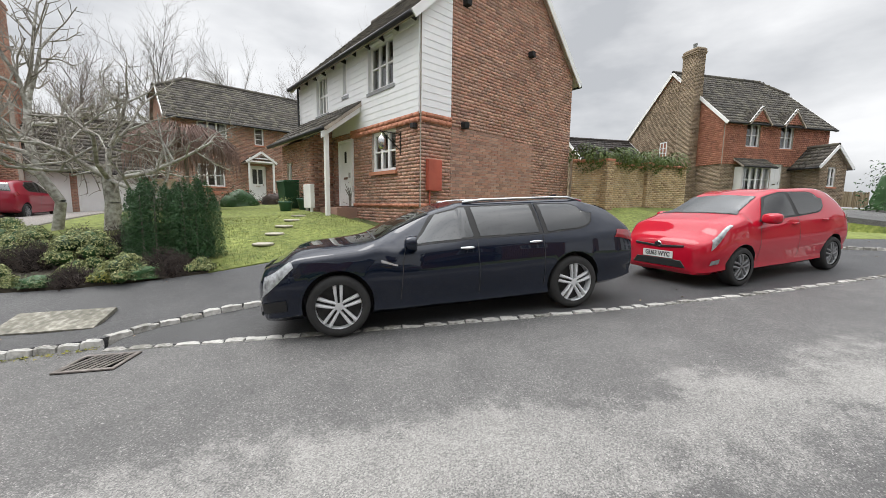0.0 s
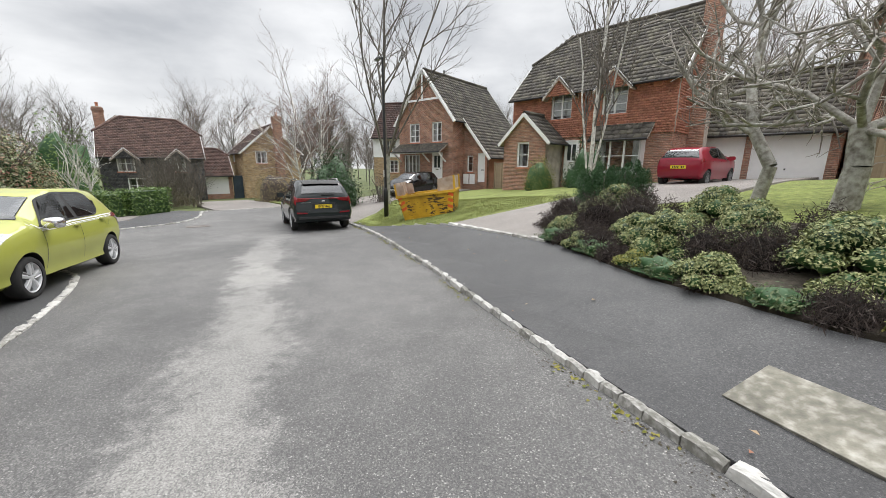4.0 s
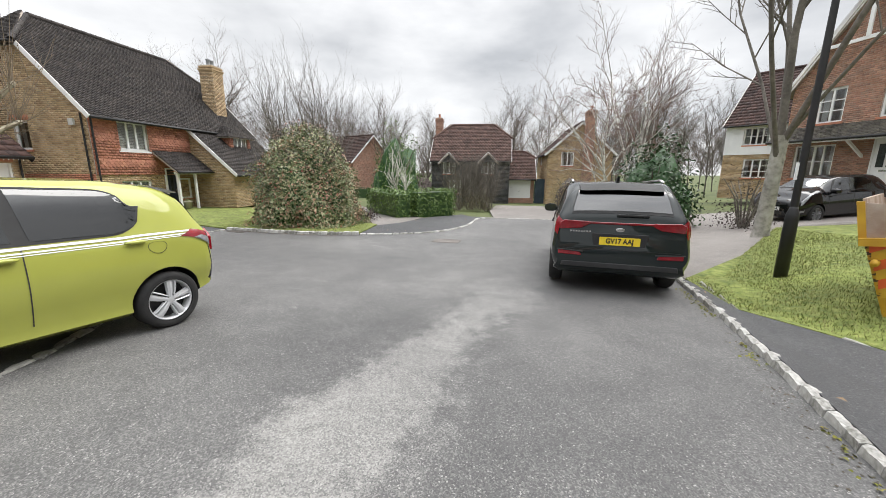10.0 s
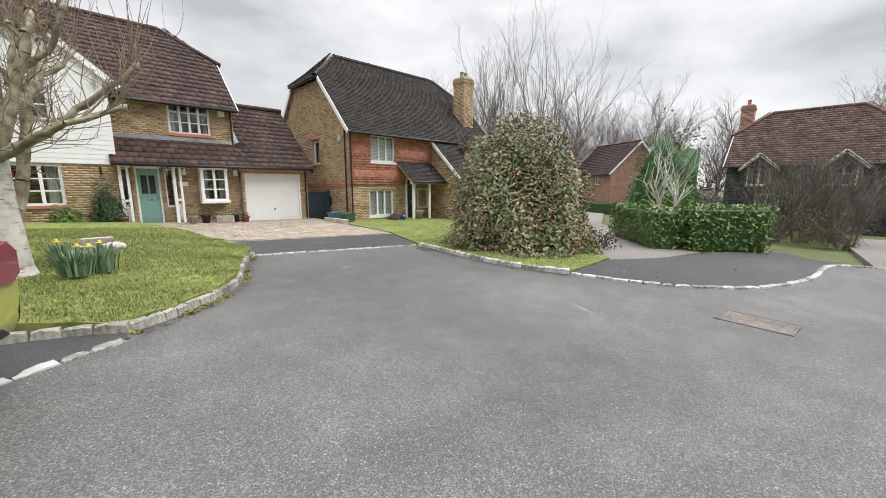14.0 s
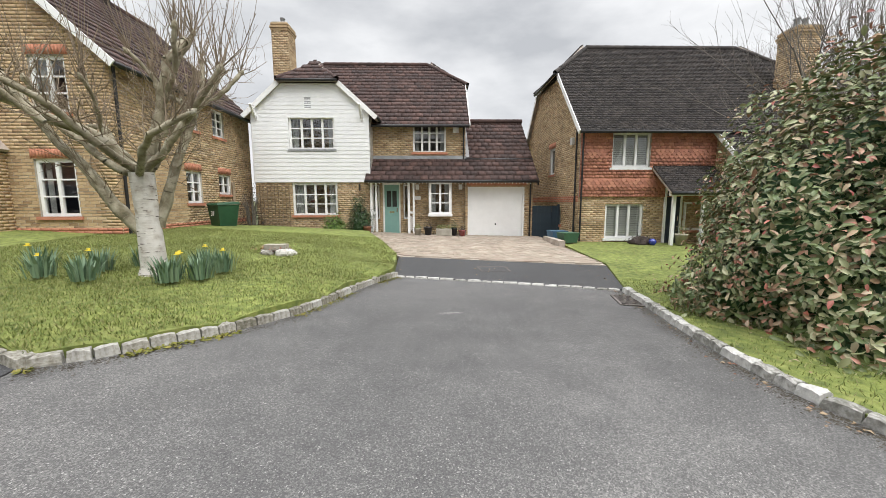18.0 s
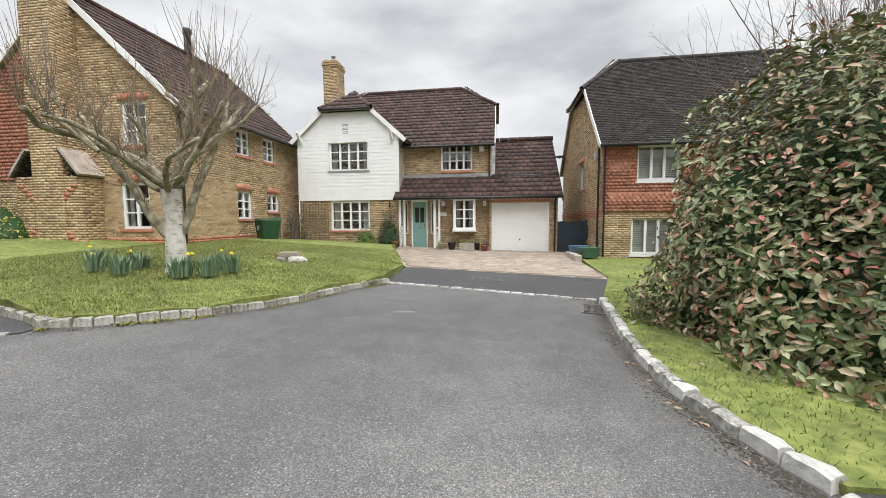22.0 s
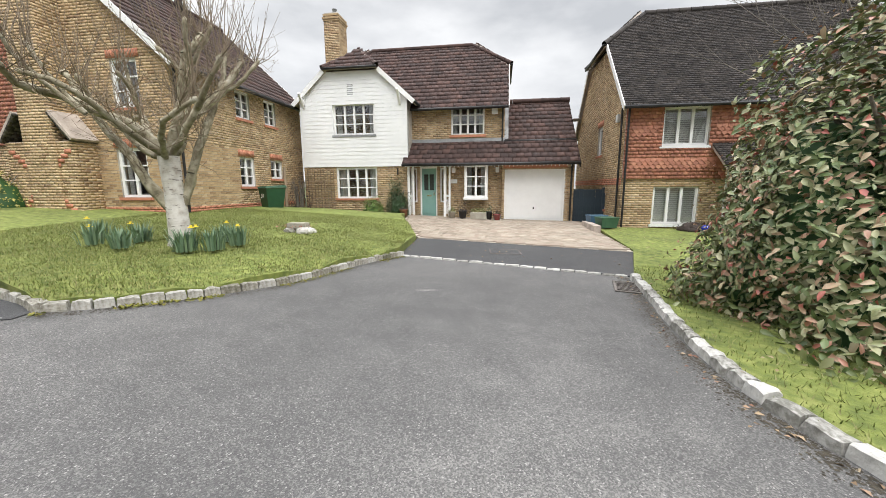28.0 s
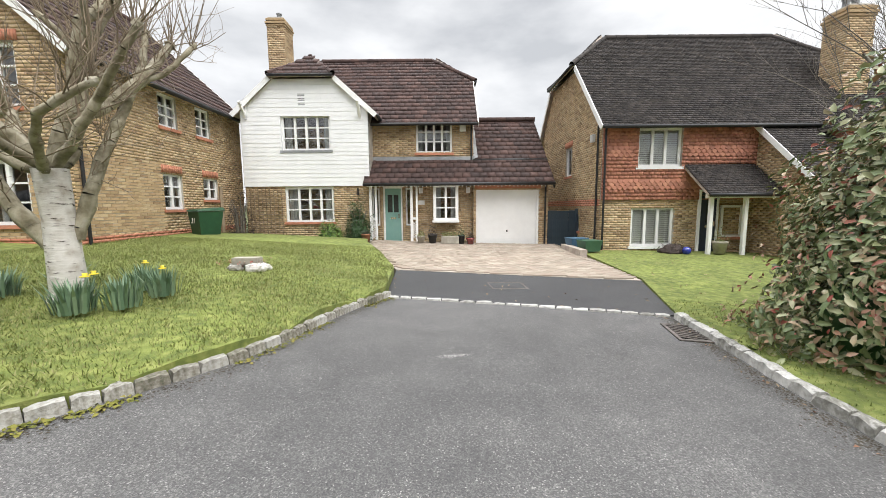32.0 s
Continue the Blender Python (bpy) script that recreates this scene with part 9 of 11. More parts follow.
def hebe(x, y, r, h, seed, label="rounded pale green hebe bush in the bed", mat=None, group="hebe bushes in the bed"):
    """A cushion of many small domes, each packed with upturned leaf rosettes."""
    rng = np.random.default_rng(seed)
    e = thing("hebe", pose(x, y, land(x, y) + 0.06), label, "shrub", group)
    P, D = [], []
    domes = [(0.0, 0.0, h * 0.62, r * 0.5)]
    n = int(9 + r * 22)
    for i in range(n):
        a, f = i * 2.4 + rng.uniform(-0.3, 0.3), math.sqrt((i + 0.6) / n)
        domes.append((r * 0.86 * f * math.cos(a), r * 0.86 * f * math.sin(a), h * (0.92 - 0.62 * f * f) - 0.08 + rng.uniform(-0.05, 0.05), r * rng.uniform(0.26, 0.40)))
    # Dark ball under each dome, its colour painting the shadow between them.
    bm = bmesh.new()
    for cx, cy, cz, dr in domes:
        m = int(2600 * dr)
        d = rng.normal(0, 1, (m, 3))
        d[:, 2] = np.abs(d[:, 2]) * 1.1 - 0.25
        d /= np.linalg.norm(d, axis=1)[:, None]
        P.append(np.array([cx, cy, max(cz, 0.05)]) + d * dr * rng.uniform(0.86, 1.04, (m, 1)) * np.array([1, 1, 0.85]))
        D.append(d)
        bmesh.ops.create_icosphere(bm, subdivisions=1, radius=dr * 0.82, matrix=Matrix.Translation((cx, cy, max(cz, 0.05))))
    part("inner_mass", bm, M_yew_and_shade, e, smooth=True)["kind"] = "stuff"
    P, D = np.concatenate(P), np.concatenate(D)
    P[:, 2] = np.maximum(P[:, 2], 0.01)
    leaf_mesh("foliage", P, D * 0.7 + rng.normal(0, 0.45, D.shape) + np.array([0, 0, 0.55]), 0.034, mat or M_hebe, e, rng, 0.55)
    tubes("woody_base", [(Vector((0, 0, 0)), Vector((r * 0.5 * math.cos(i * 1.3), r * 0.5 * math.sin(i * 1.3), h * 0.5)), 0.014, 0.008) for i in range(5)], M_bark, e, 5)["kind"] = "stuff"
    return e

def heather(x, y, r, h, seed, label="wiry dark brown heather bush in the bed", group="heather bushes in the bed"):
    """A mound of fine upright brown stems."""
    rng = np.random.default_rng(seed)
    e = thing("heather", pose(x, y, land(x, y) + 0.06), label, "shrub", group)
    n = int(9000 * r)
    p, d = shrub_points(rng, n, r, r, h, 0.3, 0.45)
    w = np.stack([rng.normal(0, 1, n), rng.normal(0, 1, n), rng.normal(0, 0.25, n)], 1)
    leaf_mesh("foliage", p, w, 0.085, M_heather, e, rng, 0.085)
    # Near-black solid core: the shade between the stems is put into its colour.
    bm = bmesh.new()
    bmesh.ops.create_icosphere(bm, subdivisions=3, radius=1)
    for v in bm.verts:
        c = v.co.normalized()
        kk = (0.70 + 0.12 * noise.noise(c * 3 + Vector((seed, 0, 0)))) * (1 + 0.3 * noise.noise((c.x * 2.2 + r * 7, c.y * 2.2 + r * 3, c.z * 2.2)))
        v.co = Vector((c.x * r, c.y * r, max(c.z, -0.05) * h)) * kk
    part("inner_mass", bm, M_heathershade, e, smooth=True)
    tubes("woody_base", [(Vector((0, 0, 0)), Vector((r * 0.7 * math.cos(i * 0.9), r * 0.7 * math.sin(i * 0.9), h * 0.75)), 0.010, 0.004) for i in range(8)], M_bark, e, 4)["kind"] = "stuff"
    return e
M_heathershade = surf("heather_shade", [(0.012, 0.010, 0.009), (0.022, 0.018, 0.016)], 1.0, 30, bump=0.8, bscale=60, spec=0.1)
rb = random.Random(9)
spots = []
for i in range(900):
    x, y = rb.uniform(-7.2, -0.5), rb.uniform(6.9, 10.9)
    if not in_poly(x, y, BED) or min(math.hypot(x - a, y - b) for a, b in ((-1.45, 7.85), (-0.8, 7.75), (-6.55, 10.75), (-6.05, 11.1))) < 0.6:
        continue
    if not all(in_poly(x + dx, y + dy, BED) for dx, dy in ((0.16, 0), (-0.16, 0), (0, 0.2), (0, -0.2))):
        continue
    if any(math.hypot(x - a, y - b) < 0.50 for a, b in spots):
        continue
    spots.append((x, y))
for i, (x, y) in enumerate(spots):
    edge = not all(in_poly(x + dx, y + dy, BED) for dx, dy in ((0.3, -0.3), (-0.3, -0.45), (0, -0.45)))
    r = rb.uniform(0.34, 0.50) * (0.75 if edge else 1.0)
    h = r * (1.0 if edge else 1.3) * rb.uniform(0.85, 1.1)
    if noise.noise((x * 1.7, y * 1.7, 2.0)) + rb.uniform(-0.25, 0.25) > 0.06:
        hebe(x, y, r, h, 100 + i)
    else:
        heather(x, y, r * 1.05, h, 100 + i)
# low creeping plants along the front edge of the bed
for i in range(15):
    f = i / 14
    p = smooth_line([(-5.9, 8.6), (-4.0, 7.72), (-2.3, 7.15), (-1.5, 7.0), (-0.7, 7.05)], 0.2)
    x, y = p[int(f * (len(p) - 1))]
    r = rb.uniform(0.2, 0.32)
    if i % 3 == 1:
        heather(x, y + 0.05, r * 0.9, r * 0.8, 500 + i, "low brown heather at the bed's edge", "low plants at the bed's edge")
    elif i % 3 == 2:
        hebe(x, y + 0.05, r * 0.85, r * 0.8, 500 + i, "small yellow-green hebe at the bed's edge", M_goldgreen if i % 2 else None, "low plants at the bed's edge")
    else:
        shrub(x, y + 0.05, r * 1.3, r, r * rb.uniform(0.5, 0.7), 900, 0.045, M_creeper, "low creeping evergreen at the bed's edge", 500 + i, lump=0.4, stems=4, aspect=0.35, fill=0.3, group="low plants at the bed's edge")
# shrubs by the houses
shrub(-13.75, 17.9, 0.78, 0.75, 1.6, 3000, 0.08, M_goldgreen, "rounded golden green conifer by the porch", 201, aspect=0.3, lump=0.12)
shrub(-11.35, 18.0, 0.95, 0.85, 1.9, 2600, 0.09, M_holly_and_shade, "dark rounded evergreen bush on bare stems", 202, lump=0.25)
shrub(-0.3, 18.0, 0.9, 0.7, 0.8, 900, 0.08, M_holly_and_shade, "low dark bushes before a brick house", 203)
shrub(1.2, 18.2, 0.8, 0.6, 0.6, 600, 0.07, M_heather, "low brown bush before a brick house", 204)
shrub(-3.5, -5.2, 0.85, 0.8, 1.35, 1500, 0.07, M_gold, "rounded golden variegated bush by the corner house", 205, lump=0.12)
shrub(-2.0, -4.7, 1.1, 0.9, 1.6, 1300, 0.09, M_brightgreen, "green hedge bush beside the golden bush", 206)
shrub(-5.4, -6.75, 0.4, 0.35, 0.5, 260, 0.05, M_heather, "small brown bush against brickwork", 207, z=0.3, fill=0.7)
shrub(-12.2, -11.1, 0.45, 0.4, 0.65, 900, 0.16, M_brightgreen, "strappy green plant under the window", 208, aspect=0.14, core=0.45)
shrub(-13.15, -11.25, 0.48, 0.4, 1.35, 3200, 0.06, M_holly_and_shade, "dense dark climber beside the porch", 209, aspect=0.5, lump=0.35, core=0.55)
shrub(-9.2, -10.9, 0.5, 0.45, 1.7, 1000, 0.06, M_heather, "brown climber against the trellis", 210, lump=0.2, fill=0.5)
shrub(-23.0, -9.3, 0.5, 0.3, 0.3, 300, 0.06, M_heather, "low grey lavender by the wall", 211)
shrub(-22.8, 0.4, 0.5, 0.5, 0.55, 420, 0.07, M_heather, "small dead-leaved shrub in grass", 212, fill=0.7)

# woods behind the houses
def woods():
    protos = []
    for s in range(5):
        rng = np.random.default_rng(300 + s)
        segs = []
        ht = 7.5 + s * 0.7
        grow(rng, Vector((0, 0, -0.2)), Vector((0.04, 0.02, 1)), ht, 0.10, 0, 3, segs, up=0.12, wob=0.16, kids=(18, 11, 8), spread=0.62, shrink=0.42, kid_from=0.2, taper=0.32)
        e = thing("woodland_tree", pose(-70 - s * 4, 40, -1.6), "tall bare winter tree in the woods", "tree", "woodland trees")
        tree_meshes("woodland_tree", segs, e, M_barkfar, M_twigfar if s % 2 else M_twigfarred, 2)
        protos.append(e)
    rw = random.Random(4)
    spots = []
    for i in range(52):
        spots.append((rw.uniform(-78, -52), rw.uniform(-34, 34)))
    for i in range(16):
        spots.append((rw.uniform(-50, -20), rw.uniform(34, 46)))
    for i in range(12):
        spots.append((rw.uniform(-22, 12), rw.uniform(36, 46)))
    for i in range(8):
        spots.append((rw.uniform(-52, -38), rw.uniform(-32, -20)))
    for x, y in ((-5.5, 33.0), (-9.5, 34.0), (-1.5, 34.5), (-14.5, 34.0), (3.5, 34.0)):
        spots.append((x, y))
    for i, (x, y) in enumerate(spots):
        sc = rw.uniform(0.8, 1.15)
        c = copy_thing(protos[i % 5], pose(x, y, land(x, y) - 0.1, 0, 0, rw.uniform(0, 360)) @ Matrix.Scale(sc, 4))
woods()
shrub(-58.0, 14.0, 6.0, 4.0, 5.5, 5200, 0.35, M_holly_and_shade, "dark conifer belt at the wood's edge", 320, lump=0.35, category="tree", name="conifer_belt")
shrub(-56.0, -6.0, 5.0, 4.0, 3.0, 2600, 0.3, M_heather, "brown undergrowth at the wood's edge", 321, lump=0.35, name="undergrowth")

# ---- kerbs ----
def kerb_meshes():
    out = []
    rng = np.random.default_rng(2)
    for k in range(7):
        bm = bmesh.new()
        box_bm(bm, (-0.5, -0.5, -0.5), (0.5, 0.5, 0.5))
        bmesh.ops.subdivide_edges(bm, edges=bm.edges[:], cuts=2, use_grid_fill=True)
        for v in bm.verts:
            ex, ey, ez = abs(v.co.x) > 0.4, abs(v.co.y) > 0.4, v.co.z > 0.3
            v.co += Vector(rng.normal(0, 0.018, 3))
            v.co += Vector((0.03, 0.05, 0.035)) * noise.noise(v.co * 1.9 + Vector((k * 7.3, 0, 0)))
            if ex and ez:
                v.co.x *= 0.93
                v.co.z -= 0.045
            if ey and ez:
                v.co.y *= 0.88
                v.co.z -= 0.045
        me = bpy.data.meshes.new("kerb_stone")
        bm.to_mesh(me)
        bm.free()
        me.materials.append(M_kerb)
        out.append(me)
    return out
KM = kerb_meshes()
M_kerbmoss = surf("mossy_kerb_stone", [(0.10, 0.10, 0.065), (0.20, 0.185, 0.145), (0.32, 0.305, 0.265), (0.43, 0.42, 0.385)], 0.95, 6, objrand=True, spread=1.7, bump=0.9, bscale=14, stain=0.4)
KMOSS = [m.copy() for m in KM]
for m in KMOSS:
    m.materials[0] = M_kerbmoss

def kerb_line(line, label, length, width, high, top, stones=KM):
    """A row of rough stones along a line; top: height of their tops over the road."""
    e = tagged(new("kerb"), label, "kerb", kind="structure")
    rng = random.Random(len(line))
    P = [Vector((*p, 0)) for p in line]
    dist = [0.0]
    for a, b in zip(P, P[1:]):
        dist.append(dist[-1] + (b - a).length)
    s = 0.0
    while s < dist[-1] - 0.1:
        ln = length * rng.uniform(0.75, 1.2)
        m = s + ln / 2
        i = max(0, min(len(P) - 2, next((j for j in range(len(dist) - 1) if dist[j + 1] >= m), len(P) - 2)))
        f = (m - dist[i]) / max(1e-6, dist[i + 1] - dist[i])
        c = P[i].lerp(P[i + 1], f)
        d = P[i + 1] - P[i]
        a = math.degrees(math.atan2(d.y, d.x))
        hh = high * rng.uniform(0.9, 1.1)
        o = new("kerb_stone", stones[rng.randrange(7)])
        o.parent = e
        o.matrix_basis = pose(c.x, c.y, land(c.x, c.y) + top - hh / 2 + rng.uniform(-0.006, 0.006), rng.uniform(-3, 3), rng.uniform(-1.5, 1.5), a + rng.uniform(-2, 2)) @ Matrix.Diagonal((ln * 0.96, width * rng.uniform(0.9, 1.1), hh, 1))
        s += ln
    return e
kerb_line([p for p in N_MAIN if p[0] > -17], "raised kerb of rough pale stone setts along the road", 0.21, 0.115, 0.22, 0.072)
kerb_line(N_BAY, "raised kerb of rough setts behind the parking bay", 0.26, 0.13, 0.22, 0.08)
kerb_line(N_FLUSH, "flush line of pale setts edging the bay", 0.24, 0.11, 0.16, 0.022)
kerb_line(S_FLUSH, "flush line of pale setts edging the bay", 0.24, 0.11, 0.16, 0.022)
kerb_line(S_BAY, "raised kerb of mossy setts behind the bay", 0.22, 0.13, 0.22, 0.10, KMOSS)
kerb_line(LAWN_K, "raised kerb of mossy setts around the lawn", 0.20, 0.125, 0.24, 0.098, KMOSS)
kerb_line(APRON, "flush line of setts across the drive mouth", 0.24, 0.11, 0.14, 0.03)
kerb_line(R_KERB, "raised kerb of chunky white setts by the shrub", 0.22, 0.13, 0.26, 0.10)
kerb_line(R_FLUSH, "flush line of pale setts edging the footway", 0.24, 0.12, 0.16, 0.04)
kerb_line([(-25.1, 5.5), (-25.1, 7.4), (-25.0, 9.3)], "flush line of setts across the drive", 0.24, 0.12, 0.16, 0.02)
kerb_line([(-9.55, 9.12), (-6.0, 8.52)], "pale edging across the driveway", 0.42, 0.16, 0.14, 0.11)
kerb_line([(-9.55, 9.12), (-11.2, 8.89), (-13.0, 8.48), (-14.4, 8.8)], "thin pale edging between grass and pavement", 0.45, 0.032, 0.14, 0.085)
kerb_line([(20.0, -6.4), (2.2, -1.3)], "kerb of pale stones along the far road", 0.5, 0.13, 0.16, 0.06)
kerb_line([(14.0, 0.7), (24.0, -2.2), (40.0, -8.5)], "kerb of pale stones along the far road", 0.5, 0.13, 0.16, 0.06)

# ---- block paving on the drive ----
def paving():
    e = tagged(new("block_paving"), "buff and pink block paving of the driveway", "paving", kind="structure")
    rng = random.Random(3)
    mes = []
    for k in range(3):
        bm = bmesh.new()
        box_bm(bm, (-0.098, -0.048, -0.03), (0.098, 0.048, 0.03))
        bmesh.ops.bevel(bm, geom=[x for x in bm.edges if all(v.co.z > 0 for v in x.verts)], offset=0.006, segments=1, affect="EDGES")
        me = bpy.data.meshes.new("paving_block")
        bm.to_mesh(me)
        bm.free()
        me.materials.append(M_paver)
        mes.append(me)
    n, V, F = 0, [], []
    base = box_data((-0.098, -0.048, -0.03), (0.098, 0.048, 0.03))
    y = -11.45
    row = 0
    while y < -5.6:
        x = -20.2 + (0.1 if row % 2 else 0)
        while x < -13.3:
            if all(in_poly(x + a, y + b, DRIVE7) for a, b in ((-0.1, -0.05), (0.1, 0.05))):
                z = land(x, y) + 0.03 + rng.uniform(-0.003, 0.003)
                if y > -6.6 and n < 300:
                    o = new("paving_block", mes[n % 3])
                    o.parent = e
                    o.location = (x, y, z)
                    n += 1
                else:
                    k = len(V)
                    V += [(a + x, b + y, c + z) for a, b, c in base]
                    F += [tuple(i + k for i in q) for q in BOXF[1:]]
            x += 0.2
        y += 0.1
        row += 1
    o = link("paving_blocks", V, F, M_paver_i, e)
    o["kind"] = "stuff"
M_paver = surf("paver", [(0.27, 0.22, 0.17), (0.36, 0.31, 0.245), (0.32, 0.25, 0.20), (0.42, 0.37, 0.30)], 0.9, 15, objrand=True, spread=0.3, bump=0.4, stain=0.25)
M_paver_i = surf("paver_joined", [(0.27, 0.22, 0.17), (0.36, 0.31, 0.245), (0.32, 0.25, 0.20), (0.42, 0.37, 0.30)], 0.9, 15, island=True, spread=0.3, bump=0.4, stain=0.25)
paving()

# ---- drains, covers, patches in the road ----
def lie(x, y, rz, off):
    """A pose on the slope of the ground."""
    gx, gy = (land(x + 0.2, y) - land(x - 0.2, y)) / 0.4, (land(x, y + 0.2) - land(x, y - 0.2)) / 0.4
    n = Vector((-gx, -gy, 1)).normalized()
    q = Vector((0, 0, 1)).rotation_difference(n).to_matrix().to_4x4()
    return Matrix.Translation((x, y, land(x, y) + off)) @ q @ pose(0, 0, 0, 0, 0, rz)

def drain(x, y, rz, w, l, label):
    e = thing("drain_cover", lie(x, y, rz, 0.006), label, "drain")
    # Closed block just below the bars; its near-black top paints the pit's darkness.
    boxes("drain_pit", [((-l / 2, -w / 2, -0.2), (l / 2, w / 2, -0.001))], M_pitshade, e)
    boxes("drain_frame", [((-l / 2, -w / 2, 0), (l / 2, -w / 2 + 0.035, 0.012)), ((-l / 2, w / 2 - 0.035, 0), (l / 2, w / 2, 0.012)), ((-l / 2, -w / 2 + 0.035, 0), (-l / 2 + 0.035, w / 2 - 0.035, 0.012)), ((l / 2 - 0.035, -w / 2 + 0.035, 0), (l / 2, w / 2 - 0.035, 0.012))], M_iron, e)
    n = 7
    for i in range(n):
        c = -l / 2 + 0.05 + (l - 0.1) * (i + 0.5) / n
        V = [(c - 0.013 - 0.05, -w / 2 + 0.035, 0.003), (c + 0.013 - 0.05, -w / 2 + 0.035, 0.003), (c + 0.013 + 0.05, w / 2 - 0.035, 0.003), (c - 0.013 + 0.05, w / 2 - 0.035, 0.003)]
        link("drain_bar", V + [(a, b, 0.010) for a, b, _ in V], BOXF, M_iron, e)
M_pitshade = surf("pit_shade", [(0.004, 0.004, 0.004), (0.006, 0.006, 0.006)], 1.0, 4, bump=0, spec=0.0)
M_iron = surf("cast_iron", [(0.10, 0.085, 0.075), (0.17, 0.15, 0.135), (0.24, 0.22, 0.20)], 0.75, 20, metal=0.2, bump=0.4)
drain(-1.33, 4.55, -20, 0.40, 0.52, "rusty iron gully grating beside the kerb")
drain(-19.05, -2.62, 78, 0.36, 0.62, "rusty iron gully grating beside the kerb")

def cover(x, y, rz, w, l, label, mat, frame=True, h=0.006, off=0.0):
    e = thing("inspection_cover", lie(x, y, rz, off), label, "manhole cover")
    box("cover", (-l / 2, -w / 2, -0.03), (l / 2, w / 2, h), mat, e, 0.004)
    if frame:
        boxes("cover_frame", [((-l / 2 - 0.03, -w / 2 - 0.03, -0.03), (l / 2 + 0.03, -w / 2 - 0.004, h + 0.003)), ((-l / 2 - 0.03, w / 2 + 0.004, -0.03), (l / 2 + 0.03, w / 2 + 0.03, h + 0.003)), ((-l / 2 - 0.03, -w / 2 - 0.004, -0.03), (-l / 2 - 0.004, w / 2 + 0.004, h + 0.003)), ((l / 2 + 0.004, -w / 2 - 0.004, -0.03), (l / 2 + 0.03, w / 2 + 0.004, h + 0.003))], M_iron, e)
M_slab = surf("lichen_slab", [(0.12, 0.115, 0.095), (0.20, 0.19, 0.155), (0.38, 0.365, 0.32)], 0.95, 14, bump=0.5)
cover(-2.1, 5.97, -17, 0.46, 1.06, "lichen-spotted concrete chamber cover in the pavement", M_slab, False, 0.012, 0.097)
cover(-18.55, 4.2, 85, 0.5, 0.7, "rust-brown inspection cover in the road", M_iron, True, 0.006, 0.002)
cover(-17.3, -5.0, 5, 0.45, 0.6, "dark inspection cover in the tarmac apron", M_path, True, 0.004, 0.022)

# pale worn marks and aggregate on the road
def worn_marks():
    rng = np.random.default_rng(12)
    V, F = [], []
    def blob(x, y, a, ln, wd, n):
        for _ in range(n):
            u, v = rng.normal(0, ln), rng.normal(0, wd)
            px, py = x + u * math.cos(a) - v * math.sin(a), y + u * math.sin(a) + v * math.cos(a)
            r = rng.uniform(0.003, 0.007)
            z = land(px, py) + 0.003
            k = len(V)
            m = 5
            V.extend((px + r * math.cos(2 * math.pi * i / m + u) * rng.uniform(0.7, 1.2), py + r * math.sin(2 * math.pi * i / m + u) * rng.uniform(0.7, 1.2), z) for i in range(m))
            F.append(tuple(range(k, k + m)))
    blob(-16.23, -1.80, 0.23, 0.09, 0.022, 200)
    blob(-17.37, 2.50, 1.1, 0.13, 0.022, 240)
    blob(-13.9, 1.4, 0.2, 0.06, 0.03, 40)
    blob(-12.2, 3.2, 0.6, 0.06, 0.03, 40)
    o = link("road_marks", V, F, M_chip)
    tagged(o, "pale chipped marks on the asphalt road", "road marking", kind="stuff")
M_chip = surf("pale_chip", [(0.30, 0.29, 0.27), (0.42, 0.41, 0.39)], 0.9, 30, bump=0)
worn_marks()

# brown dirt and leaf mould gathered along the foot of the kerbs
def gutter_dirt():
    rng = np.random.default_rng(77)
    V, F = [], []
    for line, side, n in ((R_KERB, 1, 2600), (N_MAIN, -1, 1500), (LAWN_K, 1, 1500)):
        P = [Vector((*p, 0)) for p in line]
        for _ in range(n):
            i = rng.integers(0, len(P) - 1)
            a, b = P[i], P[i + 1]
            d = (b - a).normalized()
            nv = Vector((d.y, -d.x, 0))
            q = a.lerp(b, rng.random())
            off = 0.09 + abs(rng.normal(0, 0.09))
            for sg in (1, -1):
                c = q + nv * off * sg
                r = rng.uniform(0.004, 0.012)
                z = land(c.x, c.y) + 0.0035
                k = len(V)
                t0 = rng.uniform(0, 6)
                V.extend((c.x + r * math.cos(t0 + i_ * 1.2566) * rng.uniform(0.6, 1.2), c.y + r * math.sin(t0 + i_ * 1.2566) * rng.uniform(0.6, 1.2), z) for i_ in range(5))
                F.append(tuple(range(k, k + 5)))
    tagged(link("gutter_dirt", V, F, M_earth), "brown dirt and leaf mould along the kerb foot", "dirt", kind="stuff")
gutter_dirt()

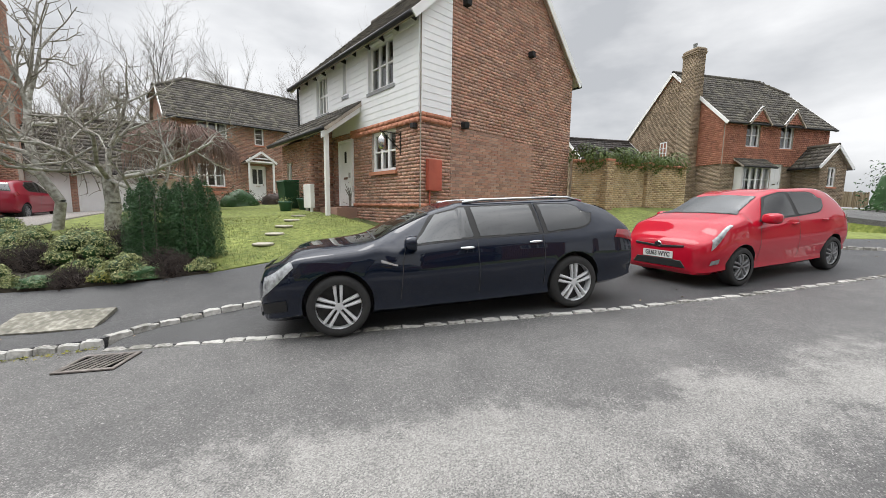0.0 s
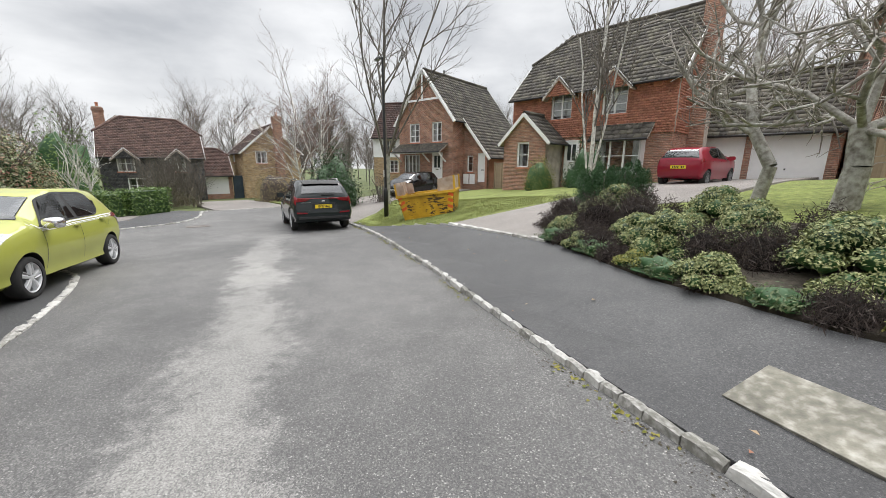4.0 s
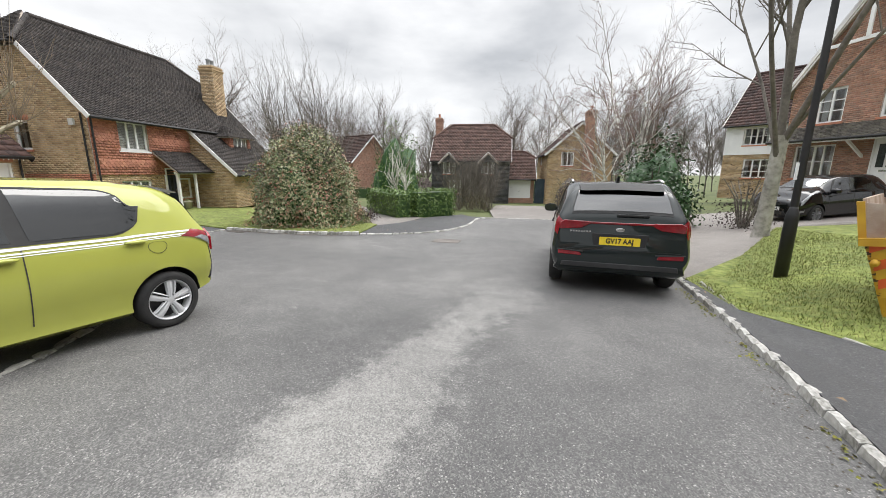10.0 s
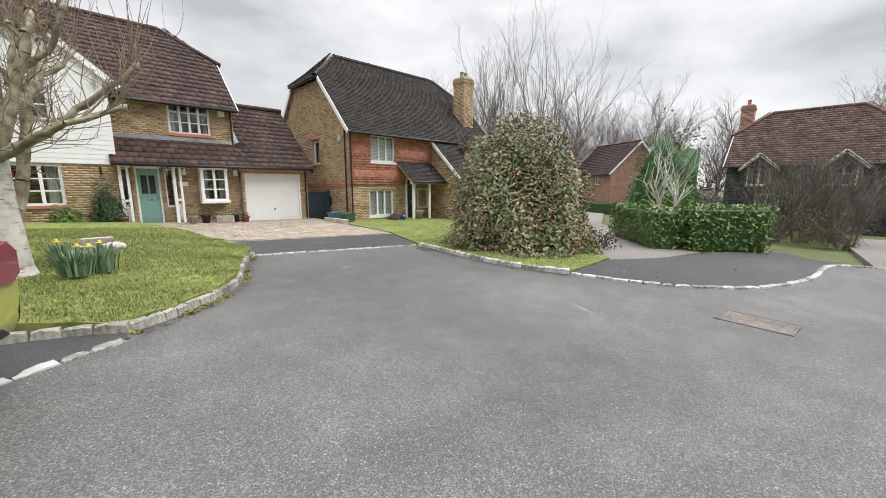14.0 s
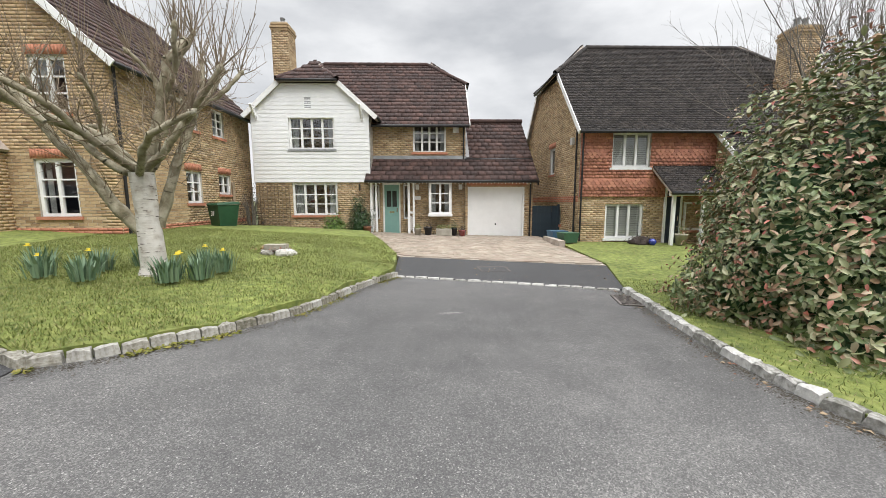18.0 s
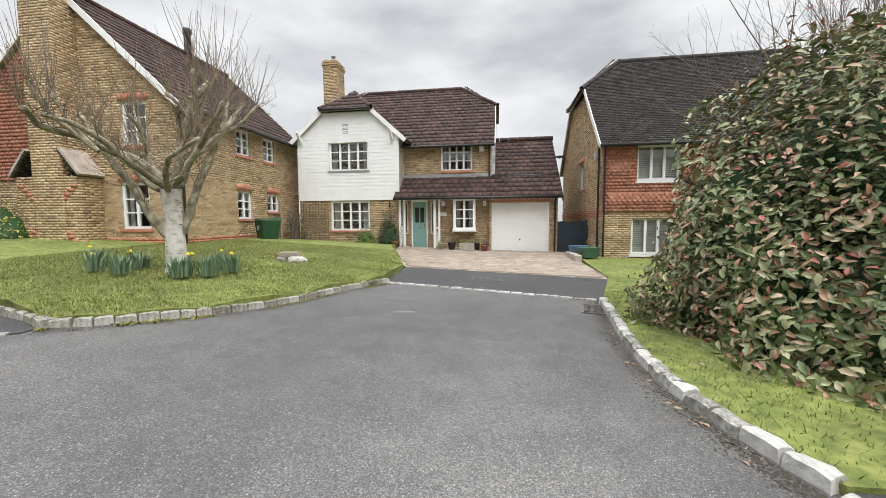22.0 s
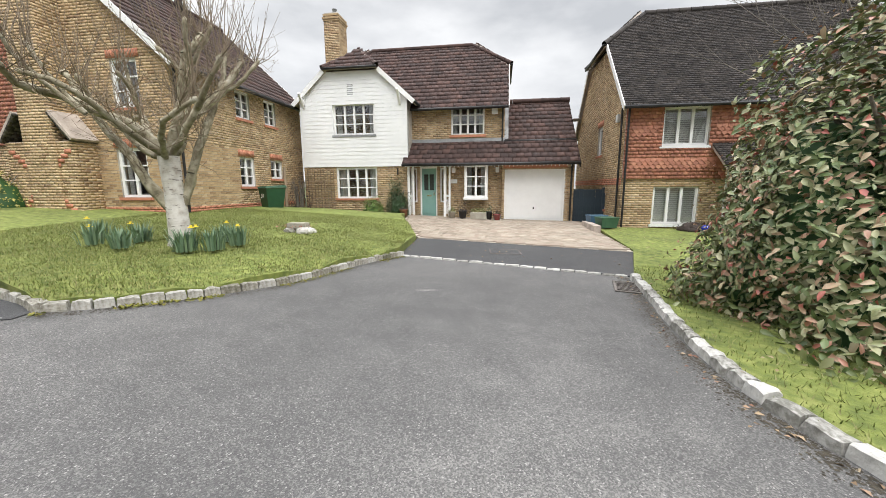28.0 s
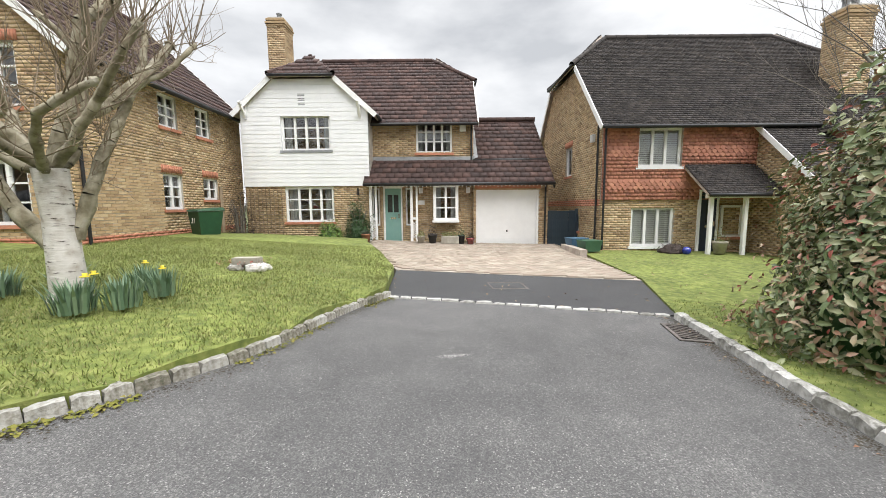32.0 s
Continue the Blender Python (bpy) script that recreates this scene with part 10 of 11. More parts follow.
# ---- street lamp, skip, fence, walls ----
def street_lamp(x, y, h, arm, label, z=None, rz=0):
    e = thing("street_lamp", pose(x, y, (land(x, y) + 0.05) if z is None else z, 0, 0, rz), label, "street lamp")
    lathe("base", [(0.085, -0.1), (0.085, 0.95), (0.08, 1.0), (0.055, 1.08), (0.05, 1.1)], M_black, e, 14)
    tubes("pole", [((0, 0, 1.05), (0, 0, h * 0.6), 0.05, 0.045), ((0, 0, h * 0.6), (0, 0, h), 0.045, 0.035)], M_black, e, 10)
    tubes("arm", [((0, 0, h - 0.02), (arm * 0.5, 0, h + 0.05), 0.028, 0.026)], M_black, e, 8)
    bm = bmesh.new()
    box_bm(bm, (arm * 0.35, -0.09, h + 0.02), (arm, 0.09, h + 0.11))
    bmesh.ops.bevel(bm, geom=bm.edges[:], offset=0.035, segments=2, affect="EDGES")
    part("lamp_head", bm, M_lead, e, "grey flat lantern head")
    box("sign_label", (-0.052, -0.02, 1.5), (0.02, -0.055, 1.75), M_white, e)
street_lamp(-14.5, 9.95, 5.6, -0.75, "tall black street lamp standing in the grass", rz=-10)
street_lamp(11.0, -5.3, 7.0, -0.6, "distant grey street lamp beside the road", rz=20)

def skip():
    e = thing("skip", pose(-12.39, 10.595, land(-12.39, 10.6) - 0.015, 0.6, -7.9, 43.6), "yellow rusty waste skip standing on the grass", "skip")
    # outer shell: trapezoid in length, open top
    lb, lt, h, w = 0.80, 0.95, 0.84, 0.66
    def shell(dx, dz0, g):
        return [(-lb + g, -w + g, dz0), (lb - g, -w + g, dz0), (lb - g, w - g, dz0), (-lb + g, w - g, dz0), (-lt + g, -w - 0.05 + g, h), (lt - g, -w - 0.05 + g, h), (lt - g, w + 0.05 - g, h), (-lt + g, w + 0.05 - g, h)]
    o_, i_ = shell(0, 0, 0), shell(0, 0.05, 0.03)
    V = o_ + i_
    F = [(0, 3, 2, 1), (0, 1, 5, 4), (1, 2, 6, 5), (2, 3, 7, 6), (3, 0, 4, 7)]
    F += [(8, 9, 10, 11), (8, 12, 13, 9), (9, 13, 14, 10), (10, 14, 15, 11), (11, 15, 12, 8)]
    F += [(4, 5, 13, 12), (5, 6, 14, 13), (6, 7, 15, 14), (7, 4, 12, 15)]
    link("shell", V, F, M_skip, e)
    for sg in (1, -1):
        y = sg * (w + 0.06)
        boxes("rim", [((-lt - 0.03, y - 0.045, h - 0.05), (lt + 0.03, y + 0.045, h + 0.03))], M_skiprim, e)
        x = sg * lt
        boxes("rim", [((x - 0.04, -w - 0.02, h - 0.05), (x + 0.04, w + 0.02, h + 0.03))], M_skiprim, e)
        # raised end panels with folded corners and a yellow edge post
        V = [(sg * (lt - 0.01), -w, h), (sg * (lt - 0.01), w, h), (sg * (lt + 0.02), w, h + 0.44), (sg * (lt + 0.02), -w, h + 0.44)]
        link("end_panel", V + [(a - sg * 0.03, b, c) for a, b, c in V], BOXF, M_skipin, e, "bare rusty end panel")
        for yy in (-w, w):
            top, inner = (0.46, 0.50) if sg > 0 else (0.40, 0.24)
            V = [(sg * lt, yy - 0.015, h), (sg * (lt - inner - 0.04), yy - 0.015, h), (sg * (lt - inner), yy - 0.015, h + top - 0.05), (sg * (lt + 0.02), yy - 0.015, h + top)]
            link("corner_panel", V + [(a, b + 0.03, c) for a, b, c in V], BOXF, M_skipin, e)
            V = [(sg * (lt - 0.02), yy - 0.03, h), (sg * (lt + 0.04), yy - 0.03, h), (sg * (lt + 0.06), yy - 0.03, h + top + 0.01), (sg * lt, yy - 0.03, h + top + 0.01)]
            link("corner_post", V + [(a, b + 0.06, c) for a, b, c in V], BOXF, M_skiprim, e, "yellow painted corner post")
    box("floor_plate", (-0.76, -0.61, 0.05), (0.76, 0.61, 0.07), M_skipin, e)
    # hazard chevrons and lugs on the long side
    sp = Plane((0, -w - 0.005, 0), (1, 0, 0), (0, -0.05, h))
    for sg in (-1, 1):
        for k in range(6):
            z0 = 0.24 + k * 0.095
            x = sg * (0.70 + 0.18 * z0)
            c = [(x - 0.08, z0), (x + 0.08, z0 + 0.07 * sg * -1), (x + 0.08, z0 + 0.1 - 0.07 * sg), (x - 0.08, z0 + 0.1)]
            link("hazard_stripe", [sp.at(a, b, 0.004) for a, b in c] + [sp.at(a, b, 0.008) for a, b in c], BOXF, M_hazard if k % 2 else M_skiprim, e)
    for x in (-0.54, -0.26, 0.10, 0.44):
        box("lug", (x - 0.04, -w - 0.06, 0.02), (x + 0.04, -w + 0.0, 0.1), M_skiprim, e, 0.008)
    for sg in (1, -1):
        for yy in (-w - 0.06, w + 0.06):
            tubes("lifting_pin", [((sg * 0.86, yy, 0.62), (sg * 0.86, yy + (0.1 if yy > 0 else -0.1), 0.62), 0.035, 0.035)], M_skiprim, e, 10, caps=True)
def skip_paint():
    """Yellow paint worn through to dark rust in scraped, mostly level patches."""
    m = surf("skip_paint", [(0.40, 0.21, 0.012), (0.53, 0.30, 0.016), (0.60, 0.37, 0.03)], 0.55, 4, bump=0, stain=0.25)
    nt = m.node_tree
    N, L = nt.nodes.new, nt.links.new
    b = nt.nodes["Principled BSDF"]
    old = b.inputs["Base Color"].links[0].from_socket
    tc, mp, no, ad, bl, mr, mx = N("ShaderNodeTexCoord"), N("ShaderNodeMapping"), N("ShaderNodeTexNoise"), N("ShaderNodeMath"), N("ShaderNodeTexNoise"), N("ShaderNodeMapRange"), N("ShaderNodeMixRGB")
    mp.inputs["Scale"].default_value = (4.5, 4.5, 15.0)
    no.inputs["Scale"].default_value, no.inputs["Detail"].default_value, no.inputs["Roughness"].default_value = 1.0, 9, 0.68
    bl.inputs["Scale"].default_value, bl.inputs["Detail"].default_value = 1.6, 3
    L(tc.outputs["Object"], mp.inputs[0])
    L(mp.outputs[0], no.inputs["Vector"])
    L(tc.outputs["Object"], bl.inputs["Vector"])
    ad.operation = "MULTIPLY_ADD"
    ad.inputs[1].default_value = 0.55
    L(bl.outputs["Fac"], ad.inputs[0])
    L(no.outputs["Fac"], ad.inputs[2])
    mr.inputs["From Min"].default_value, mr.inputs["From Max"].default_value = 0.84, 0.87
    L(ad.outputs[0], mr.inputs[0])
    L(mr.outputs[0], mx.inputs[0])
    L(old, mx.inputs[1])
    mx.inputs[2].default_value = (0.055, 0.03, 0.018, 1)
    L(mx.outputs[0], b.inputs["Base Color"])
    return m
M_skip = skip_paint()
M_skiprim = surf("skip_rim", [(0.50, 0.27, 0.02), (0.66, 0.40, 0.03)], 0.55, 6, bump=0.2)
M_skipin = surf("rusty_steel", [(0.30, 0.19, 0.13), (0.46, 0.35, 0.28), (0.58, 0.49, 0.42)], 0.7, 5, bump=0.3)
M_hazard = surf("hazard_orange", [(0.62, 0.09, 0.02), (0.72, 0.13, 0.03)], 0.5, 8, bump=0)
skip()

def fence_run(pts, h, label, board=0.14, mat=None, z=None):
    e = tagged(new("fence"), label, "fence")
    rng = random.Random(7)
    mat = mat or M_fence
    me = {}
    for (x0, y0), (x1, y1) in zip(pts, pts[1:]):
        L = math.hypot(x1 - x0, y1 - y0)
        n = int(L / board)
        a = math.degrees(math.atan2(y1 - y0, x1 - x0))
        for i in range(n):
            f = (i + 0.5) / n
            x, y = x0 + (x1 - x0) * f, y0 + (y1 - y0) * f
            if "b" not in me:
                bm = bmesh.new()
                box_bm(bm, (-board * 0.52, -0.012, 0), (board * 0.52, 0.012, h))
                mm = bpy.data.meshes.new("board")
                bm.to_mesh(mm)
                bm.free()
                mm.materials.append(mat)
                me["b"] = mm
            o = new("board", me["b"])
            o.parent = e
            o.matrix_basis = pose(x, y, (land(x, y) if z is None else z) + rng.uniform(-0.01, 0.01), rng.uniform(-1.0, 1.0), 0, a + 4)
        for f in np.linspace(0, 1, max(2, int(L / 1.8) + 1)):
            x, y = x0 + (x1 - x0) * f, y0 + (y1 - y0) * f
            o = box("post", (-0.05, -0.05, -0.1), (0.05, 0.05, h + 0.06), mat, e, 0.008)
            o.matrix_basis = pose(x, y, land(x, y) if z is None else z, 0, 0, a)
    return e
fence_run([(-20.1, 21.3), (-18.2, 20.9)], 1.75, "weathered close-board timber fence between two houses")
fence_run([(-8.55, -11.0), (-8.0, -11.3)], 1.75, "brown timber side gate beside a brick house", mat=None, z=-0.4)
fence_run([(-19.85, -11.9), (-21.0, -11.9)], 1.3, "dark blue timber side gate between two houses", mat=M_bluegate, z=-0.8)
fence_run([(-4.0, 22.6), (-3.2, 22.9)], 1.5, "weathered timber fence beside a garage")

def garden_wall():
    e = tagged(new("garden_wall"), "buff brick garden wall with brick piers and ivy on top", "wall")
    runs = [((10.2, 9.65), (11.3, 9.1)), ((11.3, 9.1), (14.2, 9.55)), ((14.2, 9.55), (16.3, 9.2))]
    for (x0, y0), (x1, y1) in runs:
        L = math.hypot(x1 - x0, y1 - y0)
        pl = Plane((x0, y0, land(x0, y0) + 0.0), (x1 - x0, y1 - y0, 0))
        wall(e, pl, [(0, -0.2), (L, -0.2), (L, 1.75), (0, 1.75)], (), M_mortar, 0.22, "wall_panel")
        pieces("bricks", courses([(0, -0.1), (L, -0.1), (L, 1.68), (0, 1.68)], (), 0.075, 0.225, 0.01), pl, M_buff, e, hi=0.008)
        pieces("coping", courses([(0, 1.68), (L, 1.68), (L, 1.78), (0, 1.78)], (), 0.11, 0.075, 0.008), pl, M_orange, e, hi=0.03)
    for x, y in ((11.3, 9.1), (14.2, 9.55)):
        z = land(x, y) - 0.1
        p = box("pier", (x - 0.17, y - 0.17, z), (x + 0.17, y + 0.17, z + 1.86), M_mortar, e)
        for o, u in (((x - 0.17, y - 0.17, z), (1, 0, 0)), ((x + 0.17, y - 0.17, z), (0, 1, 0)), ((x - 0.17, y + 0.17, z), (0, -1, 0))):
            pieces("bricks", courses([(0, 0), (0.34, 0), (0.34, 1.86), (0, 1.86)], (), 0.075, 0.17, 0.01), Plane(o, u), M_buff, p, hi=0.008)
        box("pier_cap", (x - 0.2, y - 0.2, z + 1.86), (x + 0.2, y + 0.2, z + 1.93), M_orange, p, 0.01)
    rng = np.random.default_rng(5)
    iv = thing("ivy", pose(0, 0, 0), "bushy ivy growing along the wall top", "climbing plant")
    P, D = [], []
    for i in range(5600):
        t = rng.random()
        x, y = (10.3 + t * 5.9, 9.5 - 0.1 * math.sin(t * 6))
        r = 0.42 + 0.14 * math.sin(t * 21) + 0.07 * math.sin(t * 47)
        d = rng.normal(0, 1, 3)
        d /= np.linalg.norm(d)
        P.append((x, y + d[1] * r, land(x, y) + 1.82 + d[2] * r * 0.9))
        D.append(d)
    leaf_mesh("foliage", P, D, 0.09, M_ivy, iv, rng, 0.7)
garden_wall()

def trellis():
    e = tagged(new("trellis"), "grey timber trellis fixed to the house wall", "trellis")
    for i in range(9):
        box("lath", (-9.25 - i * 0.14, -11.57, -0.45), (-9.275 - i * 0.14, -11.555, 1.35), M_fence, e)
    for j in range(13):
        box("lath", (-10.4, -11.554, -0.42 + j * 0.14), (-9.24, -11.54, -0.40 + j * 0.14), M_fence, e)
trellis()

# ---- bins, pots and clutter ----
def wheelie(x, y, rz, mat, label, number="", z=None):
    e = thing("wheelie_bin", pose(x, y, land(x, y) + 0.02 if z is None else z, 0, 0, rz), label, "bin")
    V = [(-0.22, -0.25, 0.05), (0.22, -0.25, 0.05), (0.22, 0.22, 0.05), (-0.22, 0.22, 0.05), (-0.29, -0.34, 0.95), (0.29, -0.34, 0.95), (0.29, 0.36, 0.95), (-0.29, 0.36, 0.95)]
    link("body", V, BOXF, mat, e)
    V = [(-0.31, -0.38, 0.95), (0.31, -0.38, 0.95), (0.31, 0.40, 0.97), (-0.31, 0.40, 0.97), (-0.28, -0.34, 1.0), (0.28, -0.34, 1.0), (0.28, 0.36, 1.06), (-0.28, 0.36, 1.06)]
    link("lid", V, BOXF, mat, e)
    tubes("handle", [((-0.22, 0.43, 0.98), (0.22, 0.43, 0.98), 0.018, 0.018)], mat, e, 8, caps=True)
    for s in (-1, 1):
        tubes("bin_wheel", [((s * 0.24, 0.25, 0.1), (s * 0.30, 0.25, 0.1), 0.1, 0.1)], M_black, e, 16, caps=True)
    if number:
        lettering(number, 0.2, pose(0, -0.345, 0.68, 84, 0, 0), M_white, e, bold=0.006)
M_bin = surf("bin_green", [(0.012, 0.06, 0.025), (0.02, 0.085, 0.035)], 0.5, 6, bump=0.1)
wheelie(-9.2, -9.1, 150, M_bin, "dark green wheeled bin with a white house number", "31", z=-0.36)
wheelie(1.35, 14.2, -70, M_bin, "dark green wheeled bin beside the porch")
M_terra = surf("terracotta", [(0.40, 0.17, 0.09), (0.50, 0.23, 0.13)], 0.85, 12, bump=0.2)
M_stonepot = surf("stone_pot", [(0.36, 0.33, 0.27), (0.48, 0.45, 0.38)], 0.9, 12, bump=0.3)
M_bluepot = surf("blue_glaze", [(0.01, 0.02, 0.22), (0.02, 0.04, 0.32)], 0.12, 6, bump=0, coat=1)
M_redpot = surf("red_glaze", [(0.22, 0.02, 0.02), (0.30, 0.03, 0.03)], 0.2, 6, bump=0, coat=1)
M_greenpot = surf("green_pot", [(0.03, 0.10, 0.07), (0.05, 0.14, 0.10)], 0.5, 6, bump=0)

def pot(x, y, r, h, mat, label, plant=None, ph=0.3, seed=1, z=None, n=160, size=0.05):
    z = land(x, y) + 0.06 if z is None else z
    e = thing("plant_pot", pose(x, y, z), label, "plant pot")
    lathe("pot", [(r * 0.72, 0), (r * 0.95, h * 0.85), (r, h * 0.87), (r, h), (r * 0.9, h), (r * 0.85, h * 0.85)], mat, e, 18)
    if plant:
        rng = np.random.default_rng(seed)
        p, d = shrub_points(rng, n, r * 1.1, r * 1.1, ph, 0.3, 0.5, h * 0.9)
        leaf_mesh("plant", p, d + rng.normal(0, 0.5, d.shape) + np.array([0, 0, 0.5]), size, plant, e, rng, 0.4)
pot(-13.45, -11.0, 0.16, 0.25, M_terra, "terracotta pot beside the porch", M_heather, 0.15, 1)
pot(-15.35, -11.0, 0.14, 0.25, M_stonepot, "pale stone pot beside the door", M_hebe, 0.2, 2)
pot(-15.75, -11.05, 0.16, 0.3, M_black, "black pot with a tall thin plant", M_heather, 0.5, 3)
pot(-17.05, -11.0, 0.16, 0.22, M_redpot, "glazed red pot beside the garage", M_heather, 0.2, 4)
pot(-16.75, -11.1, 0.12, 0.3, M_black, "dark pot with a small shrub", M_holly_and_shade, 0.35, 5)
pot(-24.15, -9.0, 0.2, 0.36, M_stonepot, "stone pot with a grey shrub by the porch", M_hebe, 0.4, 6, z=-0.75)
pot(-26.1, -9.1, 0.2, 0.42, M_bluepot, "glazed cobalt blue pot by the porch", None, z=-0.75)
pot(1.75, 13.3, 0.29, 0.38, M_greenpot, "green pot with a clipped box ball", M_holly_and_shade, 0.65, 7, n=700)
pot(1.1, 13.1, 0.22, 0.32, M_greenpot, "green planter with small white flowers", M_hebe, 0.2, 8)
def trough():
    e = thing("planter", pose(-16.35, -11.05, land(-16.35, -11.05) + 0.06), "pale stone trough planted with low herbs", "planter")
    box("trough", (-0.3, -0.12, 0), (0.3, 0.12, 0.26), M_stonepot, e, 0.02)
    rng = np.random.default_rng(3)
    p = np.stack([rng.uniform(-0.28, 0.28, 260), rng.uniform(-0.11, 0.11, 260), 0.26 + rng.random(260) * 0.14], 1)
    leaf_mesh("plant", p, rng.normal(0, 1, (260, 3)) + np.array([0, 0, 0.6]), 0.06, M_hebe, e, rng, 0.3)
trough()
bl = bmesh.new()
bmesh.ops.create_uvsphere(bl, u_segments=20, v_segments=12, radius=0.12, matrix=Matrix.Translation((-23.2, -9.0, land(-23.2, -9.0) + 0.17)))
tagged(part("garden_ball", bl, M_bluepot, None, smooth=True), "glossy blue ball lying in the grass", "garden ornament")
def recycling(x, y, rz, col, label):
    e = thing("recycling_box", pose(x, y, land(x, y) + 0.1, 0, 0, rz), label, "box")
    V = [(-0.24, -0.18, 0), (0.24, -0.18, 0), (0.24, 0.18, 0), (-0.24, 0.18, 0), (-0.29, -0.22, 0.3), (0.29, -0.22, 0.3), (0.29, 0.22, 0.3), (-0.29, 0.22, 0.3)]
    link("box_body", V, BOXF, col, e)
    box("box_lid", (-0.3, -0.23, 0.3), (0.3, 0.23, 0.335), col, e, 0.01)
recycling(-20.35, -10.0, 10, surf("box_blue", [(0.05, 0.12, 0.20), (0.08, 0.17, 0.26)], 0.5, 5, bump=0), "blue recycling box beside the drive")
recycling(-20.5, -9.35, 15, surf("box_green", [(0.04, 0.11, 0.065), (0.06, 0.15, 0.09)], 0.5, 5, bump=0), "green recycling box beside the drive")
def low_wall():
    e = tagged(new("low_wall"), "low red brick wall at the drive edge", "wall")
    pl = Plane((-20.15, -8.6, land(-20.2, -9) - 0.05), (0, -1, 0))
    for pl2 in (pl,):
        wall(e, pl2, [(0, 0), (1.7, 0), (1.7, 0.28), (0, 0.28)], (), M_mortar_d, 0.2)
        pieces("bricks", courses([(0, 0), (1.7, 0), (1.7, 0.28), (0, 0.28)], (), 0.075, 0.225, 0.01), pl2, M_red, e, hi=0.008)
low_wall()

def daffodils(x, y, n, seed, flowers=4):
    rng = np.random.default_rng(seed)
    z = land(x, y) + 0.3
    e = thing("daffodils", pose(x, y, z), "clump of green daffodil leaves with yellow flowers", "flower", "daffodil clumps on the lawn")
    V, F = [], []
    for i in range(n):
        a, r = rng.uniform(0, 6.28), rng.uniform(0, 0.17)
        b = Vector((r * math.cos(a), r * math.sin(a), 0))
        h, l = rng.uniform(0.2, 0.36), rng.uniform(0.02, 0.15)
        w = Vector((-math.sin(a), math.cos(a), 0)) * 0.013
        m = b + Vector((l * 0.4 * math.cos(a), l * 0.4 * math.sin(a), h * 0.6))
        t = b + Vector((l * math.cos(a), l * math.sin(a), h))
        k = len(V)
        V += [b - w, b + w, m + w, m - w, t]
        F += [(k, k + 1, k + 2, k + 3), (k + 3, k + 2, k + 4)]
    link("leaves", V, F, M_daff, e)["kind"] = "stuff"
    for i in range(flowers):
        a, r = rng.uniform(0, 6.28), rng.uniform(0, 0.2)
        p = Vector((r * math.cos(a), r * math.sin(a), rng.uniform(0.26, 0.36)))
        tubes("flower_stalk", [((p.x * 0.7, p.y * 0.7, 0), p, 0.004, 0.003)], M_daff, e, 4)
        lathe("flower", [(0.012, 0), (0.045, 0.006), (0.04, 0.012), (0.016, 0.014), (0.022, 0.04), (0.014, 0.04)], M_daffy, e, 8, tuple(p))
M_daff = leafmat("daffodil_leaf", [(0.10, 0.17, 0.10), (0.17, 0.26, 0.16), (0.25, 0.34, 0.22)], 0.5)
M_daffy = surf("daffodil_yellow", [(0.75, 0.55, 0.02), (0.80, 0.62, 0.04)], 0.6, 9, bump=0)
for i, (x, y, n, fl) in enumerate(((-11.2, -2.3, 80, 1), (-11.55, -1.7, 60, 0), (-12.5, -1.85, 150, 2), (-12.75, -2.1, 110, 0), (-12.35, -2.9, 90, 1), (-11.4, -2.9, 70, 0), (-12.75, -2.65, 80, 1), (-10.9, -1.8, 55, 1), (-10.4, -2.3, 60, 1))):
    daffodils(x, y, n, 40 + i, fl)

def rockery():
    x, y = -12.75, -4.6
    e = thing("rockery", pose(x, y, land(x, y) + 0.24), "small ring of white rocks with a stone trough", "garden ornament")
    rng = np.random.default_rng(4)
    for i in range(11):
        a = rng.uniform(0, 6.28)
        bm = bmesh.new()
        bmesh.ops.create_icosphere(bm, subdivisions=2, radius=1)
        for v in bm.verts:
            v.co *= 1 + 0.35 * noise.noise(v.co * 1.7 + Vector((i * 5, 0, 0)))
        s = rng.uniform(0.06, 0.12)
        bm.transform(Matrix.Translation((0.26 * math.cos(a) * rng.uniform(0.5, 1.1), 0.2 * math.sin(a), s * 0.6)) @ Matrix.Diagonal((s * 1.3, s, s * 0.8, 1)))
        part("rock", bm, M_birch if i % 3 else M_slab, e)
    box("stone_trough", (-0.22, -0.1, 0.12), (0.22, 0.1, 0.24), M_stonepot, e, 0.015)
    p = rng.normal(0, 1, (90, 3)) * np.array([0.25, 0.2, 0.03]) + np.array([0, 0, 0.16])
    leaf_mesh("flowers", p, rng.normal(0, 1, (90, 3)) + np.array([0, 0, 1]), 0.04, M_redleaf, e, rng, 0.7)
rockery()

# stepping stones up the lawn
for i in range(5):
    x, y = 0.25 + 0.26 * i, 8.2 + 0.8 * i
    lt = lathe("stepping_stone", [(0.2, 0), (0.205, 0.03), (0.19, 0.04)], M_stonepot, None, 14, (x, y, land(x, y) + 0.065))
    tagged(lt, "round pale stepping stone set in the lawn", "stepping stone", "stepping stones")
shrub(3.0, 11.9, 0.35, 0.3, 0.95, 60, 0.05, M_heather, "bare thorny climber beside the white door", 230, fill=0.8, stems=16)

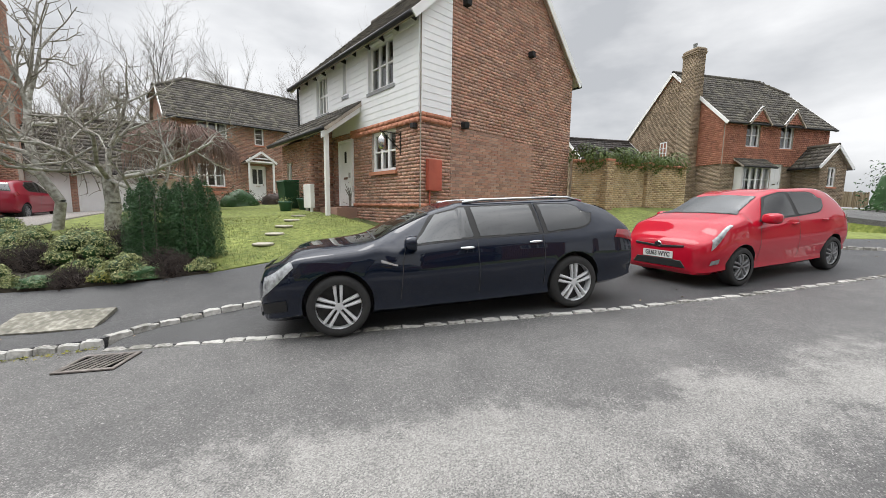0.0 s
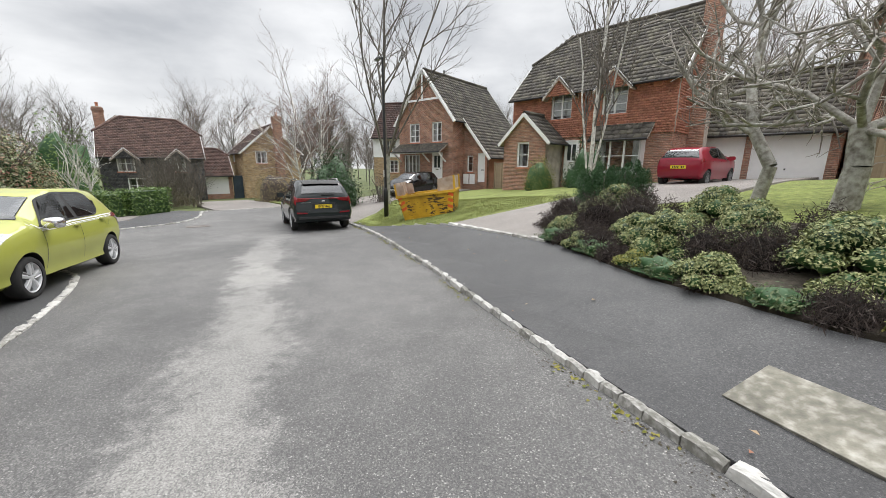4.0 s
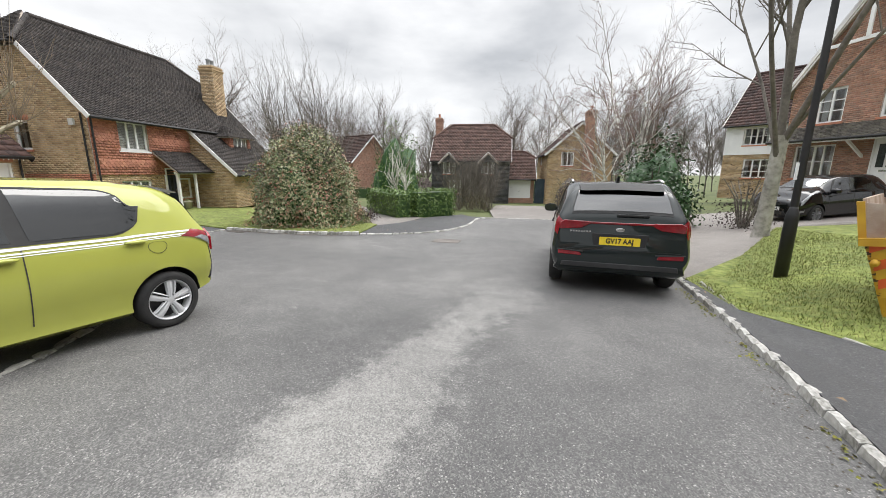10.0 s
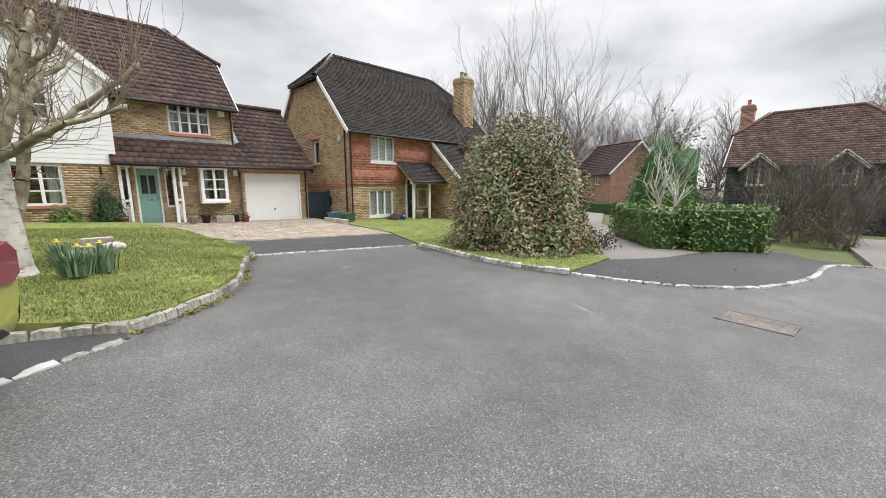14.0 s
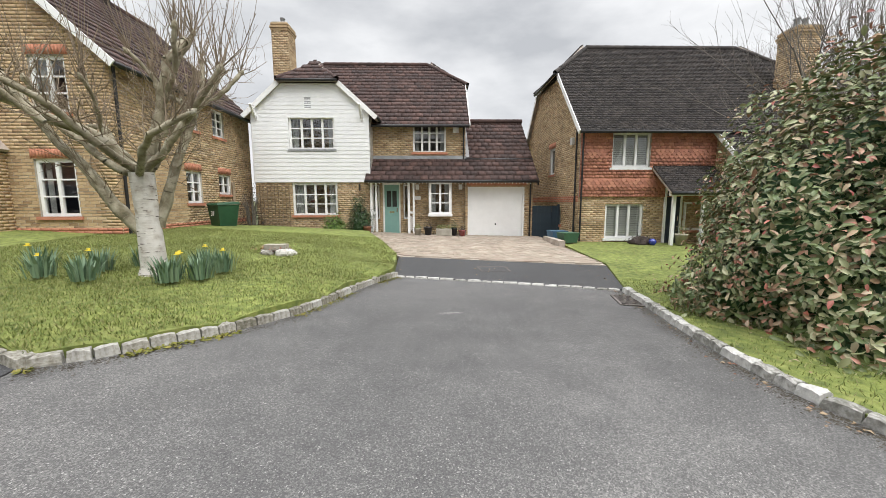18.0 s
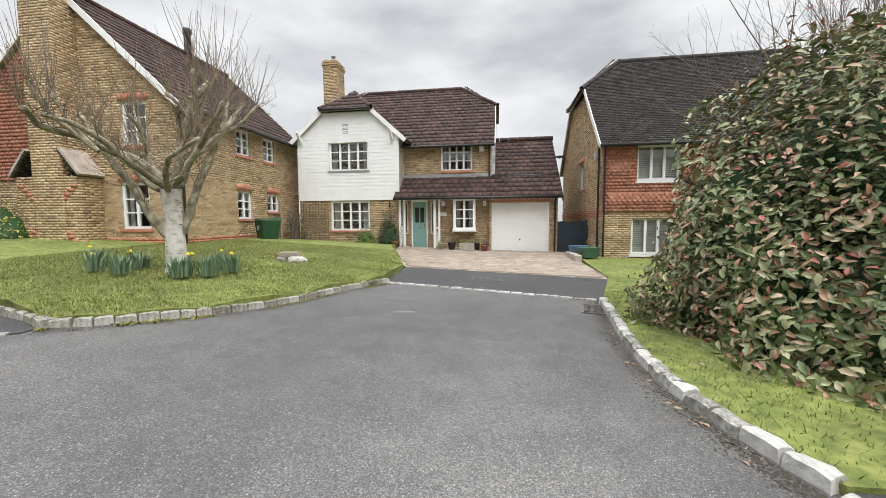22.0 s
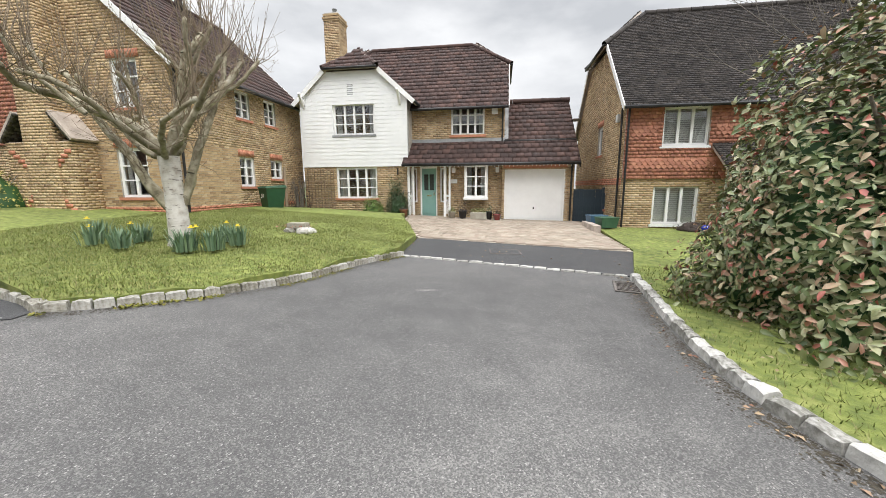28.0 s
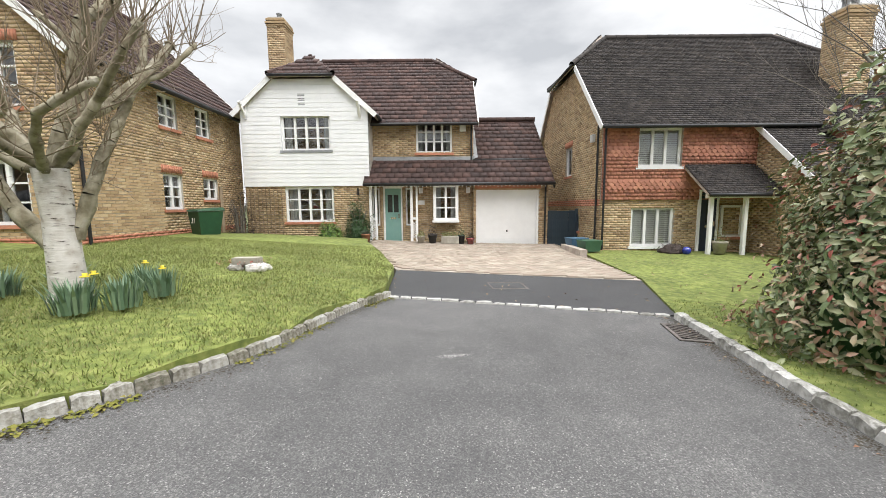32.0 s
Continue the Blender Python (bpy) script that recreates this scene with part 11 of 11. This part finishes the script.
# ---- grass blades and fallen leaves ----
def blades(name, poly, off, n, seed, label, near):
    rng = np.random.default_rng(seed)
    xs = [p[0] for p in poly]
    ys = [p[1] for p in poly]
    V, F = [], []
    for _ in range(n * 4):
        if len(F) >= n:
            break
        x, y = rng.uniform(min(xs), max(xs)), rng.uniform(min(ys), max(ys))
        if not in_poly(x, y, poly) or not near(x, y):
            continue
        z = land(x, y) + (off(x, y) if callable(off) else off) - 0.004
        h = rng.uniform(0.018, 0.05)
        a = rng.uniform(0, 6.28)
        w = 0.0055
        lx, ly = rng.normal(0, 0.018, 2)
        k = len(V)
        V += [(x - w * math.cos(a), y - w * math.sin(a), z), (x + w * math.cos(a), y + w * math.sin(a), z), (x + lx, y + ly, z + h)]
        F.append((k, k + 1, k + 2))
    o = link(name, V, F, M_blade)
    tagged(o, label, "grass", kind="stuff")
M_blade = leafmat("grass_blade", [(0.09, 0.12, 0.025), (0.15, 0.18, 0.04), (0.22, 0.24, 0.07), (0.30, 0.28, 0.13)], 0.7)
blades("grass", LAWN7, lawn_rise, 95000, 1, "short mossy lawn grass blades", lambda x, y: x < -8 and y > -8)
blades("grass", LAWN6, 0.06, 16000, 2, "thin grass around the large shrub", lambda x, y: x > -22.5 and y > -4)
blades("grass", LAWN4, 0.075, 45000, 3, "short lawn grass under the skip", lambda x, y: y < 13.5)
blades("grass", LAWN_NE, 0.075, 9000, 4, "short lawn grass beside stepping stones", lambda x, y: y < 12)
def litter():
    rng = np.random.default_rng(6)
    P = []
    for poly, off, n in ((LAWN6, 0.07, 260), (BAY_N, 0.02, 40), (PAVE_N, 0.09, 70), (PAVE_W, 0.035, 60), (APRON_T, 0.025, 50)):
        xs, ys = [p[0] for p in poly], [p[1] for p in poly]
        c = 0
        while c < n:
            x, y = rng.uniform(min(xs), max(xs)), rng.uniform(min(ys), max(ys))
            if in_poly(x, y, poly) and (x > -22.3 if poly is LAWN6 else True):
                P.append((x, y, land(x, y) + off + 0.006))
                c += 1
    for i in range(90):
        t = rng.random()
        q = R_KERB[int(t * (len(R_KERB) - 1))]
        P.append((q[0] + 0.12 + abs(rng.normal(0, 0.1)), q[1] + rng.normal(0, 0.1), land(*q) + 0.008))
    o = leaf_mesh("fallen_leaves", P, rng.normal(0, 0.25, (len(P), 3)) + np.array([0, 0, 1]), 0.05, M_dryleaf, None, rng, 0.5)
    tagged(o, "scattered brown fallen leaves", "leaves", kind="stuff")
litter()

# ---- moss along the kerbs ----
def moss():
    rng = np.random.default_rng(8)
    P = []
    for line, off, sd in ((LAWN_K, 0.004, -1), (N_MAIN[:40], 0.004, 1), (N_BAY[:14], 0.014, 1)):
        for _ in range(900):
            i = rng.integers(0, len(line) - 1)
            a, b = line[i], line[i + 1]
            t = rng.random()
            x, y = a[0] + (b[0] - a[0]) * t, a[1] + (b[1] - a[1]) * t
            d = math.hypot(b[0] - a[0], b[1] - a[1]) + 1e-6
            nx_, ny_ = -(b[1] - a[1]) / d, (b[0] - a[0]) / d
            if noise.noise((x * 1.1, y * 1.1, 3)) < -0.1:
                continue
            o = 0.09 + abs(rng.normal(0, 0.05))
            P.append((x + nx_ * o * sd, y + ny_ * o * sd, land(x, y) + off))
    o = leaf_mesh("moss", P, rng.normal(0, 0.4, (len(P), 3)) + np.array([0, 0, 1]), 0.035, M_moss, None, rng, 0.8)
    tagged(o, "yellow green moss along the kerb", "moss", kind="stuff")
M_moss = leafmat("moss", [(0.10, 0.11, 0.02), (0.17, 0.17, 0.03), (0.22, 0.19, 0.05)], 0.9)
moss()

# ---- the row of houses and cars along the road to the east ----
h = simple_house(8.8, -10.3, -0.1, 180, 6.8, 7.0, 4.4, 0.85, "hung", M_roofbrown, "tile-hung house with a hipped porch beyond the corner house", wins=[(1.0, 2.9, 2.3, 4.1, dict(cols=3, rows=2)), (4.2, 2.9, 5.6, 4.1, dict(cols=3, rows=2)), (1.0, 0.7, 2.3, 1.9, dict(cols=3, rows=2))], hips=(0.45, 0.45))
block(h, (0.6, 0.0), (0, -1), 1.6, 3.0, 4.1, 0.8, "hung", M_roofbrown, openings={1: [("window", 0.8, 2.9, 2.1, 4.0, dict(cols=3, rows=2))]}, rooms=False, raft=False)
lean_roof(h, 3.6, 6.8, -1.4, 2.2, 0.0, 2.9, M_roofbrown)
wn = [(2.4, 2.4, 3.5, 3.7, dict(cols=2, rows=2)), (6.4, 2.4, 7.5, 3.7, dict(cols=2, rows=2)), (2.0, 0.6, 3.8, 1.9, dict(cols=3, rows=2)), (6.2, 0.6, 7.6, 1.9, dict(cols=3, rows=2))]
h = simple_house(28.0, -11.7, 0.55, 180, 10.0, 4.6, 3.95, 1.25, "red", M_roofdark, "brick house with a white boarded front and two small gables", wins=wn, hips=(0, 0))
faced(h, Plane((0, -0.03, 0), (1, 0, 0)), [(0, 0), (10.0, 0), (10.0, 3.95), (0, 3.95)], [q[:4] for q in wn], "board", 0.03)
for x in (2.95, 6.95):
    dormer_gable(h, x, -0.36, 3.7, 1.6, 0.9, M_roofdark, fin="board")
chimney(h, 8.6, 2.3, 5.0, 8.6, 0.8, 0.8, "red")
# gabled brick houses standing end-on to the road
gw = [(0.7, 2.9, 1.6, 4.1, dict(cols=2, rows=2)), (3.0, 2.9, 3.9, 4.1, dict(cols=2, rows=2)), (0.7, 0.7, 1.9, 1.9, dict(cols=3, rows=2))]
h = simple_house(33.0, -9.1, 0.56, -66.8, 10.0, 4.8, 4.7, 1.42, "red", M_roofdark, "brick house with a steep dark gabled roof", left=gw, hips=(0, 0))
chimney(h, 4.6, -0.38, 0.0, 9.0, 0.95, 0.75, "red")
for o_, u_ in (((4.9, 4.7), (2.4, 8.2)), ((-0.1, 4.7), (2.4, 8.2))):
    strip("gable_board", Plane((-0.2, 4.8, 0), (0, -1, 0)), o_, u_, 0.16, 0.05, M_white, h)
h = simple_house(47.0, -7.3, 0.56, -62.0, 7.0, 4.4, 5.0, 1.2, "red", M_roofgrey, "distant brick house with solar panels on its roof", left=gw[:2], hips=(0, 0), detail=(0, 0, 0, 1))
n_ = Vector((0, -1.2, 1)).normalized()
for k_ in range(2):
    for r_ in range(2):
        c_ = [Vector((2.6 + k_ * 1.5 + a, 0.35 + r_ * 0.75 + b, 0)) for a, b in ((0, 0), (1.4, 0), (1.4, 0.68), (0, 0.68))]
        c_ = [Vector((v.x, v.y, 5.0 + 1.2 * v.y)) + n_ * 0.14 for v in c_]
        link("solar_panel", c_ + [v + n_ * 0.04 for v in c_], BOXF, M_headlamp, h)
h = simple_house(84.0, 6.0, 0.6, 98, 12.0, 8.0, 3.4, 0.6, "board", M_roofgrey, "pale distant house at the road end", wins=[(1.2, 1.9, 2.2, 3.1, dict(cols=2, rows=2)), (6.8, 1.9, 7.8, 3.1, dict(cols=2, rows=2))], hips=(0, 0), detail=(0, 0, 0, 0))
h = simple_house(70.0, -4.0, 0.6, 100, 9.0, 8.0, 4.0, 0.5, "buff", M_roofgrey, "distant buff brick house with a low roof", wins=[(1.2, 2.3, 2.4, 3.5, dict(cols=2, rows=2)), (5.8, 2.3, 7.0, 3.5, dict(cols=2, rows=2))], hips=(0, 0), detail=(0, 0, 0, 0))
h = simple_house(42.0, 12.5, 0.6, 60, 9.0, 7.0, 3.2, 0.8, "red", M_roofbrown, "low distant brick house with brown roof", wins=[(1.2, 0.8, 2.4, 2.0, dict(cols=2, rows=2))], hips=(0, 0), detail=(0, 0, 0, 0))
for i, (x, y, hd, c, lab) in enumerate(((30.5, 0.6, 172, (0.012, 0.03, 0.025), "dark green car parked at the junction"), (34.5, -1.4, 168, (0.015, 0.015, 0.02), "black car parked at the junction"), (36.5, -4.2, 160, (0.03, 0.05, 0.10), "blue car parked at the junction"), (30.5, -5.6, 175, (0.02, 0.09, 0.07), "green car parked at the junction"), (27.5, 1.8, 165, (0.45, 0.46, 0.47), "silver car parked at the junction"))):
    red_hatch(x, y, hd, paint_mat("far_paint_" + "abcde"[i], c), lab, "")
shrub(46.0, 8.0, 5.0, 3.5, 4.0, 2600, 0.3, M_holly_and_shade, "dark trees at the far end of the road", 401, lump=0.4, name="tree", category="tree")
shrub(60.0, 1.0, 6.0, 4.0, 3.0, 2200, 0.3, M_heather, "brown bushes at the far end of the road", 402, lump=0.4, name="undergrowth")
shrub(17.5, 7.0, 1.0, 0.9, 1.2, 700, 0.09, M_holly_and_shade, "dark bush beside the red car", 403)
fence_run([(50.0, 16.0), (58.0, 14.0)], 1.6, "distant timber fence at the far end of the road")
sheet("lawn", [(2.0, -3.5), (2.2, -1.5), (20.0, -6.5), (28.0, -12.0), (20.0, -10.0), (9.0, -10.0), (2.0, -6.9)], 0.05, M_grass, label="front grass beside the far road", category="lawn", res=1.0)
